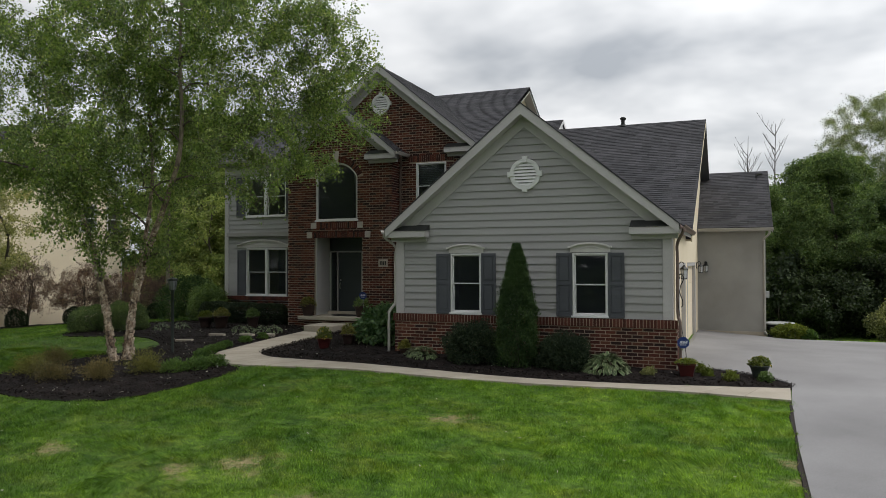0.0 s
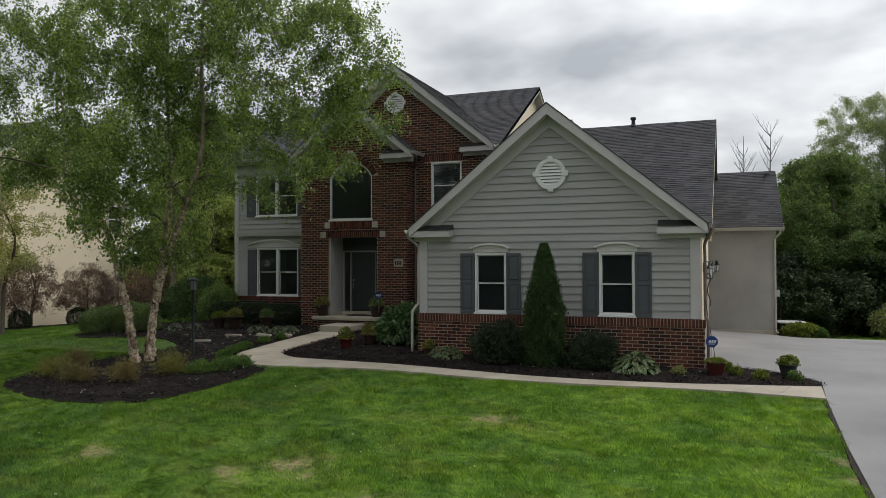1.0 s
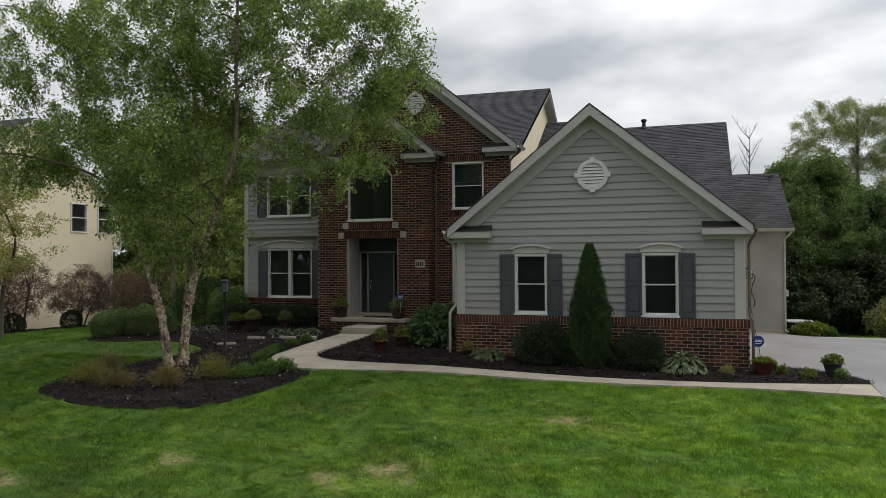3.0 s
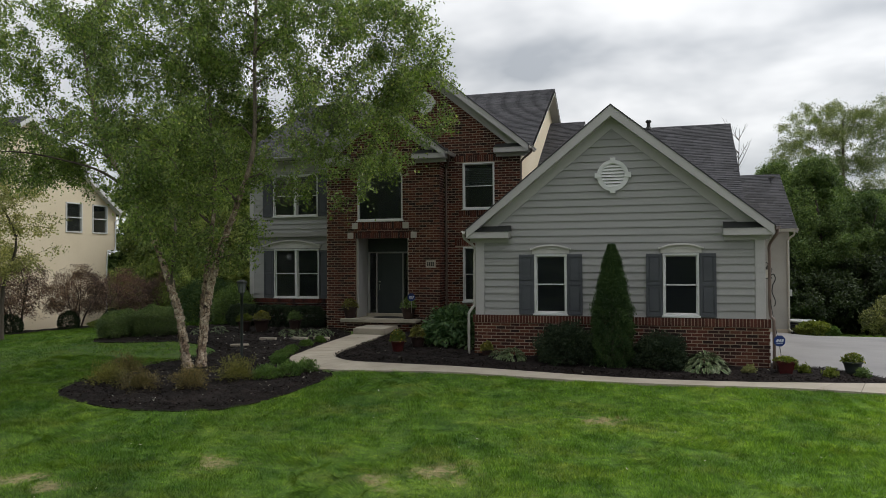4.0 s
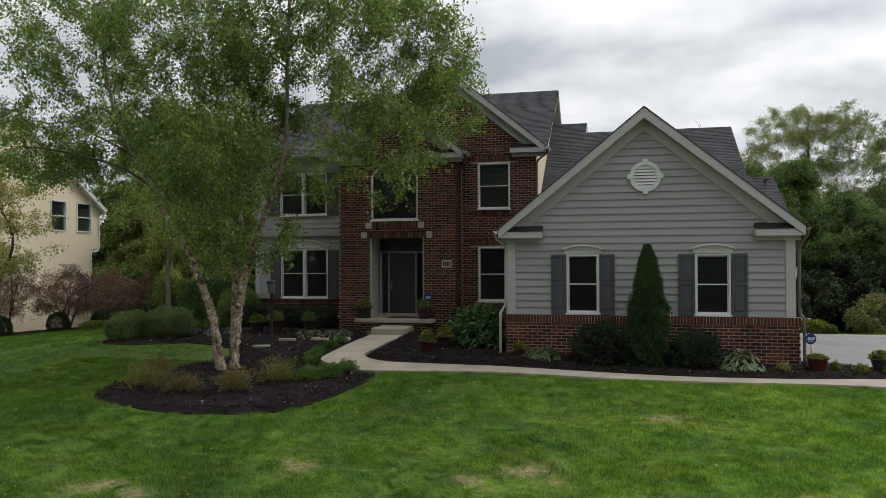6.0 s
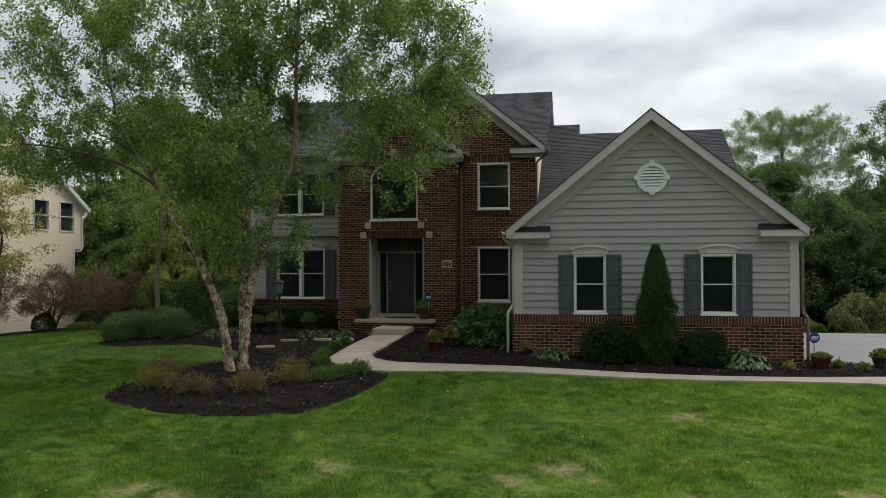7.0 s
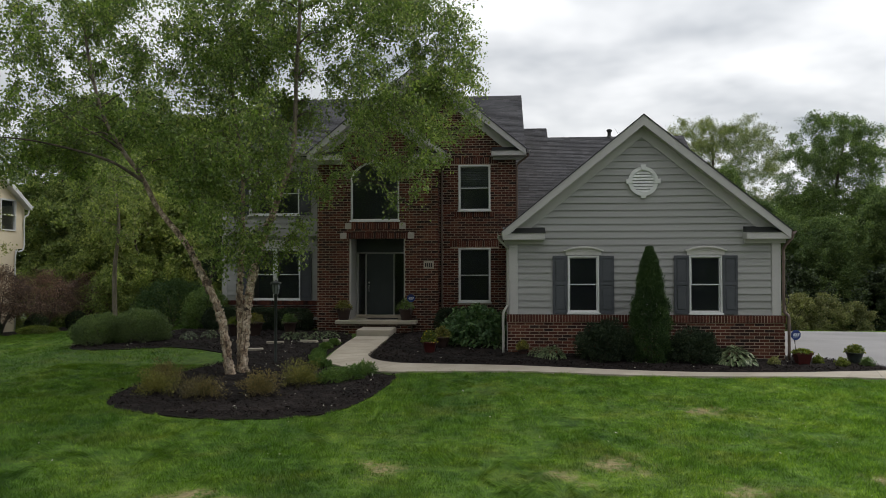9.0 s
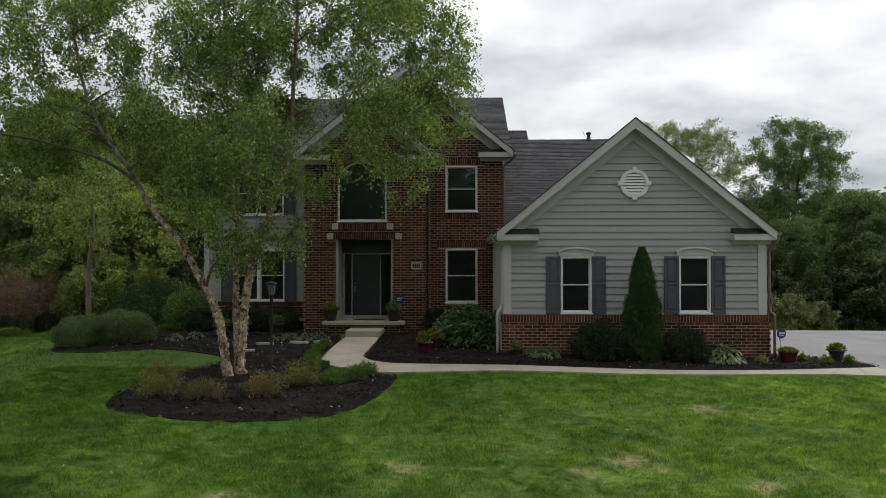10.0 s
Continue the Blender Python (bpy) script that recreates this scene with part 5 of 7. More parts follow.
lb = courses(-0.1, 1.02, lambda z: (-10.5, P_L), [])
tagged(mesh_from("brickwork", *join([cells_boxes(l_face, lb, 0.0, 0.06, 0.002), cells_boxes(l_face, soldiers(-10.52, P_L, 1.03, 1.19), 0.0, 0.09, 0.002)]), BRICK, l_wall), kind="stuff")

# --- porch and door ---
porch = thing("porch", (-4.4, 4.2, 0), "concrete porch slab on a brick base with one step", "porch")
porch.location = (0, 0, 0)
box_part("porch_slab", -5.78, -3.02, 4.08, 5.7, 0.50, 0.62, CONCRETE, porch, bevel=0.012)
pb = mesh_from("porch_base", *cells_boxes(Face((0, 4.22, 0), (1, 0, 0), (0, -1, 0)), courses(0.02, 0.5, lambda z: (-5.6, -3.2), []), -0.02, 0.01, 0.002), BRICK, porch)
tagged(pb, kind="stuff")
box_part("porch_core", -5.6, -3.2, 4.222, 5.6, -0.1, 0.498, MORTAR, porch, bevel=0)
box_part("step", -4.82, -3.70, 2.98, 4.20, 0.0, 0.41, CONCRETE, porch, bevel=0.015)

DY = 5.6
entry = thing("entry_door", (0, 0, 0), "dark grey-green front door with sidelights in a deep porch", "door")
DL, DR, DT, DB = -4.98, -4.01, 2.89, 0.72
bm = bmesh.new()
bx(bm, DL + 0.01, DR - 0.01, DY, DY + 0.045, DB, DT - 0.01, 0.004)
leaf = part("door_leaf", bm, DOOR_PAINT, entry, "dark grey-green flush door")
tube_part("handle", [(DL + 0.09, DY - 0.01, 1.55), (DL + 0.09, DY - 0.06, 1.58), (DL + 0.09, DY - 0.065, 1.72), (DL + 0.09, DY - 0.01, 1.76)], 0.012, CHROME, leaf, "satin nickel handle")
bm = bmesh.new()
bmesh.ops.create_cone(bm, cap_ends=True, segments=16, radius1=0.03, radius2=0.028, depth=0.02, matrix=Matrix.Translation((DL + 0.09, DY - 0.01, 1.86)) @ Matrix.Rotation(radians(90), 4, "X"))
part("lock", bm, CHROME, leaf, "satin nickel lock")
for a, b in ((-5.34, -5.27), (DL - 0.045, DL), (DR, DR + 0.045), (-3.62, -3.55)):
    box_part("jamb", a, b, DY - 0.05, DY + 0.1, DB, DT + 0.05, SIDING, entry)
box_part("head", -5.34, -3.55, DY - 0.05, DY + 0.1, DT, DT + 0.05, SIDING, entry)
box_part("threshold", -5.38, -3.5, DY - 0.14, DY + 0.1, 0.622, DB, CONCRETE, entry)
for a, b in ((-5.27, DL - 0.045), (DR + 0.045, -3.62)):
    bm = bmesh.new()
    bx(bm, a, b, DY + 0.02, DY + 0.028, DB + 0.02, DT)
    part("sidelight", bm, GLASS, entry, "dark glass sidelight").visible_shadow = False
box_part("over_panel", -5.42, -3.46, DY + 0.0, DY + 0.1, DT + 0.05, 3.5, DOOR_PAINT, entry, bevel=0.003)
for a, b in ((-5.46, -5.36), (-3.52, -3.44)):
    box_part("recess_side", a, b, PY + 0.1, DY + 0.1, 0.62, 3.42, TRIM, entry, "painted recess lining")
box_part("recess_ceiling", -5.46, -3.44, PY + 0.02, DY + 0.1, 3.42, 3.46, TRIM, entry, bevel=0)
box_part("recess_back", -5.6, -5.34, DY, DY + 0.1, 0.62, 3.5, TRIM, entry, bevel=0)
box_part("recess_back", -3.55, -3.2, DY, DY + 0.1, 0.62, 3.5, TRIM, entry, bevel=0)
bm = bmesh.new()
lathe(bm, [(0.56, 0), (0.56, 0.012), (0.54, 0.016)], 28, (-4.30, 4.9, 0.622), 0.55)
tagged(part("doormat", bm, MAT), "dark oval doormat on the porch slab", "doormat")

# rooms behind the windows
box_part("room_floor", -10.3, 0.1, DY + 0.2, 17.8, 0.5, 0.6, DRYWALL, house, bevel=0)
box_part("room_floor", -10.3, 0.1, DY + 0.3, 17.8, 3.55, 3.7, DRYWALL, house, bevel=0)
box_part("partition", -10.3, 0.1, 9.5, 9.6, 0.6, 6.3, DRYWALL, house, bevel=0)
box_part("partition", -6.6, -6.5, 6.3, 9.5, 0.6, 6.3, DRYWALL, house, bevel=0)
box_part("partition", -2.6, -2.5, 5.75, 9.5, 0.6, 6.3, DRYWALL, house, bevel=0)
box_part("upper_ceiling", -10.3, 0.1, 6.3, 17.8, 6.3, 6.36, DRYWALL, house, bevel=0)
box_part("garage_floor", 0.2, 7.1, 0.2, 18.8, -0.2, -0.1, CONCRETE, house, bevel=0)
box_part("partition", 0.3, 7.1, 4.2, 4.3, -0.1, 3.2, DRYWALL, house, bevel=0)
box_part("garage_ceiling", 0.2, 7.1, 0.2, 5.0, 3.2, 3.26, DRYWALL, house, bevel=0)

# ---- the birch before the house ----
birch = thing("birch_tree", (-6.45, -3.35, 0.0), "tall multi-stemmed river birch with peeling tan bark and drooping leafy branches", "tree")
B0 = np.array([-6.45, -3.35, 0.0])
stem_a = smooth_path([(-6.5, -3.45, -0.05), (-6.54, -3.5, 0.24), (-6.63, -3.54, 0.96), (-6.83, -3.5, 1.61), (-7.27, -3.26, 2.26), (-7.85, -2.95, 3.07), (-8.76, -2.5, 3.94), (-9.29, -2.34, 4.79), (-9.86, -2.2, 5.46), (-10.5, -2.0, 6.4), (-10.9, -1.9, 7.6), (-11.1, -2.0, 9.0)], 5)
stem_b = smooth_path([(-6.26, -3.25, -0.05), (-6.3, -3.21, 0.2), (-6.25, -3.07, 1.32), (-6.2, -2.9, 2.12), (-6.03, -2.75, 2.94), (-5.74, -2.56, 3.91), (-5.41, -2.48, 4.89), (-5.3, -2.38, 5.61), (-5.27, -2.35, 6.6), (-5.2, -2.5, 7.5), (-5.1, -2.6, 8.8), (-5.2, -2.4, 10.6)], 5)
stem_c = smooth_path([(-6.42, -3.0, -0.05), (-6.45, -2.95, 0.5), (-6.55, -2.75, 1.5), (-6.65, -2.4, 2.6), (-6.75, -2.0, 3.8), (-6.9, -1.7, 5.2), (-7.2, -1.5, 6.8), (-7.3, -1.4, 8.6), (-7.4, -1.3, 10.4)], 5)


def stem_radii(path, r0, r1):
    t = np.linspace(0, 1, len(path))
    return (r0 * (1 - t) + r1 * t) * (1 + 0.35 * np.exp(-t * 30)) * (1 + 0.05 * np.sin(t * 55))


def crown_bottom(x):
    return np.interp(x, [-14, -12.2, -10.8, -9.5, -8.4, -7.7, -7.1, -6.0, -5.1, -4.5, -3.9, -3.2, -2.7, -2.1, -1.3, -0.35, 0.4], [4.7, 4.5, 4.7, 5.2, 4.8, 3.8, 2.7, 2.5, 3.0, 4.6, 5.2, 5.2, 4.7, 4.7, 5.7, 6.4, 7.2])


def grow_tree(parent, stems, targets, leaf_mat, bark_mat, per_tip, leaf_size, g, r_limb=0.05, spread=0.42, droop=0.5, stem_sides=12, min_h=1.9, sag=0.35):
    """Limbs from the stems to the targets, twigs on the limbs, leaves on the twigs. Stems: (path, radii)."""
    nodes, node_r = [], []
    for path, rad in stems:
        for p, r in zip(path, rad):
            if p[2] > min_h:
                nodes.append(p)
                node_r.append(r)
    pieces, leaf_pts = [], []
    reach = min(max(0.9, spread / 0.42), 2.4)
    nodes, node_r = list(nodes), list(node_r)
    stem_xy = np.array(nodes)
    order = np.argsort([np.min(np.linalg.norm(stem_xy - t, axis=1)) for t in targets])
    for k in order:
        t = np.array(targets[k])
        arr = np.array(nodes)
        d = np.linalg.norm(arr - t, axis=1) + 0.9 * np.clip(arr[:, 2] - t[2] + 0.2, 0, None)
        j = int(np.argmin(d))
        a = arr[j]
        ln = np.linalg.norm(t - a)
        if ln < 0.25:
            leaf_pts.append(t + np.clip(g.normal(size=(per_tip, 3)), -1.5, 1.5) * min(spread * 0.5, 0.3))
            continue
        mid = (a + t) / 2 + np.array([0, 0, sag * ln * 0.45]) + g.normal(size=3) * 0.07 * ln
        path = smooth_path([a, a * 0.6 + mid * 0.4 + np.array([0, 0, 0.03 * ln]), mid, t * 0.65 + mid * 0.35 + np.array([0, 0, 0.05 * ln]), t], 3)
        r0 = min(node_r[j] * 0.7, r_limb * (0.25 + 0.28 * ln))
        rad = np.linspace(r0, 0.006, len(path))
        pieces.append(tube(path, rad, 5))
        for i in range(2, len(path)):
            nodes.append(path[i])
            node_r.append(rad[i])
        n_tw = 5 + int(2.5 * ln)
        for _ in range(n_tw):
            f = g.uniform(0.35, 1.0)
            p = path[min(len(path) - 1, int(f * len(path)))]
            e = p + g.normal(size=3) * np.array([0.23, 0.23, 0.14]) * reach - np.array([0, 0, g.uniform(0.05, droop)])
            tw = smooth_path([p, (p + e) / 2 + np.array([0, 0, 0.07]), e], 2)
            pieces.append(tube(tw, np.linspace(0.005, 0.0015, len(tw)), 3))
            m = max(1, int(per_tip / n_tw))
            q = g.uniform(0.1, 1.1, m)[:, None]
            leaf_pts.append(p * (1 - q) + e * q + np.clip(g.normal(size=(m, 3)), -1.5, 1.5) * np.array([0.10, 0.10, 0.11]) * reach * 0.75)
    if pieces:
        v3, f3 = join(pieces)
        tagged(mesh_from("branch_work", v3, f3, bark_mat, parent, smooth=True), kind="stuff")
    pts = np.concatenate(leaf_pts)
    leaf_part("crown", pts, leaf_size, leaf_mat, parent, droop=droop, width=0.62, g=g)


g_b = np.random.default_rng(21)
stems = []
for nm, path, r0, r1 in (("stem", stem_a, 0.104, 0.032), ("stem", stem_b, 0.110, 0.032), ("stem", stem_c, 0.082, 0.025)):
    rad = stem_radii(path, r0, r1)
    v, f = tube(path - B0, rad, 14)
    mesh_from(nm, v, f, BARK, birch, "tan and pinkish bark peeling in curls", True)
    stems.append((path - B0, rad))
# the two bare limbs that leave the leaning stem low down
for start_z, way, r0 in ((4.7, ((-9.85, -2.7, 5.1), (-10.6, -3.0, 5.36), (-11.7, -3.3, 5.6), (-12.9, -3.2, 5.72)), 0.046), (5.5, ((-10.2, -2.5, 5.75), (-10.9, -2.7, 6.15), (-11.7, -2.7, 6.9)), 0.034)):
    foot = stem_a[int(np.argmin(np.abs(stem_a[:, 2] - start_z)))]
    line = smooth_path([tuple(foot)] + list(way), 5)
    bare_limb = np.array(line) if r0 > 0.04 else bare_limb
    v, f = tube(np.array(line) - B0, np.linspace(r0, 0.013, len(line)), 8)
    mesh_from("limb", v, f, LIMB_BARK, birch, "", True)
# curls of bark standing off the lower stems
curl_v, curl_f = [], []
for path, rad in stems:
    for _ in range(260):
        i = g_b.integers(1, int(len(path) * 0.46))
        c, r, th = path[i] + (path[i + 1] - path[i]) * g_b.uniform(), rad[i], g_b.uniform(0, 6.28)
        o, s = np.array([math.cos(th), math.sin(th), 0]), np.array([-math.sin(th), math.cos(th), 0])
        w, h, lift_off = g_b.uniform(0.015, 0.05), g_b.uniform(0.012, 0.055), g_b.uniform(0.006, 0.035)
        up = np.array([0, 0, 1.0])
        base = sum(len(q) for q in curl_v)
        curl_v.append(np.array([c + o * r * 0.98 - s * w - up * h, c + o * r * 0.98 - s * w + up * h, c + o * (r + lift_off * 0.4) + up * h, c + o * (r + lift_off * 0.4) - up * h, c + o * (r + lift_off) + s * w + up * h * 0.8, c + o * (r + lift_off) + s * w - up * h * 0.8]))
        curl_f += [(base, base + 1, base + 2, base + 3), (base + 3, base + 2, base + 4, base + 5)]
tagged(mesh_from("peeling_bark", np.concatenate(curl_v), curl_f, CURL, birch), kind="stuff")

targets = []
while len(targets) < 470:
    x, y, z = g_b.uniform(-14.2, -0.1), g_b.uniform(-7.2, 2.6), g_b.uniform(2.2, 11.8)
    ex = (x + 6.6) / (7.6 if x < -6.6 else 6.55)
    ey = (y + 2.3) / 4.0
    ez = (z - 6.2) / 6.0
    if ex * ex + ey * ey + (max(ez, 0) ** 2) > 1:
        continue
    low = crown_bottom(x) + 0.1 * abs(y + 2.4)
    if z < low:
        continue
    if z < 4.2 and abs(y + 3.0) > 1.5:
        continue
    if (x + 6.45) * -0.72 + (y + 3.35) * -0.69 > 0.4 and z < 5.6 and g_b.uniform() < 0.75:
        continue
    if y < -4.2 and g_b.uniform() < 0.5:
        continue
    if x < -8.5 and z < 5.4 and g_b.uniform() < 0.5:
        continue
    # clumps with gaps between them
    if noise.noise(Vector((x * 1.3, y * 1.3, z * 1.5))) < -0.14 and z > low + 0.5:
        continue
    targets.append((x, y, z))
targets += [(-2.2, -2.4, 4.3), (-2.0, -2.9, 4.6), (-2.6, -2.5, 4.1), (-2.9, -3.2, 4.4), (-1.3, -2.2, 5.4), (-4.8, -3.3, 2.8), (-4.6, -3.6, 2.5), (-5.2, -3.8, 2.7), (-6.6, -3.9, 2.6), (-6.2, -4.2, 2.9), (-5.8, -4.0, 3.2), (-6.9, -4.4, 3.5), (-6.4, -3.6, 3.3), (-0.6, -1.6, 6.4), (-0.4, -2.0, 7.0), (-0.6, -2.8, 6.8), (-0.4, -2.4, 7.9), (-0.5, -2.2, 8.6), (-1.5, -2.0, 6.2), (-1.8, -2.6, 5.6)]
# the low leafy mass in front of the stems
while len(targets) < 525:
    x, y, z = g_b.uniform(-7.8, -4.8), g_b.uniform(-6.0, -3.8), g_b.uniform(2.5, 5.4)
    if x > -6.95 - 0.6 * (y + 5) and z > 2.5 + 0.5 * abs(x + 6.0):
        targets.append((x, y, z))
# hanging ends of the far limbs
for k in range(32):
    x = g_b.uniform(-14.2, -10.3)
    targets.append((x, g_b.uniform(-4.6, 0.4), g_b.uniform(4.5, 6.3) + 0.35 * max(0, x + 11)))
# the wide limbs towards the neighbour
while len(targets) < 640:
    x, y, z = g_b.uniform(-14.2, -8.2), g_b.uniform(-5.6, 1.5), g_b.uniform(5.3, 10.2)
    if ((x + 9.8) / 4.6) ** 2 + ((y + 2.2) / 3.6) ** 2 < 1:
        targets.append((x, y, z))
# the dense top over the roof
while len(targets) < 750:
    x, y, z = g_b.uniform(-7.5, -0.6), g_b.uniform(-5.0, 0.6), g_b.uniform(6.6, 11.5)
    if ((x + 4.6) / 4.2) ** 2 + ((y + 2.3) / 2.7) ** 2 < 1:
        targets.append((x, y, z))
while len(targets) < 835:
    x, y, z = g_b.uniform(-12.5, -0.8), g_b.uniform(-5.4, 1.0), g_b.uniform(7.6, 12.0)
    if ((x + 6.4) / 6.0) ** 2 + ((y + 2.2) / 3.2) ** 2 < 1:
        targets.append((x, y, z))
# an open space before the middle stem
targets = [t for t in targets if not (2.2 < t[2] < 4.7 and t[1] < -3.1 and 0.42 < (t[0] + 5.9) / -(t[1] + 2.7) < 1.0)]
targets = [t for t in targets if not (4.7 < t[2] < 8.2 and t[1] < -2.7 and 0.3 < (t[0] + 5.3) / -(t[1] + 2.4) < 0.95)]
# the outer limbs over the porch reach back towards the house
for k, (x, y, z) in enumerate(targets):
    if x > -3.5 and z > 5:
        back = min(0.68 * (x + 3.5), 2.9 - y) if y < 2.9 else 0
        targets[k] = (x - 0.17 * back, y + back, z)
# thinner towards the neighbour's side and over the middle stem, denser over the porch
kept = []
for x, y, z in targets:
    drop = 0.12 if x < -7.4 and z > 6.6 else 0.35 if -7.0 < x < -4.2 and y > -2.2 and z > 6.6 else 0.55 if -5.7 < x < -3.4 and z < 4.8 else 0.0
    if g_b.uniform() >= drop:
        kept.append((x, y, z))
        if x > -4.0 and z > 6.0 and g_b.uniform() < 0.15:
            kept.append((x + g_b.normal() * 0.25 - 0.1, y + g_b.normal() * 0.4, z + g_b.normal() * 0.3))
targets = kept
for k in range(28):
    targets.append((g_b.uniform(-7.9, -6.3), g_b.uniform(-5.6, -4.0), g_b.uniform(3.7, 5.8)))
for k in range(45):
    targets.append((g_b.uniform(-9.2, -6.3), g_b.uniform(-4.4, -1.0), g_b.uniform(5.0, 7.8)))
for k in range(26):
    targets.append((g_b.uniform(-2.3, -0.8), g_b.uniform(-1.5, 1.5), g_b.uniform(7.0, 10.4)))
# each spray parts into finer ones
finer = []
for x, y, z in targets:
    o = g_b.normal(size=3) * np.array([0.45, 0.45, 0.3])
    if x > -3.2:
        o[0] = -abs(o[0])
    if g_b.uniform() < 0.75 and z + o[2] > crown_bottom(x + o[0]):
        finer.append((x + o[0], y + o[1], z + o[2]))
# the lower half of the leaning stem stands clear of leaves
lean = stem_a[(stem_a[:, 2] > 1.8) & (stem_a[:, 2] < 5.6)]
open_to = np.array([0.42, -0.9, 0.0])
targets = [np.array(t) for t in targets + finer]
targets = [t for t in targets if np.min(np.linalg.norm((t - lean) - np.clip((t - lean) @ open_to, 0, 4)[:, None] * open_to, axis=1)) > 0.42]
# higher up the sprays hang behind the stems and the bare limbs
for line, lo, hi, gap in ((stem_a, 5.4, 8.2, 0.36), (stem_b, 5.0, 9.5, 0.34), (bare_limb, 4.0, 6.0, 0.34)):
    run = line[(line[:, 2] > lo) & (line[:, 2] < hi)]
    for k, t in enumerate(targets):
        ahead = (t - run) @ open_to
        off = np.linalg.norm((t - run) - np.clip(ahead, 0, 4)[:, None] * open_to, axis=1)
        if off.min() < gap:
            targets[k] = t - open_to * (max(ahead[int(off.argmin())], 0) + g_b.uniform(0.5, 1.3))
# loose sprays behind the middle stem and at the outer top
for k in range(18):
    targets.append(np.array([g_b.uniform(-5.3, -3.5), g_b.uniform(-2.2, -0.6), g_b.uniform(6.9, 9.1)]))
for k in range(10):
    targets.append(np.array([g_b.uniform(-12.4, -10.8), g_b.uniform(-3.2, -1.2), g_b.uniform(8.4, 9.6)]))
targets = [t - B0 for t in targets]
grow_tree(birch, stems, targets, BIRCH_LEAF, LIMB_BARK, 122, 0.082, g_b, 0.09, 0.42, 0.45)

# ---- trees of the surroundings ----


def wild_tree(name, place, height, radius, leaf_mat, seed, label, n_targets=70, per_tip=70, leaf=0.2, low=0.25, sag=0.2, trunk_r=None, category="tree", bark=None, squash=1.0, gaps=-0.18, stems=1, grain=1.6, profile=(0.55, 0.9, 1.0, 0.82, 0.45, 0.12)):
    g = np.random.default_rng(seed)
    ob = thing(name, place, label, category)
    tr = trunk_r or height * 0.018
    path = smooth_path([(0, 0, -0.3), (g.normal() * 0.1, g.normal() * 0.1, height * 0.3), (g.normal() * 0.35, g.normal() * 0.35, height * 0.6), (g.normal() * 0.5, g.normal() * 0.5, height * 0.93)], 5)
    rad = stem_radii(path, tr, tr * 0.2)
    v, f = tube(path, rad, 9)
    mesh_from("trunk", v, f, bark or WOOD_BARK, ob, smooth=True)
    trunks = [(path, rad)]
    for k in range(stems - 1):
        a = 6.283 * k / (stems - 1) + g.normal() * 0.3
        o = np.array([math.cos(a), math.sin(a), 0]) * radius
        side = smooth_path([(o[0] * 0.03, o[1] * 0.03, -0.2), (*(o[:2] * 0.14), height * 0.2), (*(o[:2] * 0.34), height * 0.48), (*(o[:2] * 0.55), height * 0.78)], 4)
        trunks.append((side, stem_radii(side, tr * 0.75, tr * 0.2)))
        mesh_from("trunk", *tube(*trunks[-1], 7), bark or WOOD_BARK, ob, smooth=True)
    ts = []
    while len(ts) < n_targets:
        th, r, z = g.uniform(0, 6.283), math.sqrt(g.uniform(0, 1)), g.uniform(low, 1.0)
        prof = np.interp(z, [low, low + 0.12, 0.5, 0.75, 0.92, 1.0], profile)
        p = np.array([math.cos(th) * r * radius * prof, math.sin(th) * r * radius * prof * squash, z * height])
        if noise.noise(Vector(p * (grain / radius) + Vector((seed, 0, 0)))) < gaps:
            continue
        ts.append(p)
    grow_tree(ob, trunks, ts, leaf_mat, bark or WOOD_BARK, per_tip, leaf, g, 0.06, 0.42 * radius / 2.1, 0.3, 8, low * height * 0.7, sag)
    return ob


def shift_copy(ob, x, y, z, turn, s, sz=None):
    return copy_thing(ob, Matrix.Translation((x, y, z)) @ Matrix.Rotation(turn, 4, "Z") @ Matrix.Diagonal((s, s, sz or s, 1)))


def gz(x, y):
    return float(lift(x, y))


W_LABEL = "leafy green woodland tree behind the lawn"
woods_a = wild_tree("woodland_tree", (13.6, 27.0, gz(13.5, 27)), 9.7, 3.3, WOODS_LEAF, 3, W_LABEL, 300, 260, 0.13, 0.03)
woods_b = wild_tree("woodland_tree", (23.0, 25.5, gz(23, 25.5)), 8.0, 3.0, WOODS_LEAF, 5, W_LABEL, 280, 260, 0.13, 0.03)
woods_c = wild_tree("woodland_tree", (26.5, 31.5, gz(26.5, 31.5)), 8.9, 3.5, SHRUB_LEAF, 9, "leafy light green woodland tree behind the lawn", 280, 260, 0.13, 0.04)
plain_tree = wild_tree("woodland_tree", (28.0, 35.0, gz(28, 35)), 9.5, 3.4, WOODS_LEAF, 71, "leafy green tree filling in the surroundings", 90, 70, 0.42, 0.03)
wild_tree("woodland_tree", (26.4, 41.0, gz(26.4, 41)), 16.2, 4.3, SHRUB_LEAF, 12, "tall loosely branched green tree at the wood's edge", 420, 220, 0.14, 0.2, gaps=-0.14, profile=(0.5, 0.8, 1.0, 1.0, 0.8, 0.35), grain=3.0)
wild_tree("woodland_tree", (23.4, 63.0, gz(23.4, 63)), 20.4, 7.7, AIRY_LEAF, 14, "tall airy tree with feathery light green leaves", 680, 200, 0.14, 0.22, 0.1, gaps=-0.2, profile=(0.6, 0.85, 1.0, 0.98, 0.85, 0.6), grain=3.2)
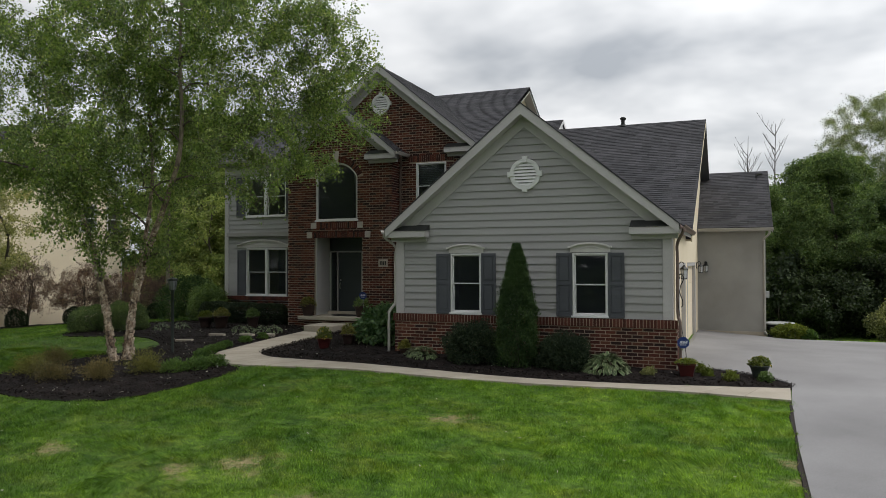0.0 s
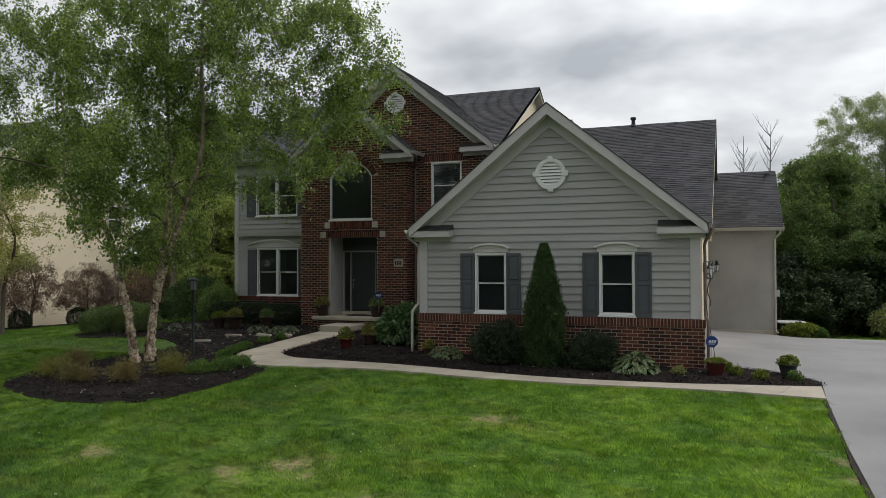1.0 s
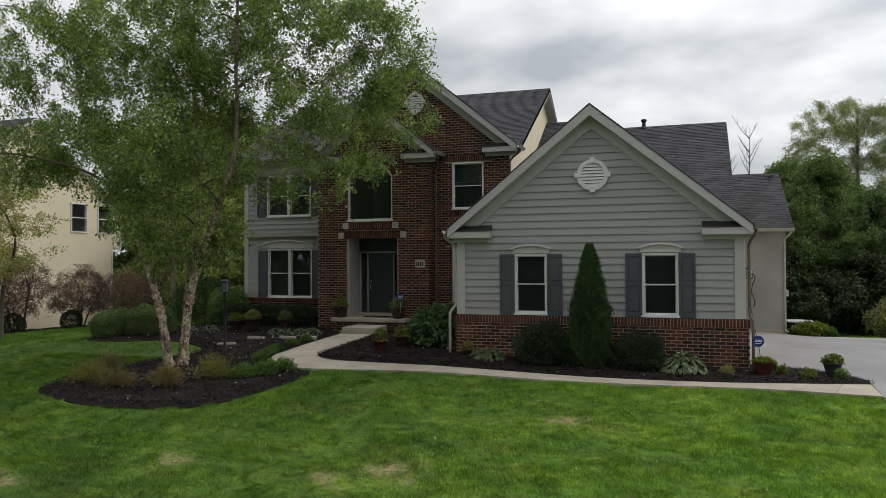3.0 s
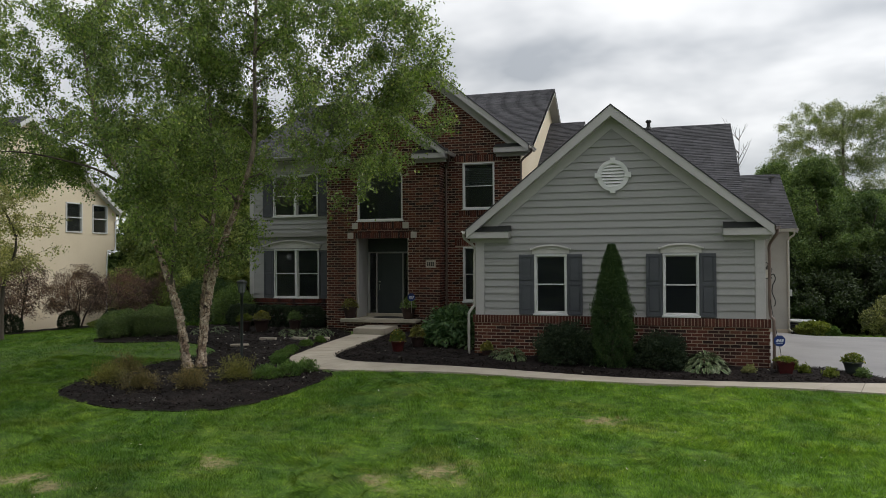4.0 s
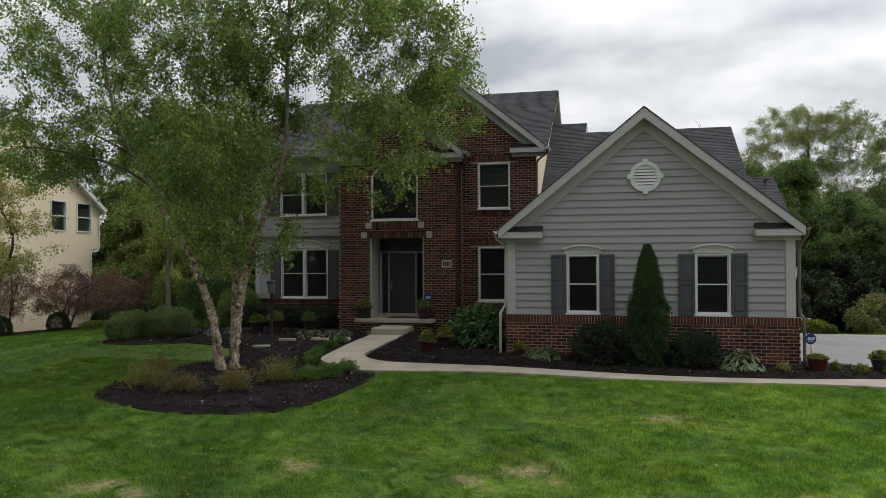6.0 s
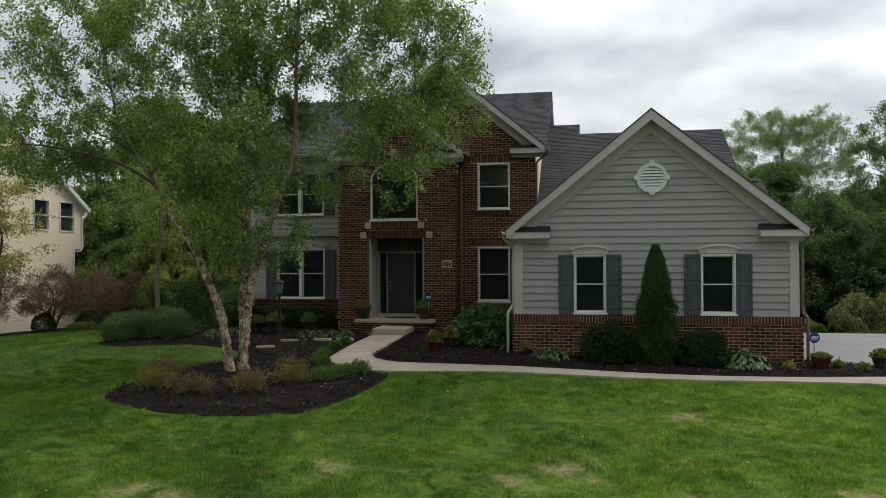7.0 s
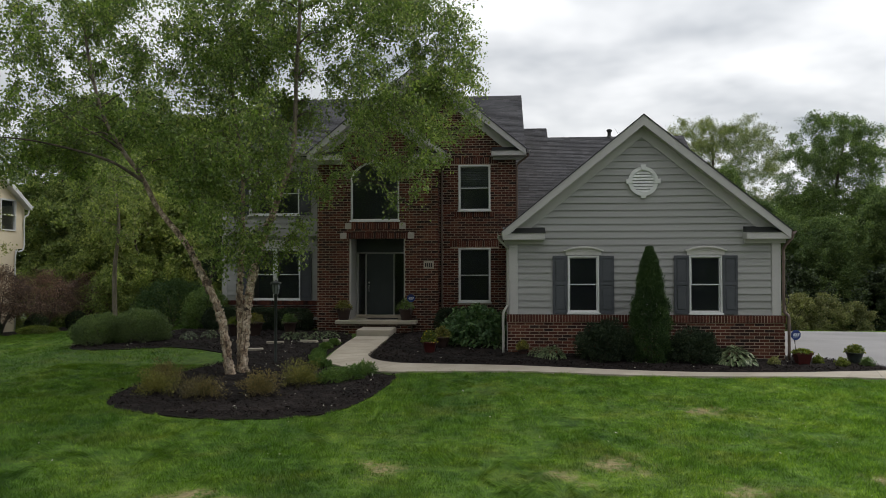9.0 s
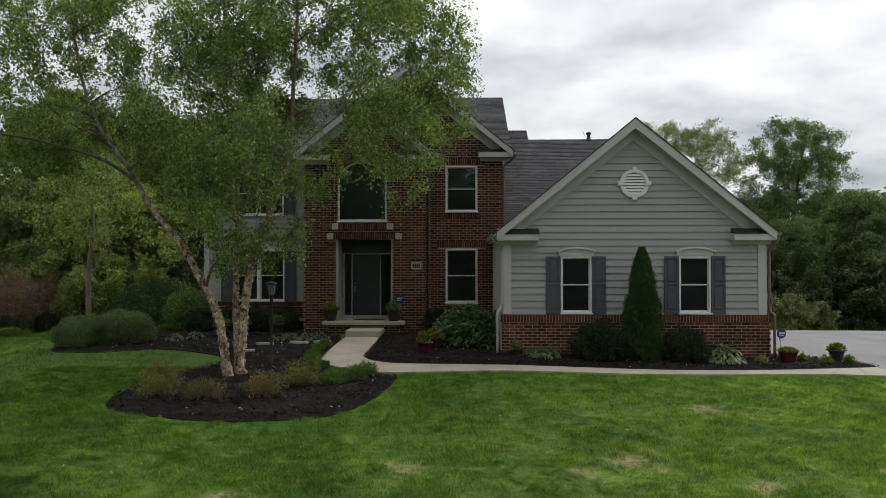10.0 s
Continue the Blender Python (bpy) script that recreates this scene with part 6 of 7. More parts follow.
under = wild_tree("undergrowth_bush", (17.0, 24.0, gz(17, 24)), 3.6, 2.6, UNDER_SHADE_LEAF, 17, "dense undergrowth bush at the wood's edge, its leaves darkened for shade", 90, 120, 0.16, 0.0, 0.1, 0.05, "bush")
pale_bush = wild_tree("roadside_bush", (15.5, 20.3, gz(15.5, 20.3)), 2.0, 1.5, STRAW_LEAF, 19, "loose olive-green bush beyond the driveway", 70, 120, 0.10, 0.0, 0.1, 0.03, "bush")
g_w = np.random.default_rng(31)
for x, y, src, s in ((16.6, 28.5, woods_b, 0.95), (10.5, 32.0, woods_a, 0.88), (25.0, 28.0, woods_a, 0.88), (30.5, 32.5, woods_c, 1.0), (33.0, 33.0, woods_a, 1.1), (13.5, 41.0, woods_a, 1.18), (20.0, 37.0, woods_c, 0.93), (17.0, 46.0, woods_a, 1.25), (21.0, 43.0, woods_b, 1.15), (26.5, 42.0, plain_tree, 0.85), (32.0, 40.0, woods_c, 1.1), (14.5, 31.0, woods_c, 0.98), (17.8, 31.5, woods_c, 0.88), (21.0, 31.0, woods_b, 0.85), (23.5, 33.5, woods_a, 0.76), (19.0, 30.5, woods_a, 0.72), (19.5, 25.5, woods_b, 0.78), (30.0, 25.5, woods_b, 1.1), (11.0, 44.0, plain_tree, 0.9), (20.0, 52.0, plain_tree, 1.2), (27.0, 52.0, plain_tree, 1.1), (33.0, 48.0, plain_tree, 1.2), (38.0, 37.0, plain_tree, 1.2), (36.0, 30.0, plain_tree, 1.2), (6.5, 37.0, plain_tree, 0.7), (31.0, 57.0, plain_tree, 1.3), (15.0, 55.0, plain_tree, 1.2), (40.0, 46.0, plain_tree, 1.4), (44.0, 35.0, plain_tree, 1.3)):
    shift_copy(src, x, y, gz(x, y), g_w.uniform(0, 6.28), s)
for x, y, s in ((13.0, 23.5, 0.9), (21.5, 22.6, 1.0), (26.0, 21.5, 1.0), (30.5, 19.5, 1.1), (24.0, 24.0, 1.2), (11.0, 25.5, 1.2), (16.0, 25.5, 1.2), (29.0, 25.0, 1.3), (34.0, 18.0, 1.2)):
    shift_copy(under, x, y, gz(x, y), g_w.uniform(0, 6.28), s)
shift_copy(pale_bush, 17.3, 20.8, gz(17.3, 20.8), 1.9, 1.0)
shift_copy(pale_bush, 18.9, 21.2, gz(18.9, 21.2), 4.1, 0.8)

# bare tree tops over the extension's roof
for x, y, h, sd in ((9.75, 51.0, 15.4, 2), (11.95, 51.0, 16.4, 4)):
    g = np.random.default_rng(sd)
    ob = thing("bare_tree", (x, y, gz(x, y)), "thin bare grey tree without leaves", "tree", "bare trees")
    ps = [tube(smooth_path([(0, 0, -0.2), (0.1, 0, h * 0.4), (0.0, 0.1, h * 0.7), (0.1, 0, h)], 4), np.linspace(0.12, 0.018, 13), 6)]
    for k in range(11):
        z = h * g.uniform(0.70, 0.95)
        th, ln = g.uniform(0, 6.28), g.uniform(0.9, 2.6)
        e = np.array([math.cos(th) * ln * 0.55, math.sin(th) * ln * 0.55, z + ln * 0.85])
        pth = smooth_path([(0.05, 0.05, z), (e[0] * 0.45, e[1] * 0.45, z + ln * 0.33), e], 3)
        ps.append(tube(pth, np.linspace(0.034, 0.008, len(pth)), 4))
        for f in (0.45, 0.7):
            p = pth[int(f * len(pth))]
            q = p + np.array([g.normal() * 0.25, g.normal() * 0.25, g.uniform(0.35, 0.8)])
            ps.append(tube(np.array([p, (p + q) / 2 + np.array([0.03, 0, 0.02]), q]), [0.016, 0.011, 0.005], 4))
    tagged(mesh_from("limb_work", *join(ps), DEAD_BARK, ob, smooth=True), kind="stuff")

# woods behind and beside the house on the neighbour's side
left_a = wild_tree("woodland_tree", (-17.5, 19.0, gz(-17.5, 19)), 11.0, 3.6, LIGHT_LEAF, 41, W_LABEL, 210, 240, 0.17, 0.05)
left_b = wild_tree("woodland_tree", (-14.0, 25.0, gz(-14, 25)), 10.0, 3.2, LIGHT_LEAF, 43, "leafy light green woodland tree behind the lawn", 200, 240, 0.17, 0.06)
wild_tree("weeping_tree", (-17.6, 15.2, gz(-17.6, 15.2)), 6.3, 2.4, WILLOW_LEAF, 47, "light green weeping tree with hanging twigs", 70, 110, 0.13, 0.25, 0.9)
wild_tree("dark_conifer", (-13.4, 13.6, gz(-13.4, 13.6)), 4.3, 1.5, YEW_LEAF, 49, "small dark blue-green conifer beside the house", 60, 110, 0.12, 0.03, -0.1)
wild_tree("woodland_tree", (-16.6, 9.6, gz(-16.6, 9.6)), 8.0, 2.8, LIGHT_LEAF, 53, "slender lawn tree with a bare pale trunk and light crown", 60, 80, 0.13, 0.5, 0.2, 0.12, bark=PALE_BARK)
for x, y, src, s in ((-22.0, 22.0, left_b, 1.0), (-26.0, 26.0, left_a, 1.0), (-19.5, 27.0, left_a, 1.15), (-11.0, 29.0, left_a, 1.0), (-6.0, 33.0, left_b, 1.0), (-32.0, 30.0, plain_tree, 1.1), (-34.0, 22.0, plain_tree, 1.1), (-24.0, 33.0, plain_tree, 1.2), (-14.0, 34.0, plain_tree, 1.1), (0.5, 36.0, plain_tree, 0.9), (-40.0, 16.0, plain_tree, 1.1), (-38.0, 9.0, plain_tree, 1.1), (-20.0, 16.5, left_a, 0.75), (-21.5, 19.5, left_b, 0.95), (-18.5, 21.5, left_a, 1.05), (-23.5, 24.5, left_a, 1.1), (-29.0, 24.0, left_b, 1.1), (-27.0, 29.0, left_a, 1.2), (-25.0, 22.5, left_a, 1.25), (-31.0, 33.0, plain_tree, 1.8), (-22.5, 30.0, left_b, 1.3)):
    shift_copy(src, x, y, gz(x, y), g_w.uniform(0, 6.28), s)
side_bush = wild_tree("side_bush", (-18.2, 14.4, gz(-18.2, 14.4)), 3.4, 2.4, LIGHT_LEAF, 18, "loose light green bush under the trees", 90, 120, 0.13, 0.0, 0.1, 0.05, "bush")
for x, y, s in ((-20.5, 18.5, 1.2), (-12.5, 17.0, 1.0), (-17.0, 17.0, 1.3), (-13.5, 21.0, 1.3), (-23.0, 19.0, 1.3), (-27.5, 21.0, 1.3)):
    shift_copy(side_bush, x, y, gz(x, y), g_w.uniform(0, 6.28), s)
wild_tree("yellowing_tree", (-18.8, 2.4, gz(-18.8, 2.4)), 6.4, 2.4, YELLOW_LEAF, 59, "young tree with thin yellowing leaves", 85, 130, 0.09, 0.4, 0.2, 0.09)

# unseen rows of trees added across the street to darken the window reflections
for k in range(15):
    x = -52 + k * 7.2 + g_w.uniform(-1, 1)
    y = -47 + g_w.uniform(-3, 3)
    shift_copy(plain_tree, x, y, gz(x, y), g_w.uniform(0, 6.28), g_w.uniform(1.3, 1.6))
for k in range(14):
    x = -50 + k * 7.6 + g_w.uniform(-1, 1)
    shift_copy(plain_tree, x, -43, gz(x, -43), g_w.uniform(0, 6.28), g_w.uniform(0.7, 0.9), 0.45)
for k in range(13):
    x = -55 + k * 8.8 + g_w.uniform(-1, 1)
    shift_copy(plain_tree, x, -55, gz(x, -55), g_w.uniform(0, 6.28), g_w.uniform(1.6, 1.9))

# two more unseen rows, closing bright gaps in those reflections
for k in range(17):
    x = -57 + k * 7 + g_w.uniform(-1, 1)
    shift_copy(plain_tree, x, -50.5, gz(x, -50), g_w.uniform(0, 6.28), 1.25, 0.8)

for k in range(16):
    x = -54 + k * 7 + g_w.uniform(-1, 1)
    shift_copy(plain_tree, x, -45, gz(x, -45), g_w.uniform(0, 6.28), 1.0, 0.6)

# purple-leaved trees and clipped balls before the neighbour's wall
purple = wild_tree("purple_leaved_tree", (-21.6, 9.2, gz(-21.6, 9.2)), 2.75, 2.15, PURPLE_LEAF, 61, "low spreading tree with dark purple-red leaves", 120, 120, 0.062, 0.3, 0.3, 0.06, stems=5)
for x, y, s in ((-21.4, 12.0, 0.95), (-22.4, 6.6, 1.1), (-20.8, 14.6, 0.9), (-23.2, 3.6, 1.1)):
    shift_copy(purple, x, y, gz(x, y), g_w.uniform(0, 6.28), s)

# ---- the neighbour's house ----
NX, NZ = -24.6, -0.95
neighbour = thing("neighbour_house", (0, 0, 0), "cream stucco neighbouring house with white windows", "house")
n_side = Face((NX, 0, 0), (0, 1, 0), (1, 0, 0))
NW = [(11.54, 12.66, 4.18, 5.76), (13.38, 14.52, 4.18, 5.76)]
n_span = lambda z: (3.0, 14.55) if z < 3.3 else ((3.0, 15.2) if z < 5.5 else (3.0 + (z - 5.5) / 0.68, 15.2 - (z - 5.5) / 0.68))
wall_block("wall", n_side, (NZ - 0.3, 9.5, n_span, (3.2999, 3.3, 5.5)), NW, 0.2, STUCCO, neighbour, "cream stucco gable wall")
wall_block("wall", Face((0, 15.2, 0), (1, 0, 0), (0, 1, 0)), (3.3, 5.5, lambda z: (NX - 10, NX - 0.201), ()), [], 0.2, STUCCO, neighbour)
wall_block("wall", Face((0, 3.0, 0), (1, 0, 0), (0, -1, 0)), (NZ - 0.3, 5.6, lambda z: (NX - 10, NX - 0.201), ()), [], 0.2, STUCCO, neighbour)
wall_block("wall", Face((0, 14.55, 0), (1, 0, 0), (0, 1, 0)), (NZ - 0.3, 3.3, lambda z: (NX - 10, NX - 0.201), ()), [], 0.2, STUCCO, neighbour)
for y0, y1, z0, z1 in NW:
    bm = bmesh.new()
    for a, b, c, d in ((y0, y1, z1 - 0.07, z1), (y0, y1, z0, z0 + 0.07), (y0, y0 + 0.07, z0 + 0.07, z1 - 0.07), (y1 - 0.07, y1, z0 + 0.07, z1 - 0.07), (y0 + 0.07, y1 - 0.07, (z0 + z1) / 2 - 0.025, (z0 + z1) / 2 + 0.025)):
        bx(bm, NX - 0.1, NX + 0.05, a, b, c, d, 0.004)
    w = part("window", bm, WHITE, neighbour, "white double-hung window")
    bm = bmesh.new()
    bx(bm, NX - 0.06, NX - 0.054, y0 + 0.06, y1 - 0.06, z0 + 0.06, z1 - 0.06)
    part("pane", bm, GLASS, w).visible_shadow = False
    box_part("room_wall", NX - 1.6, NX - 1.5, y0 - 0.3, y1 + 0.3, z0 - 0.4, z1 + 0.3, DRYWALL, neighbour, bevel=0)
roof_plane("roof", (NX + 0.35, 15.28, 5.5), (NX - 10, 15.28, 5.5), (NX - 10, 9.1, 9.76), (NX + 0.35, 9.1, 9.76), neighbour, label="dark shingle roof slope")
roof_plane("roof", (NX - 10, 2.92, 5.5), (NX + 0.35, 2.92, 5.5), (NX + 0.35, 9.1, 9.76), (NX - 10, 9.1, 9.76), neighbour, label="dark shingle roof slope")
board("rake_board", (NX + 0.36, 15.3, 5.5), (NX + 0.36, 9.1, 9.77), (NX + 0.36, 9.1, 9.53), (NX + 0.36, 15.3, 5.27), (-0.03, 0, 0), WHITE, neighbour)
board("rake_board", (NX + 0.36, 2.9, 5.5), (NX + 0.36, 9.1, 9.77), (NX + 0.36, 9.1, 9.53), (NX + 0.36, 2.9, 5.27), (-0.03, 0, 0), WHITE, neighbour)
board("soffit", (NX + 0.33, 15.28, 5.31), (NX + 0.33, 9.1, 9.57), (NX, 9.1, 9.57), (NX, 15.28, 5.31), (0, 0, 0.02), WHITE, neighbour)
gutter((NX + 0.36, 15.3, 5.5), (NX - 10, 15.3, 5.5), neighbour, WHITE)
downspout([(NX + 0.2, 15.33, 5.4), (NX + 0.12, 15.3, 5.05), (NX + 0.06, 15.1, 4.8), (NX + 0.06, 15.1, 3.4), (NX + 0.06, 14.7, 3.15), (NX + 0.06, 14.45, 2.9), (NX + 0.06, 14.45, NZ)], WHITE, neighbour)

# ---- shrubs and plants ----
g_p = np.random.default_rng(77)


def shell_points(n, rx, ry, rz, g, lump=0.12, lumps=2.2, seed=0, flat=0.0, depth=0.16):
    """Points near the surface of a lumpy rounded form that stands on the ground."""
    d = g.normal(size=(n * 2, 3))
    d /= np.linalg.norm(d, axis=1, keepdims=True)
    d = d[d[:, 2] > -0.55][:n]
    w = np.array([noise.noise(Vector(q * lumps) + Vector((seed, 0, 0))) for q in d])
    fine = np.array([noise.noise(Vector(q * lumps * 3.5) + Vector((seed, 5, 0))) for q in d])
    r = (1 + lump * w * 1.6 + lump * 0.7 * fine) * (1 - np.abs(g.normal(size=len(d))) * depth)
    p = d * r[:, None] * np.array([rx, ry, rz])
    if flat:
        p[:, 2] = np.minimum(p[:, 2], rz * flat + 0.03 * g.normal(size=len(p)))
    p[:, 2] += rz * 0.55
    return p, d


def shrub(name, place, rx, ry, h, leaf_mat, leaf, n, label, category="shrub", seed=0, lump=0.12, flat=0.0, group="", width=0.6, depth=0.16, upward=0.0, droop=0.0):
    """A dense shrub: a crown of small leaves over short branching stems."""
    g = np.random.default_rng(100 + seed)
    ob = thing(name, place, label, category, group)
    rz = h / 1.55
    p, d = shell_points(n, rx, ry, rz, g, lump, 2.2, seed, flat, depth)
    d[:, 2] += upward
    leaf_part("foliage", p, leaf, leaf_mat, ob, g=g, width=width, droop=droop, toward=d * 0.7)
    ps = []
    for k in range(9):
        e = p[g.integers(0, len(p))] * 0.85
        e[2] = max(e[2], 0.15 * h)
        pth = smooth_path([(g.normal() * 0.05, g.normal() * 0.05, -0.08), e * np.array([0.4, 0.4, 0.5]), e], 3)
        ps.append(tube(pth, np.linspace(0.018, 0.005, len(pth)), 5))
    tagged(mesh_from("stems", *join(ps), WOOD_BARK, ob, smooth=True), kind="stuff")
    return ob


def on(x, y, rise=0.04):
    return (x, y, gz(x, y) + rise)


# clipped evergreens before the brick base
shrub("evergreen_shrub", on(2.60, -0.82), 0.76, 0.64, 1.04, YEW_LEAF, 0.05, 17000, "rounded dark evergreen shrub before the brick base", seed=1, lump=0.22, depth=0.24, upward=0.4)
shrub("evergreen_shrub", on(4.82, -0.72), 0.68, 0.58, 0.84, YEW_LEAF, 0.05, 14000, "rounded dark evergreen shrub beside the arborvitae", seed=2, lump=0.22, depth=0.24, upward=0.4)

arb = thing("arborvitae", on(3.70, -0.85), "tall narrow cone-shaped green arborvitae before the siding", "shrub")
n = 60000
t = g_p.uniform(0, 1, n) ** 0.8
prof = np.interp(t, [0, 0.08, 0.22, 0.45, 0.7, 0.88, 1.0], [0.38, 0.45, 0.48, 0.42, 0.29, 0.135, 0.012])
th = g_p.uniform(0, 6.283, n)
wob = 1 + 0.17 * np.sin(th * 3 + t * 9) * np.sin(t * 23 + th) + 0.11 * np.sin(th * 7 + t * 31) + 0.07 * np.sin(th * 13 - t * 57)
rr = prof * wob * (1 - np.abs(g_p.normal(size=n)) * 0.13) + np.where(g_p.uniform(size=n) < 0.35, g_p.uniform(0, 0.085, n), 0)
pts = np.stack([np.cos(th) * rr, np.sin(th) * rr, t * 3.0], -1)
out = np.stack([np.cos(th) * 0.5, np.sin(th) * 0.5, np.full(n, 1.0)], -1)
leaf_part("sprays", pts, 0.055, CEDAR_LEAF, arb, g=g_p, width=0.3, toward=out)
tube_part("trunk", [(0, 0, -0.1), (0, 0, 1.2), (0.02, 0, 2.7)], [0.05, 0.04, 0.012], WOOD_BARK, arb)

# hedge under the left windows, and behind the portico's corner
shrub("hedge_shrub", on(-10.0, 4.9), 0.75, 0.55, 0.98, YEW_LEAF, 0.055, 8000, "clipped dark hedge shrub under the window", "hedge", 5, 0.07, 0.62, "hedge under the windows")
shrub("hedge_shrub", on(-8.75, 4.9), 0.80, 0.55, 0.98, YEW_LEAF, 0.055, 8000, "clipped dark hedge shrub under the window", "hedge", 6, 0.07, 0.62, "hedge under the windows")
shrub("hedge_shrub", on(-7.5, 4.85), 0.78, 0.55, 0.95, YEW_LEAF, 0.055, 8000, "clipped dark hedge shrub under the window", "hedge", 7, 0.07, 0.62, "hedge under the windows")
shrub("evergreen_shrub", on(-1.65, 4.1), 0.75, 0.5, 1.05, YEW_LEAF, 0.055, 8000, "dark clipped shrub under the brick wall's window", seed=8, lump=0.08, flat=0.62)
shrub("hedge_shrub", on(-10.9, 5.6), 0.9, 0.8, 1.5, SHRUB_LEAF, 0.06, 8000, "tall dark green shrub at the house corner", seed=9, lump=0.12)
shrub("feathery_shrub", on(-12.6, 6.5), 1.45, 1.2, 1.85, CEDAR_LEAF, 0.07, 11000, "tall soft green shrub beside the house corner", seed=10, lump=0.16)

# the wide pair of mounds on the lawn's edge
shrub("mounded_shrub", on(-12.4, 1.3), 0.90, 0.80, 0.90, MOUND_LEAF, 0.040, 20000, "wide mounded green shrub at the lawn's edge", seed=11, lump=0.13, depth=0.14, group="mounded shrubs")
shrub("mounded_shrub", on(-11.35, 1.62), 0.92, 0.80, 1.0, MOUND_LEAF, 0.040, 20000, "wide mounded green shrub at the lawn's edge", seed=12, lump=0.13, depth=0.14, group="mounded shrubs")

# clipped balls before the neighbour's wall
for k, (x, y) in enumerate(((-21.3, 8.3), (-20.6, 10.3), (-19.9, 12.2), (-19.4, 13.9), (-22.0, 5.8))):
    shrub("ball_shrub", on(x, y), 0.5, 0.5, 0.85, YEW_LEAF, 0.06, 3500, "small dark clipped ball-shaped shrub on the lawn", seed=20 + k, lump=0.05, group="ball shrubs")
shrub("low_shrub", on(-19.0, 8.0), 0.9, 0.5, 0.35, LIME_LEAF, 0.06, 3000, "low bright green plant along the lawn", seed=26)

# low rusty and olive plants round the birch
for k, (x, y, r, h, m, lab) in enumerate(((-7.45, -5.15, 0.5, 0.52, OLIVE_LEAF, "loose olive-green spirea in the mulch"), (-6.35, -5.45, 0.55, 0.48, RUST_LEAF, "loose rusty spirea in the mulch"), (-5.2, -5.2, 0.46, 0.55, RUST_LEAF, "loose rusty spirea in the mulch"), (-4.55, -4.35, 0.52, 0.58, OLIVE_LEAF, "loose olive-yellow spirea in the mulch"), (-7.75, -4.2, 0.5, 0.5, RUST_LEAF, "loose rusty-green spirea in the mulch"))):
    shrub("spirea", on(x, y), r * 0.92, r * 0.8, h * 0.95, m, 0.042, 4200, lab, "shrub", 30 + k, 0.5, 0, "spireas round the birch", 0.4, 0.6, 0.8)
# bright clumps along the walk
for k, (x, y, r) in enumerate(((-3.55, -3.75, 0.34), (-3.95, -4.05, 0.36), (-3.3, -3.35, 0.3), (-4.75, -2.1, 0.22), (-4.95, -1.5, 0.2), (-5.1, -0.7, 0.22), (-5.15, 0.3, 0.2), (-4.5, -2.5, 0.2), (-5.1, 1.1, 0.18), (-5.0, -1.1, 0.18))):
    shrub("green_clump", on(x, y), r, r * 0.9, 0.34 if k < 3 else 0.2, BRIGHT_LEAF, 0.055, 1700, "low bright green clump beside the walk" if k < 3 else "low green clump beside the walk", "plant", 50 + k, 0.25, 0, "clumps along the walk", 0.35, 0.4, 0.6)
# broad-leaved shrub by the downspout
shrub("broad_leaved_shrub", on(-0.85, 1.35), 1.0, 0.88, 1.14, HYDR_LEAF, 0.13, 4200, "large broad-leaved green shrub beside the downspout", seed=60, lump=0.22, width=0.62, depth=0.3, droop=0.5)
# small leafy plants at the bed's end
for k, (x, y, r, m) in enumerate(((6.8, -0.85, 0.16, STRAW_LEAF), (8.05, -0.45, 0.14, LIME_LEAF), (8.55, -0.7, 0.17, LIME_LEAF), (9.25, -0.5, 0.17, SHRUB_LEAF), (7.9, -0.05, 0.12, LIME_LEAF))):
    shrub("small_plant", on(x, y), r, r, 0.24, m, 0.06, 700, "small leafy green plant in the mulch", "plant", 70 + k, 0.3, 0, "small plants at the bed's end", 0.4, 0.5, 0.5)
shrub("green_shrub", on(10.55, 11.65), 0.66, 0.5, 0.55, LIME_LEAF, 0.07, 5000, "bright green low shrub at the driveway's edge", seed=80, lump=0.2)
shrub("green_shrub", on(11.1, 11.6), 0.34, 0.3, 0.36, BRIGHT_LEAF, 0.07, 3000, "green low shrub at the driveway's edge", seed=81, lump=0.2)


# hostas: rosettes of arching, pale-edged leaves
def hosta_leaf_mesh(name, length, width, edge_mat):
    bm = bmesh.new()
    prof = [(0.0, 0.02), (0.2, 0.10), (0.38, 0.6), (0.58, 1.0), (0.78, 0.82), (0.93, 0.35), (1.0, 0.03)]
    rows = []
    for s, w in prof:
        x = length * s
        z = length * (0.75 * s - 0.95 * s * s)
        row = []
        for k in (-1, -0.78, 0, 0.78, 1):
            row.append(bm.verts.new((x, k * width * 0.5 * w, z + abs(k) * 0.16 * width * w)))
        rows.append(row)
    for a, b in zip(rows[:-1], rows[1:]):
        for k in range(4):
            f = bm.faces.new((a[k], b[k], b[k + 1], a[k + 1]))
            f.material_index = 1 if k in (0, 3) else 0
            f.smooth = True
    me = bpy.data.meshes.new(name)
    bm.to_mesh(me)
    bm.free()
    me.materials.append(HOSTA_MID)
    me.materials.append(edge_mat)
    return me


HL = hosta_leaf_mesh("hosta_leaf", 0.36, 0.105, HOSTA_EDGE)
HG = hosta_leaf_mesh("hosta_leaf_plain", 0.36, 0.15, HOSTA_BASE)


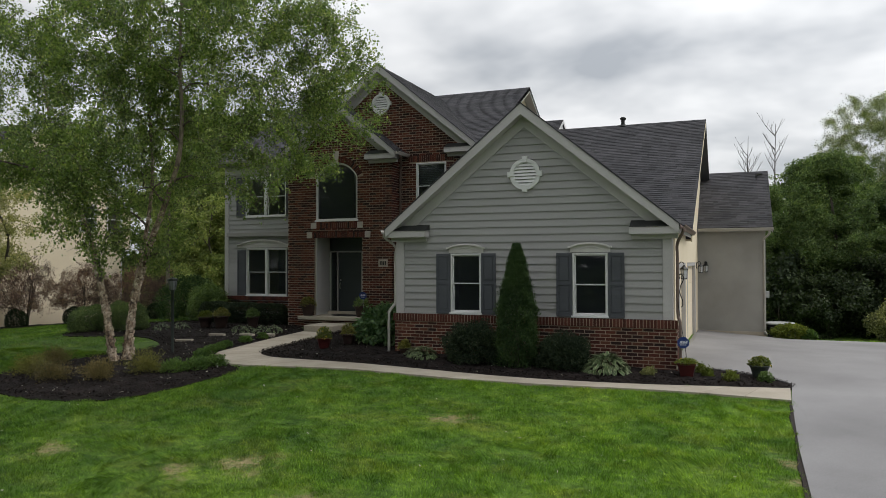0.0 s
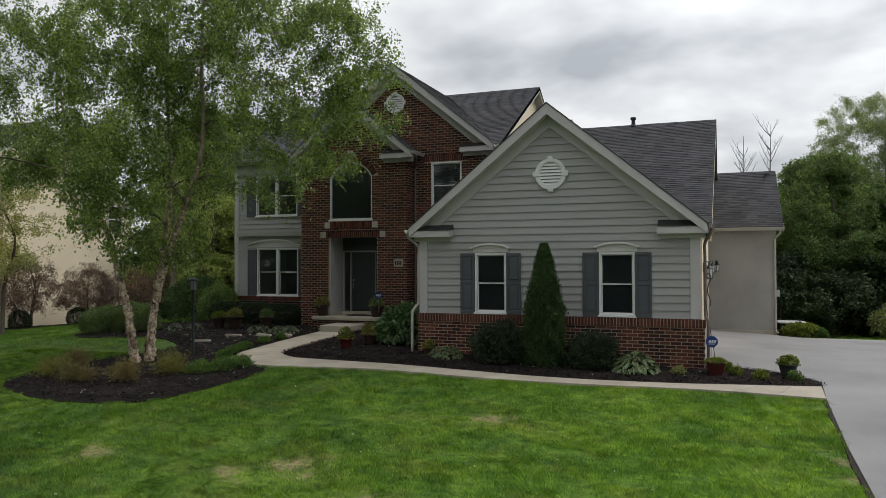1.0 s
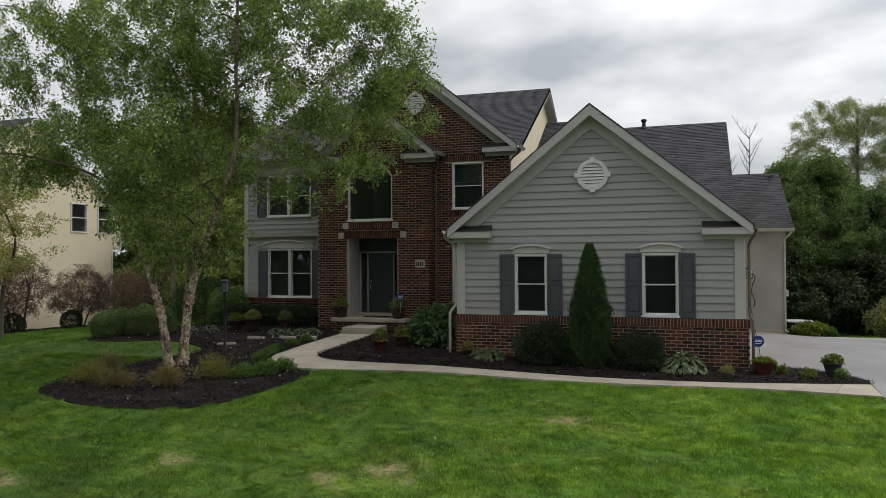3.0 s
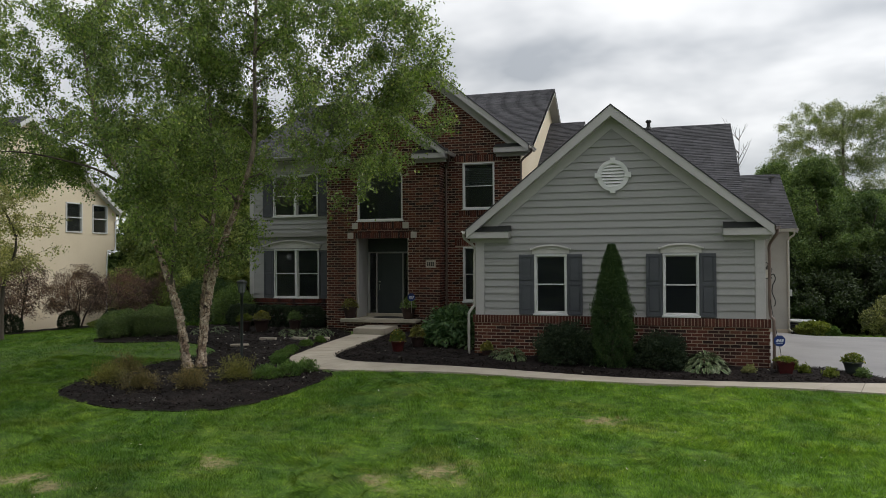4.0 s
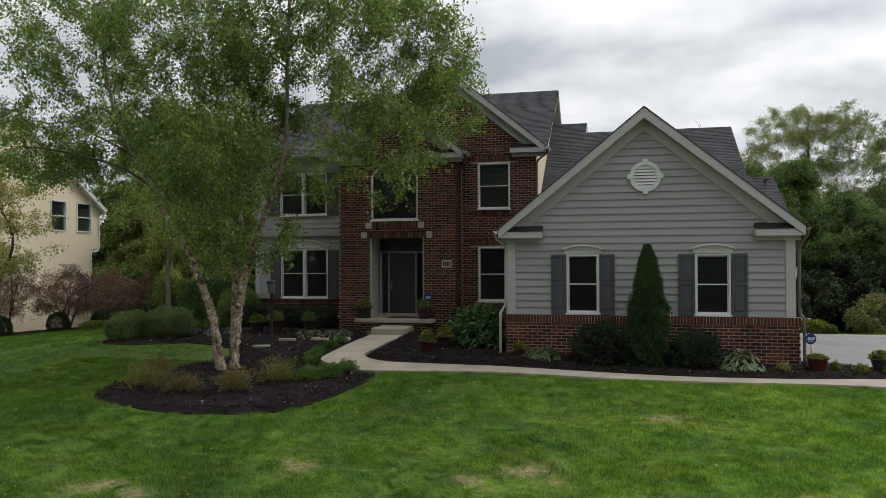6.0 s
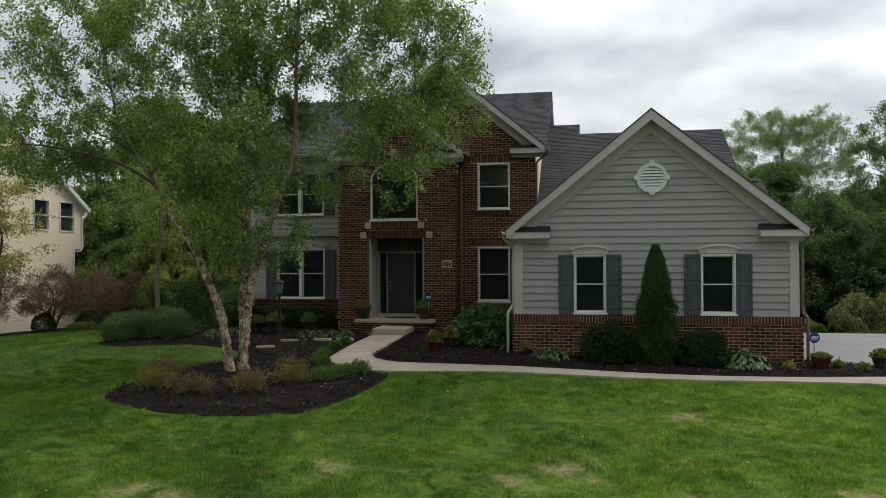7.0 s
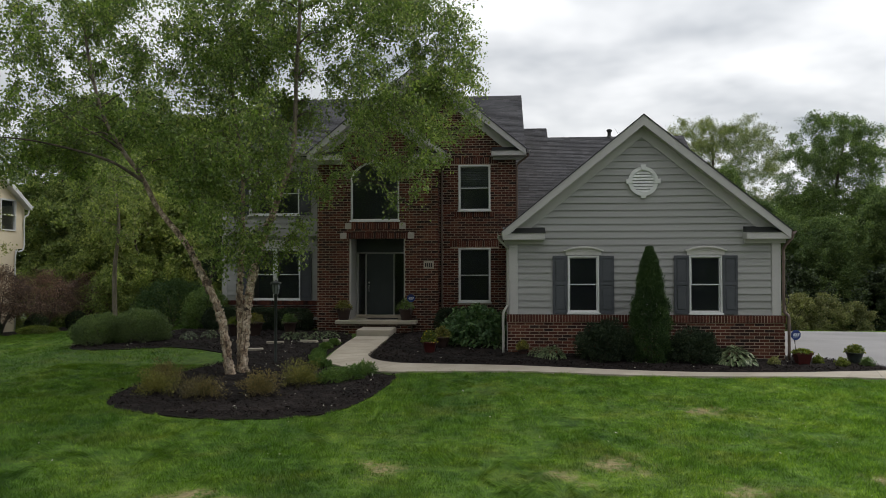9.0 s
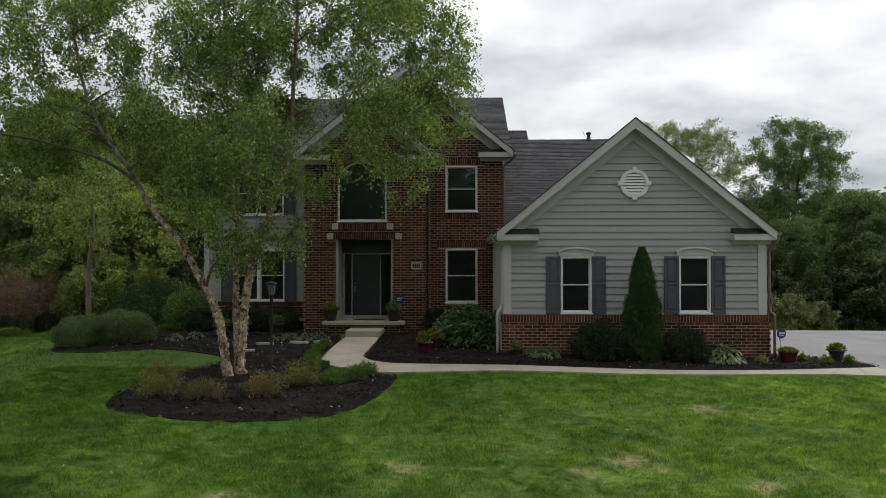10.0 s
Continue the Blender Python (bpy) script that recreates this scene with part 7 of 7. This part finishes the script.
def hosta(place, radius, me, count, seed, label):
    g = np.random.default_rng(200 + seed)
    ob = thing("hosta", place, label, "hosta", "hostas in the beds")
    for i in range(count):
        k = math.sqrt((i + 0.5) / count)
        a = i * 2.39996 + g.normal() * 0.2
        tilt = radians(-48 + 62 * k + g.normal() * 9)
        s = radius / 0.36 * (0.29 + 0.09 * k) * g.uniform(0.8, 1.2)
        leaf = new("leaf", me)
        leaf.parent = ob
        leaf.matrix_basis = Matrix.Rotation(a, 4, "Z") @ Matrix.Translation((0.56 * radius * k, 0, 0.05 + radius * 0.42 * (1 - k * k))) @ Matrix.Rotation(tilt, 4, "Y") @ Matrix.Rotation(g.normal() * 0.25, 4, "X") @ Matrix.Diagonal((s, s, s, 1))
    return ob


hosta(on(5.84, -0.76), 0.66, HL, 400, 1, "large hosta with narrow cream-edged green leaves")
hosta(on(1.18, -0.75), 0.46, HL, 210, 2, "hosta with narrow cream-edged green leaves")
hosta(on(0.85, -0.55), 0.36, HL, 120, 3, "hosta with narrow cream-edged green leaves")
hosta(on(-0.35, 0.75), 0.44, HG, 60, 4, "green hosta below the broad-leaved shrub")
hosta(on(-1.35, 0.95), 0.36, HL, 70, 5, "hosta with cream-edged leaves below the shrub")
for k, (x, y) in enumerate(((-6.75, 2.1), (-6.3, 1.95), (-5.85, 2.1), (-5.5, 2.3))):
    hosta(on(x, y), 0.36, HL, 75, 10 + k, "pale-edged hosta beside the porch walk")
for k, (x, y) in enumerate(((-9.9, 1.9), (-9.4, 2.3))):
    hosta(on(x, y), 0.36, HL, 75, 20 + k, "pale-edged hosta in the mulch")


# ---- pots ----
def pot(place, r, h, pot_mat, leaf_mat, label, seed, leaf_h=0.25, square=False, blooms=0, trail=0.0):
    g = np.random.default_rng(300 + seed)
    ob = thing("flower_pot", place, label, "flower pot")
    bm = bmesh.new()
    sides = 4 if square else 24
    k = 1.25 if square else 1.0
    lathe(bm, [(r * 0.62 * k, 0), (r * 0.66 * k, 0.01), (r * 0.80 * k, h * 0.45), (r * 0.96 * k, h * 0.86), (r * 1.05 * k, h * 0.88), (r * 1.08 * k, h), (r * 0.95 * k, h), (r * 0.92 * k, h * 0.9), (0.01, h * 0.88)], sides)
    if square:
        bmesh.ops.rotate(bm, verts=bm.verts[:], cent=(0, 0, 0), matrix=Matrix.Rotation(radians(45), 3, "Z"))
    part("pot", bm, pot_mat, ob, smooth=not square)
    bm = bmesh.new()
    lathe(bm, [(r * 0.9, h * 0.885), (r * 0.5, h * 0.93), (0.01, h * 0.94)], 16)
    part("soil", bm, SOIL, ob)
    n = 560
    d = g.normal(size=(n, 3))
    d /= np.linalg.norm(d, axis=1, keepdims=True)
    d[:, 2] = np.abs(d[:, 2])
    p = d * np.array([r * 1.18, r * 1.18, leaf_h * 1.1]) * (g.uniform(0.3, 1.08, n) ** 0.6)[:, None]
    p[:, 2] += h * 0.93
    p[:, 2] -= trail * np.clip(np.hypot(p[:, 0], p[:, 1]) / r - 0.8, 0, 1)
    leaf_part("plant", p, 0.07, leaf_mat, ob, g=g, width=0.5, toward=d)
    if blooms:
        q = d[:blooms] * np.array([r * 1.15, r * 1.15, leaf_h * 1.1])
        q[:, 2] += h * 0.95
        tagged(leaf_part("flowers", q, 0.045, BLOOM, ob, g=g, width=0.9), kind="stuff")
    return ob


pot(on(7.62, -0.55), 0.22, 0.32, RED_POT, LIME_LEAF, "square oxblood pot with pale green plants in the mulch", 1, 0.10, True, 6)
pot(on(9.15, -0.05, 0.03), 0.21, 0.30, GREEN_POT, LIME_LEAF, "grey-green tub with yellow-green plants by the driveway", 2, 0.20, False, 14)
pot(on(-2.12, -0.18), 0.20, 0.32, RED_POT, LIME_LEAF, "oxblood pot with yellow-green plants beside the walk", 3, 0.30, False, 22)
pot(on(-1.85, 0.75), 0.22, 0.32, BROWN_POT, OLIVE_LEAF, "dark planter with olive plants beside the shrub", 4, 0.30)
pot((-5.55, 4.42, 0.622), 0.25, 0.40, BROWN_POT, OLIVE_LEAF, "dark brown pot with trailing plants on the porch", 5, 0.28, False, 4, 0.1)
pot((-3.40, 4.42, 0.622), 0.25, 0.40, BROWN_POT, SHRUB_LEAF, "dark brown pot with dark leaves on the porch", 6, 0.34)
pot(on(0.42, -0.28), 0.15, 0.16, BROWN_POT, OLIVE_LEAF, "small dark pot with a few pale flowers by the bricks", 7, 0.22, False, 5)
pot(on(-8.15, 2.9), 0.27, 0.45, BROWN_POT, OLIVE_LEAF, "dark brown tub with spreading plants by the hedge", 8, 0.28, False, 6)
pot(on(-7.1, 3.3), 0.22, 0.42, BROWN_POT, SHRUB_LEAF, "dark brown tub with upright plants by the hedge", 9, 0.30)
pot(on(-8.75, 2.8), 0.24, 0.40, BROWN_POT, LIME_LEAF, "dark brown tub with pale plants by the hedge", 10, 0.24)

# ---- loose things ----
# post lamp
LX, LYY = -5.88, -2.0
lamp = thing("post_lamp", (LX, LYY, gz(LX, LYY)), "dark green post lamp with a frosted lantern in the mulch", "lamp post")
bm = bmesh.new()
lathe(bm, [(0.055, -0.1), (0.055, 0.02), (0.042, 0.05), (0.038, 0.06), (0.038, 1.72), (0.05, 1.74), (0.05, 1.78), (0.03, 1.80)], 16)
part("post", bm, POST_GREEN, lamp, smooth=True)
tube_part("crossbar", [(-0.14, 0, 1.50), (0.14, 0, 1.50)], 0.011, POST_GREEN, lamp)
bm = bmesh.new()
lathe(bm, [(0.075, 1.80), (0.085, 1.81), (0.115, 2.03), (0.12, 2.05)], 8)
part("lantern_glass", bm, LAMP_GLASS, lamp, "frosted grey lantern glass")
bm = bmesh.new()
lathe(bm, [(0.15, 2.05), (0.15, 2.07), (0.13, 2.10), (0.05, 2.13), (0.015, 2.15)], 8)
part("lantern_cap", bm, POST_GREEN, lamp)
for k in range(8):
    a = k * math.pi / 4
    tube_part("lantern_bar", [(0.08 * math.cos(a), 0.08 * math.sin(a), 1.80), (0.122 * math.cos(a), 0.122 * math.sin(a), 2.06)], 0.006, POST_GREEN, lamp, sides=4)


# wall lanterns of the garage
def wall_lantern(m):
    ob = thing("wall_lantern", (0, 0, 0), "black iron wall lantern beside the garage door", "lamp", "garage lanterns")
    box_part("back_plate", 0, 0.02, -0.05, 0.05, -0.02, 0.22, IRON, ob)
    tube_part("arm", smooth_path([(0.01, 0, 0.15), (0.08, 0, 0.24), (0.15, 0, 0.22), (0.16, 0, 0.16)], 4), 0.01, IRON, ob)
    bm = bmesh.new()
    lathe(bm, [(0.06, -0.16), (0.075, 0.06)], 4, (0.16, 0, 0))
    part("glass", bm, BLIND, ob, "pale frosted lantern glass")
    bm = bmesh.new()
    lathe(bm, [(0.11, 0.06), (0.10, 0.075), (0.04, 0.13), (0.012, 0.17)], 4, (0.16, 0, 0))
    part("cap", bm, IRON, ob)
    bm = bmesh.new()
    lathe(bm, [(0.075, -0.185), (0.075, -0.16)], 4, (0.16, 0, 0))
    part("base", bm, IRON, ob)
    for k in range(4):
        a = k * math.pi / 2
        tube_part("bar", [(0.16 + 0.066 * math.cos(a), 0.066 * math.sin(a), -0.17), (0.16 + 0.08 * math.cos(a), 0.08 * math.sin(a), 0.07)], 0.007, IRON, ob, sides=4)
    ob.matrix_basis = m
    return ob


wl_1 = wall_lantern(pose(G_W, 0.95, 2.28))
copy_thing(wl_1, pose(G_W, 10.6, 2.28))
copy_thing(wl_1, pose(7.62, 11.8, 2.3, 0, 0, -90))

# hook and cable on the garage corner
hook = thing("garden_hook", (0, 0, 0), "black iron hook with a hanging cable on the garage corner", "hook")
tube_part("scroll", smooth_path([(7.46, 0.06, 1.98), (7.52, 0.05, 2.12), (7.48, 0.05, 2.24), (7.42, 0.05, 2.2), (7.44, 0.05, 2.13)], 4), 0.012, IRON, hook)
tube_part("drop", smooth_path([(7.46, 0.04, 1.98), (7.44, 0.02, 1.8), (7.50, 0.0, 1.62), (7.50, 0.0, 1.5), (7.47, 0.0, 1.46)], 4), 0.012, IRON, hook)
tube_part("cable", smooth_path([(7.42, 0.03, 1.98), (7.40, 0.0, 1.6), (7.48, -0.1, 1.0), (7.58, -0.2, 0.4), (7.6, -0.25, -0.08)], 4), 0.008, IRON, hook, "thin black cable")


# blue signs on stakes: lettering shown as plain shapes
def stake_sign(place, h, r, turn, label):
    ob = thing("yard_sign", place, label, "sign")
    bm = bmesh.new()
    prism(bm, [(r * math.cos(math.pi / 8 + k * math.pi / 4), h + r * math.sin(math.pi / 8 + k * math.pi / 4)) for k in range(8)], "y", -0.012, 0.0)
    board_ = part("sign_board", bm, SIGN_BLUE, ob, "blue eight-sided board")
    for x0, x1, lean in ((-0.62, -0.2, 0.1), (-0.16, 0.2, 0.1), (0.24, 0.6, 0.1)):
        bm = bmesh.new()
        prism(bm, [(r * x0, h - r * 0.12), (r * x1, h - r * 0.12), (r * (x1 + lean), h + r * 0.3), (r * (x0 + lean + 0.1), h + r * 0.3)], "y", -0.0165, -0.0125)
        part("mark", bm, SIGN_WHITE, board_)
    bm = bmesh.new()
    bx(bm, -r * 0.5, r * 0.5, -0.0165, -0.0125, h - r * 0.42, h - r * 0.30)
    part("mark", bm, SIGN_WHITE, board_)
    tube_part("stake", [(0, 0.008, -0.15), (0, 0.008, h + r * 0.5)], 0.009, ALUMINIUM, ob)
    ob.rotation_euler = (radians(4), 0, turn)
    return ob


stake_sign(on(7.52, -0.32), 0.74, 0.14, radians(12), "blue eight-sided yard sign on a stake by the garage corner")
stake_sign((-3.20, 4.18, 0.98), 0.40, 0.14, radians(8), "blue eight-sided yard sign stuck in the porch pot")

# flat stones set in the mulch
for k, (x, y, a) in enumerate(((-7.1, -0.15, 0.35), (-6.9, 1.15, 0.2), (-5.95, 1.45, -0.1), (-5.3, 1.62, -0.2))):
    bm = bmesh.new()
    bx(bm, -0.26, 0.26, -0.09, 0.09, -0.05, 0.06, 0.015)
    for v in bm.verts:
        v.co += Vector((g_p.normal() * 0.008, g_p.normal() * 0.008, g_p.normal() * 0.004))
    st = part("edging_stone", bm, CONCRETE)
    st.matrix_basis = Matrix.Translation(on(x, y, 0.07)) @ Matrix.Rotation(a, 4, "Z")
    tagged(st, "flat pale concrete edging stone in the mulch", "stone", "edging stones")

# downspout splash and condenser
cond = thing("air_conditioner", on(10.25, 12.6, -0.1), "round dark air-conditioning condenser with a pale top behind the shrub", "air conditioner")
bm = bmesh.new()
lathe(bm, [(0.44, 0.0), (0.45, 0.02), (0.45, 0.70), (0.43, 0.72)], 32)
part("cabinet", bm, IRON, cond, "dark louvred drum", smooth=False)
bm = bmesh.new()
lathe(bm, [(0.46, 0.72), (0.53, 0.735), (0.54, 0.77), (0.50, 0.80), (0.40, 0.80), (0.385, 0.775), (0.10, 0.775), (0.08, 0.79)], 32)
part("top", bm, CONDENSER, cond, "pale round top cover")
for k in range(9):
    bm = bmesh.new()
    lathe(bm, [(0.452, 0.08 + k * 0.068), (0.462, 0.085 + k * 0.068), (0.452, 0.105 + k * 0.068)], 28)
    part("louvre", bm, SHUTTER, cond)

# ---- grass, chips and fallen leaves ----
g_g = np.random.default_rng(5)


def open_lawn(x, y):
    ok = ~inside(TREE_BED, x, y) & ~inside(FRONT_BED, x, y) & ~inside(WALK_POLY, x, y) & ~inside(DRIVE_LINE, x, y) & ~inside(SIDE_BED, x, y)
    house_box = (x > -10.6) & (x < 7.5) & (y > 5.0)
    return ok & ~house_box & ~((x > -0.1) & (x < 7.5) & (y > -0.1))


def lumps(x, y, size, seed):
    """Soft random values between 0 and 1 that change over the given size."""
    table = np.random.default_rng(seed).uniform(0, 1, (64, 64))
    u, v = x / size + 300, y / size + 300
    i, j = np.floor(u).astype(int), np.floor(v).astype(int)
    a, b = u - i, v - j
    a, b = a * a * (3 - 2 * a), b * b * (3 - 2 * b)
    i0, i1, j0, j1 = i % 64, (i + 1) % 64, j % 64, (j + 1) % 64
    return (table[i0, j0] * (1 - a) + table[i1, j0] * a) * (1 - b) + (table[i0, j1] * (1 - a) + table[i1, j1] * a) * b


def blades(name, x0, x1, y0, y1, n, tall, wide):
    x, y = g_g.uniform(x0, x1, n), g_g.uniform(y0, y1, n)
    k = open_lawn(x, y)
    x, y = x[k], y[k]
    dry = dryness(x, y)
    keep = g_g.uniform(size=len(x)) > dry * 0.85
    x, y, dry = x[keep], y[keep], dry[keep]
    n = len(x)
    patch = 0.5 + 0.5 * np.sin(x * 1.3 + 2 * np.sin(y * 0.7)) * np.sin(y * 1.1 + 1.7 * np.sin(x * 0.8))
    h = tall * g_g.uniform(0.55, 1.25, n) * (0.8 + 0.3 * patch) * (0.25 + 1.1 * lumps(x, y, 0.24, 1) + 0.35 * lumps(x, y, 0.6, 2)) * (1 - 0.45 * dry)
    z = lift(x, y) + 0.012 * np.sin(x * 2.3) * np.sin(y * 1.9 + 1) + 0.006 * np.sin(x * 7 + y * 5) - 0.006
    a = g_g.uniform(0, 6.283, n)
    w = wide * g_g.uniform(0.6, 1.2, n)
    swirl = 12.6 * lumps(x, y, 0.55, 3)
    lean = g_g.normal(size=(n, 2)) * 0.42 * h[:, None] + np.stack([np.cos(swirl), np.sin(swirl)], 1) * 0.75 * h[:, None] * (lumps(x, y, 0.5, 4) + 2.2 * np.clip(3 * lumps(x, y, 1.1, 6) - 1.75, 0, 1))[:, None]
    p = np.stack([x, y, z], 1)
    s = np.stack([np.cos(a), np.sin(a), np.zeros(n)], 1) * w[:, None] * 0.5
    tip = p + np.concatenate([lean, h[:, None]], 1)
    v = np.stack([p - s, p + s, tip], 1).reshape(-1, 3)
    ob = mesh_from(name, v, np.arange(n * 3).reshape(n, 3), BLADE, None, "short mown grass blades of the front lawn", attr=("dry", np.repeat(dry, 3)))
    return tagged(ob, category="grass", kind="stuff")


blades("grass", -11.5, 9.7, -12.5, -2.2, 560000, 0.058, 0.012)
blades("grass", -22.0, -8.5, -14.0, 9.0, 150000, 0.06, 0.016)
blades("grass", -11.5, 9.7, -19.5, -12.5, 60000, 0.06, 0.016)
blades("grass", 9.9, 26.0, 11.2, 22.0, 60000, 0.07, 0.02)
blades("grass", -30.0, -14.0, 0.0, 20.0, 60000, 0.07, 0.02)


# the worn soil edge between lawn and driveway
ey = np.linspace(-12, -2.3, 60)
ex = np.interp(ey, [-12, -7.7, -5.5, -2.25], [9.55, 9.53, 9.55, 9.66])
ew = 0.035 + 0.05 * lumps(ey, ey * 0, 0.5, 9)
ev = np.concatenate([np.stack([ex + 0.012, ey, lift(ex, ey) + 0.034], 1), np.stack([ex - ew, ey, lift(ex, ey) + 0.030], 1), np.stack([ex - ew - 0.02, ey, lift(ex, ey) - 0.03], 1)])
ef = [(k + r * 60, k + 1 + r * 60, k + 61 + r * 60, k + 60 + r * 60) for r in range(2) for k in range(59)]
tagged(mesh_from("soil_edge", ev, ef, SOIL, None, "dark worn soil edge between lawn and driveway"), category="soil", kind="structure")


def scatter(name, polys, n, size, flat, mat_, label, category, rise):
    xs, ys = [], []
    for poly, m in polys:
        px, py = np.array([p[0] for p in poly]), np.array([p[1] for p in poly])
        x, y = g_g.uniform(px.min(), px.max(), m), g_g.uniform(py.min(), py.max(), m)
        k = inside(poly, x, y)
        xs.append(x[k])
        ys.append(y[k])
    x, y = np.concatenate(xs), np.concatenate(ys)
    p = np.stack([x, y, lift(x, y) + rise + g_g.uniform(0, 0.02, len(x))], 1)
    d = g_g.normal(size=p.shape) * np.array([1, 1, flat])
    d /= np.linalg.norm(d, axis=1, keepdims=True)
    s = np.cross(d, np.array([0, 0, 1.0]) + g_g.normal(size=p.shape) * 0.35)
    s /= np.linalg.norm(s, axis=1, keepdims=True)
    ln = size * g_g.uniform(0.5, 1.4, len(x))[:, None]
    wd = ln * g_g.uniform(0.25, 0.6, len(x))[:, None]
    v = np.stack([p - d * ln - s * wd * 0.6, p + d * ln - s * wd, p + d * ln * 0.9 + s * wd, p - d * ln + s * wd * 0.7], 1).reshape(-1, 3)
    ob = mesh_from(name, v, np.arange(len(v)).reshape(-1, 4), mat_, None, label)
    return tagged(ob, category=category, kind="stuff")


scatter("bark_chips", [(TREE_BED, 60000), (FRONT_BED, 45000)], 1, 0.024, 0.35, CHIP, "dark shredded bark chips over the beds", "mulch", 0.06)
scatter("fallen_leaves", [(TREE_BED, 900), (FRONT_BED, 140)], 1, 0.024, 0.2, PETAL, "pale fallen leaves scattered on the mulch", "leaves", 0.085)
scatter("fallen_leaves", [([(-11, -12), (9, -12), (9, -3), (-11, -3)], 260)], 1, 0.016, 0.3, PETAL, "pale fallen leaves scattered on the lawn", "leaves", 0.05)

# ---- bricks of the garage base ----
laid = courses(-0.33, 0.94, lambda z: (0.03, G_W + 0.06), [])
faces8 = [(4, 5, 6, 7), (0, 1, 5, 4), (1, 2, 6, 5), (2, 3, 7, 6), (3, 0, 4, 7)]


def brick_mesh(name, w, h, d0, d1):
    me = bpy.data.meshes.new(name)
    v = [(u, -n, z) for n in (d0, d1) for u, z in ((0, 0), (w, 0), (w, h), (0, h))]
    me.from_pydata(v, [], faces8)
    me.materials.append(BRICK_ONE)
    return me


full = brick_mesh("brick_full", 0.2345, 0.066, 0.0, 0.055)
rest = []
count = 0
for u0, u1, z0, z1 in sorted(laid, key=lambda c: -c[2]):
    if count < 280 and abs(u1 - u0 - 0.2345) < 0.002 and abs(z1 - z0 - 0.066) < 0.002:
        ob = new("brick", full)
        ob.parent = g_wall
        ob.location = (u0, -0.0 + g_g.uniform(-0.002, 0.002), z0)
        count += 1
    else:
        rest.append((u0, u1, z0, z1))
side_low = courses(-0.3, 0.94, lambda z: (-0.05, 1.35), [])
tagged(mesh_from("brickwork", *join([cells_boxes(front, rest, 0.0, 0.055, 0.002), cells_boxes(side, side_low, 0.0, 0.012, 0.002)]), BRICK, g_wall), kind="stuff")
cap = brick_mesh("brick_cap", 0.064, 0.20, 0.0, 0.085)
cap.materials[0] = CAP_BRICK
for u0, u1, z0, z1 in soldiers(0.0, G_W + 0.09, 0.945, 1.145):
    ob = new("cap_brick", cap)
    ob.parent = g_wall
    ob.location = (u0, g_g.uniform(-0.003, 0.003), z0)
box_part("mortar_bed", 0.028, G_W + 0.055, -0.046, -0.001, -0.35, 0.94, MORTAR, g_wall, bevel=0)
box_part("mortar_bed", 0.005, G_W + 0.08, -0.076, -0.001, 0.95, 1.14, MORTAR, g_wall, bevel=0)
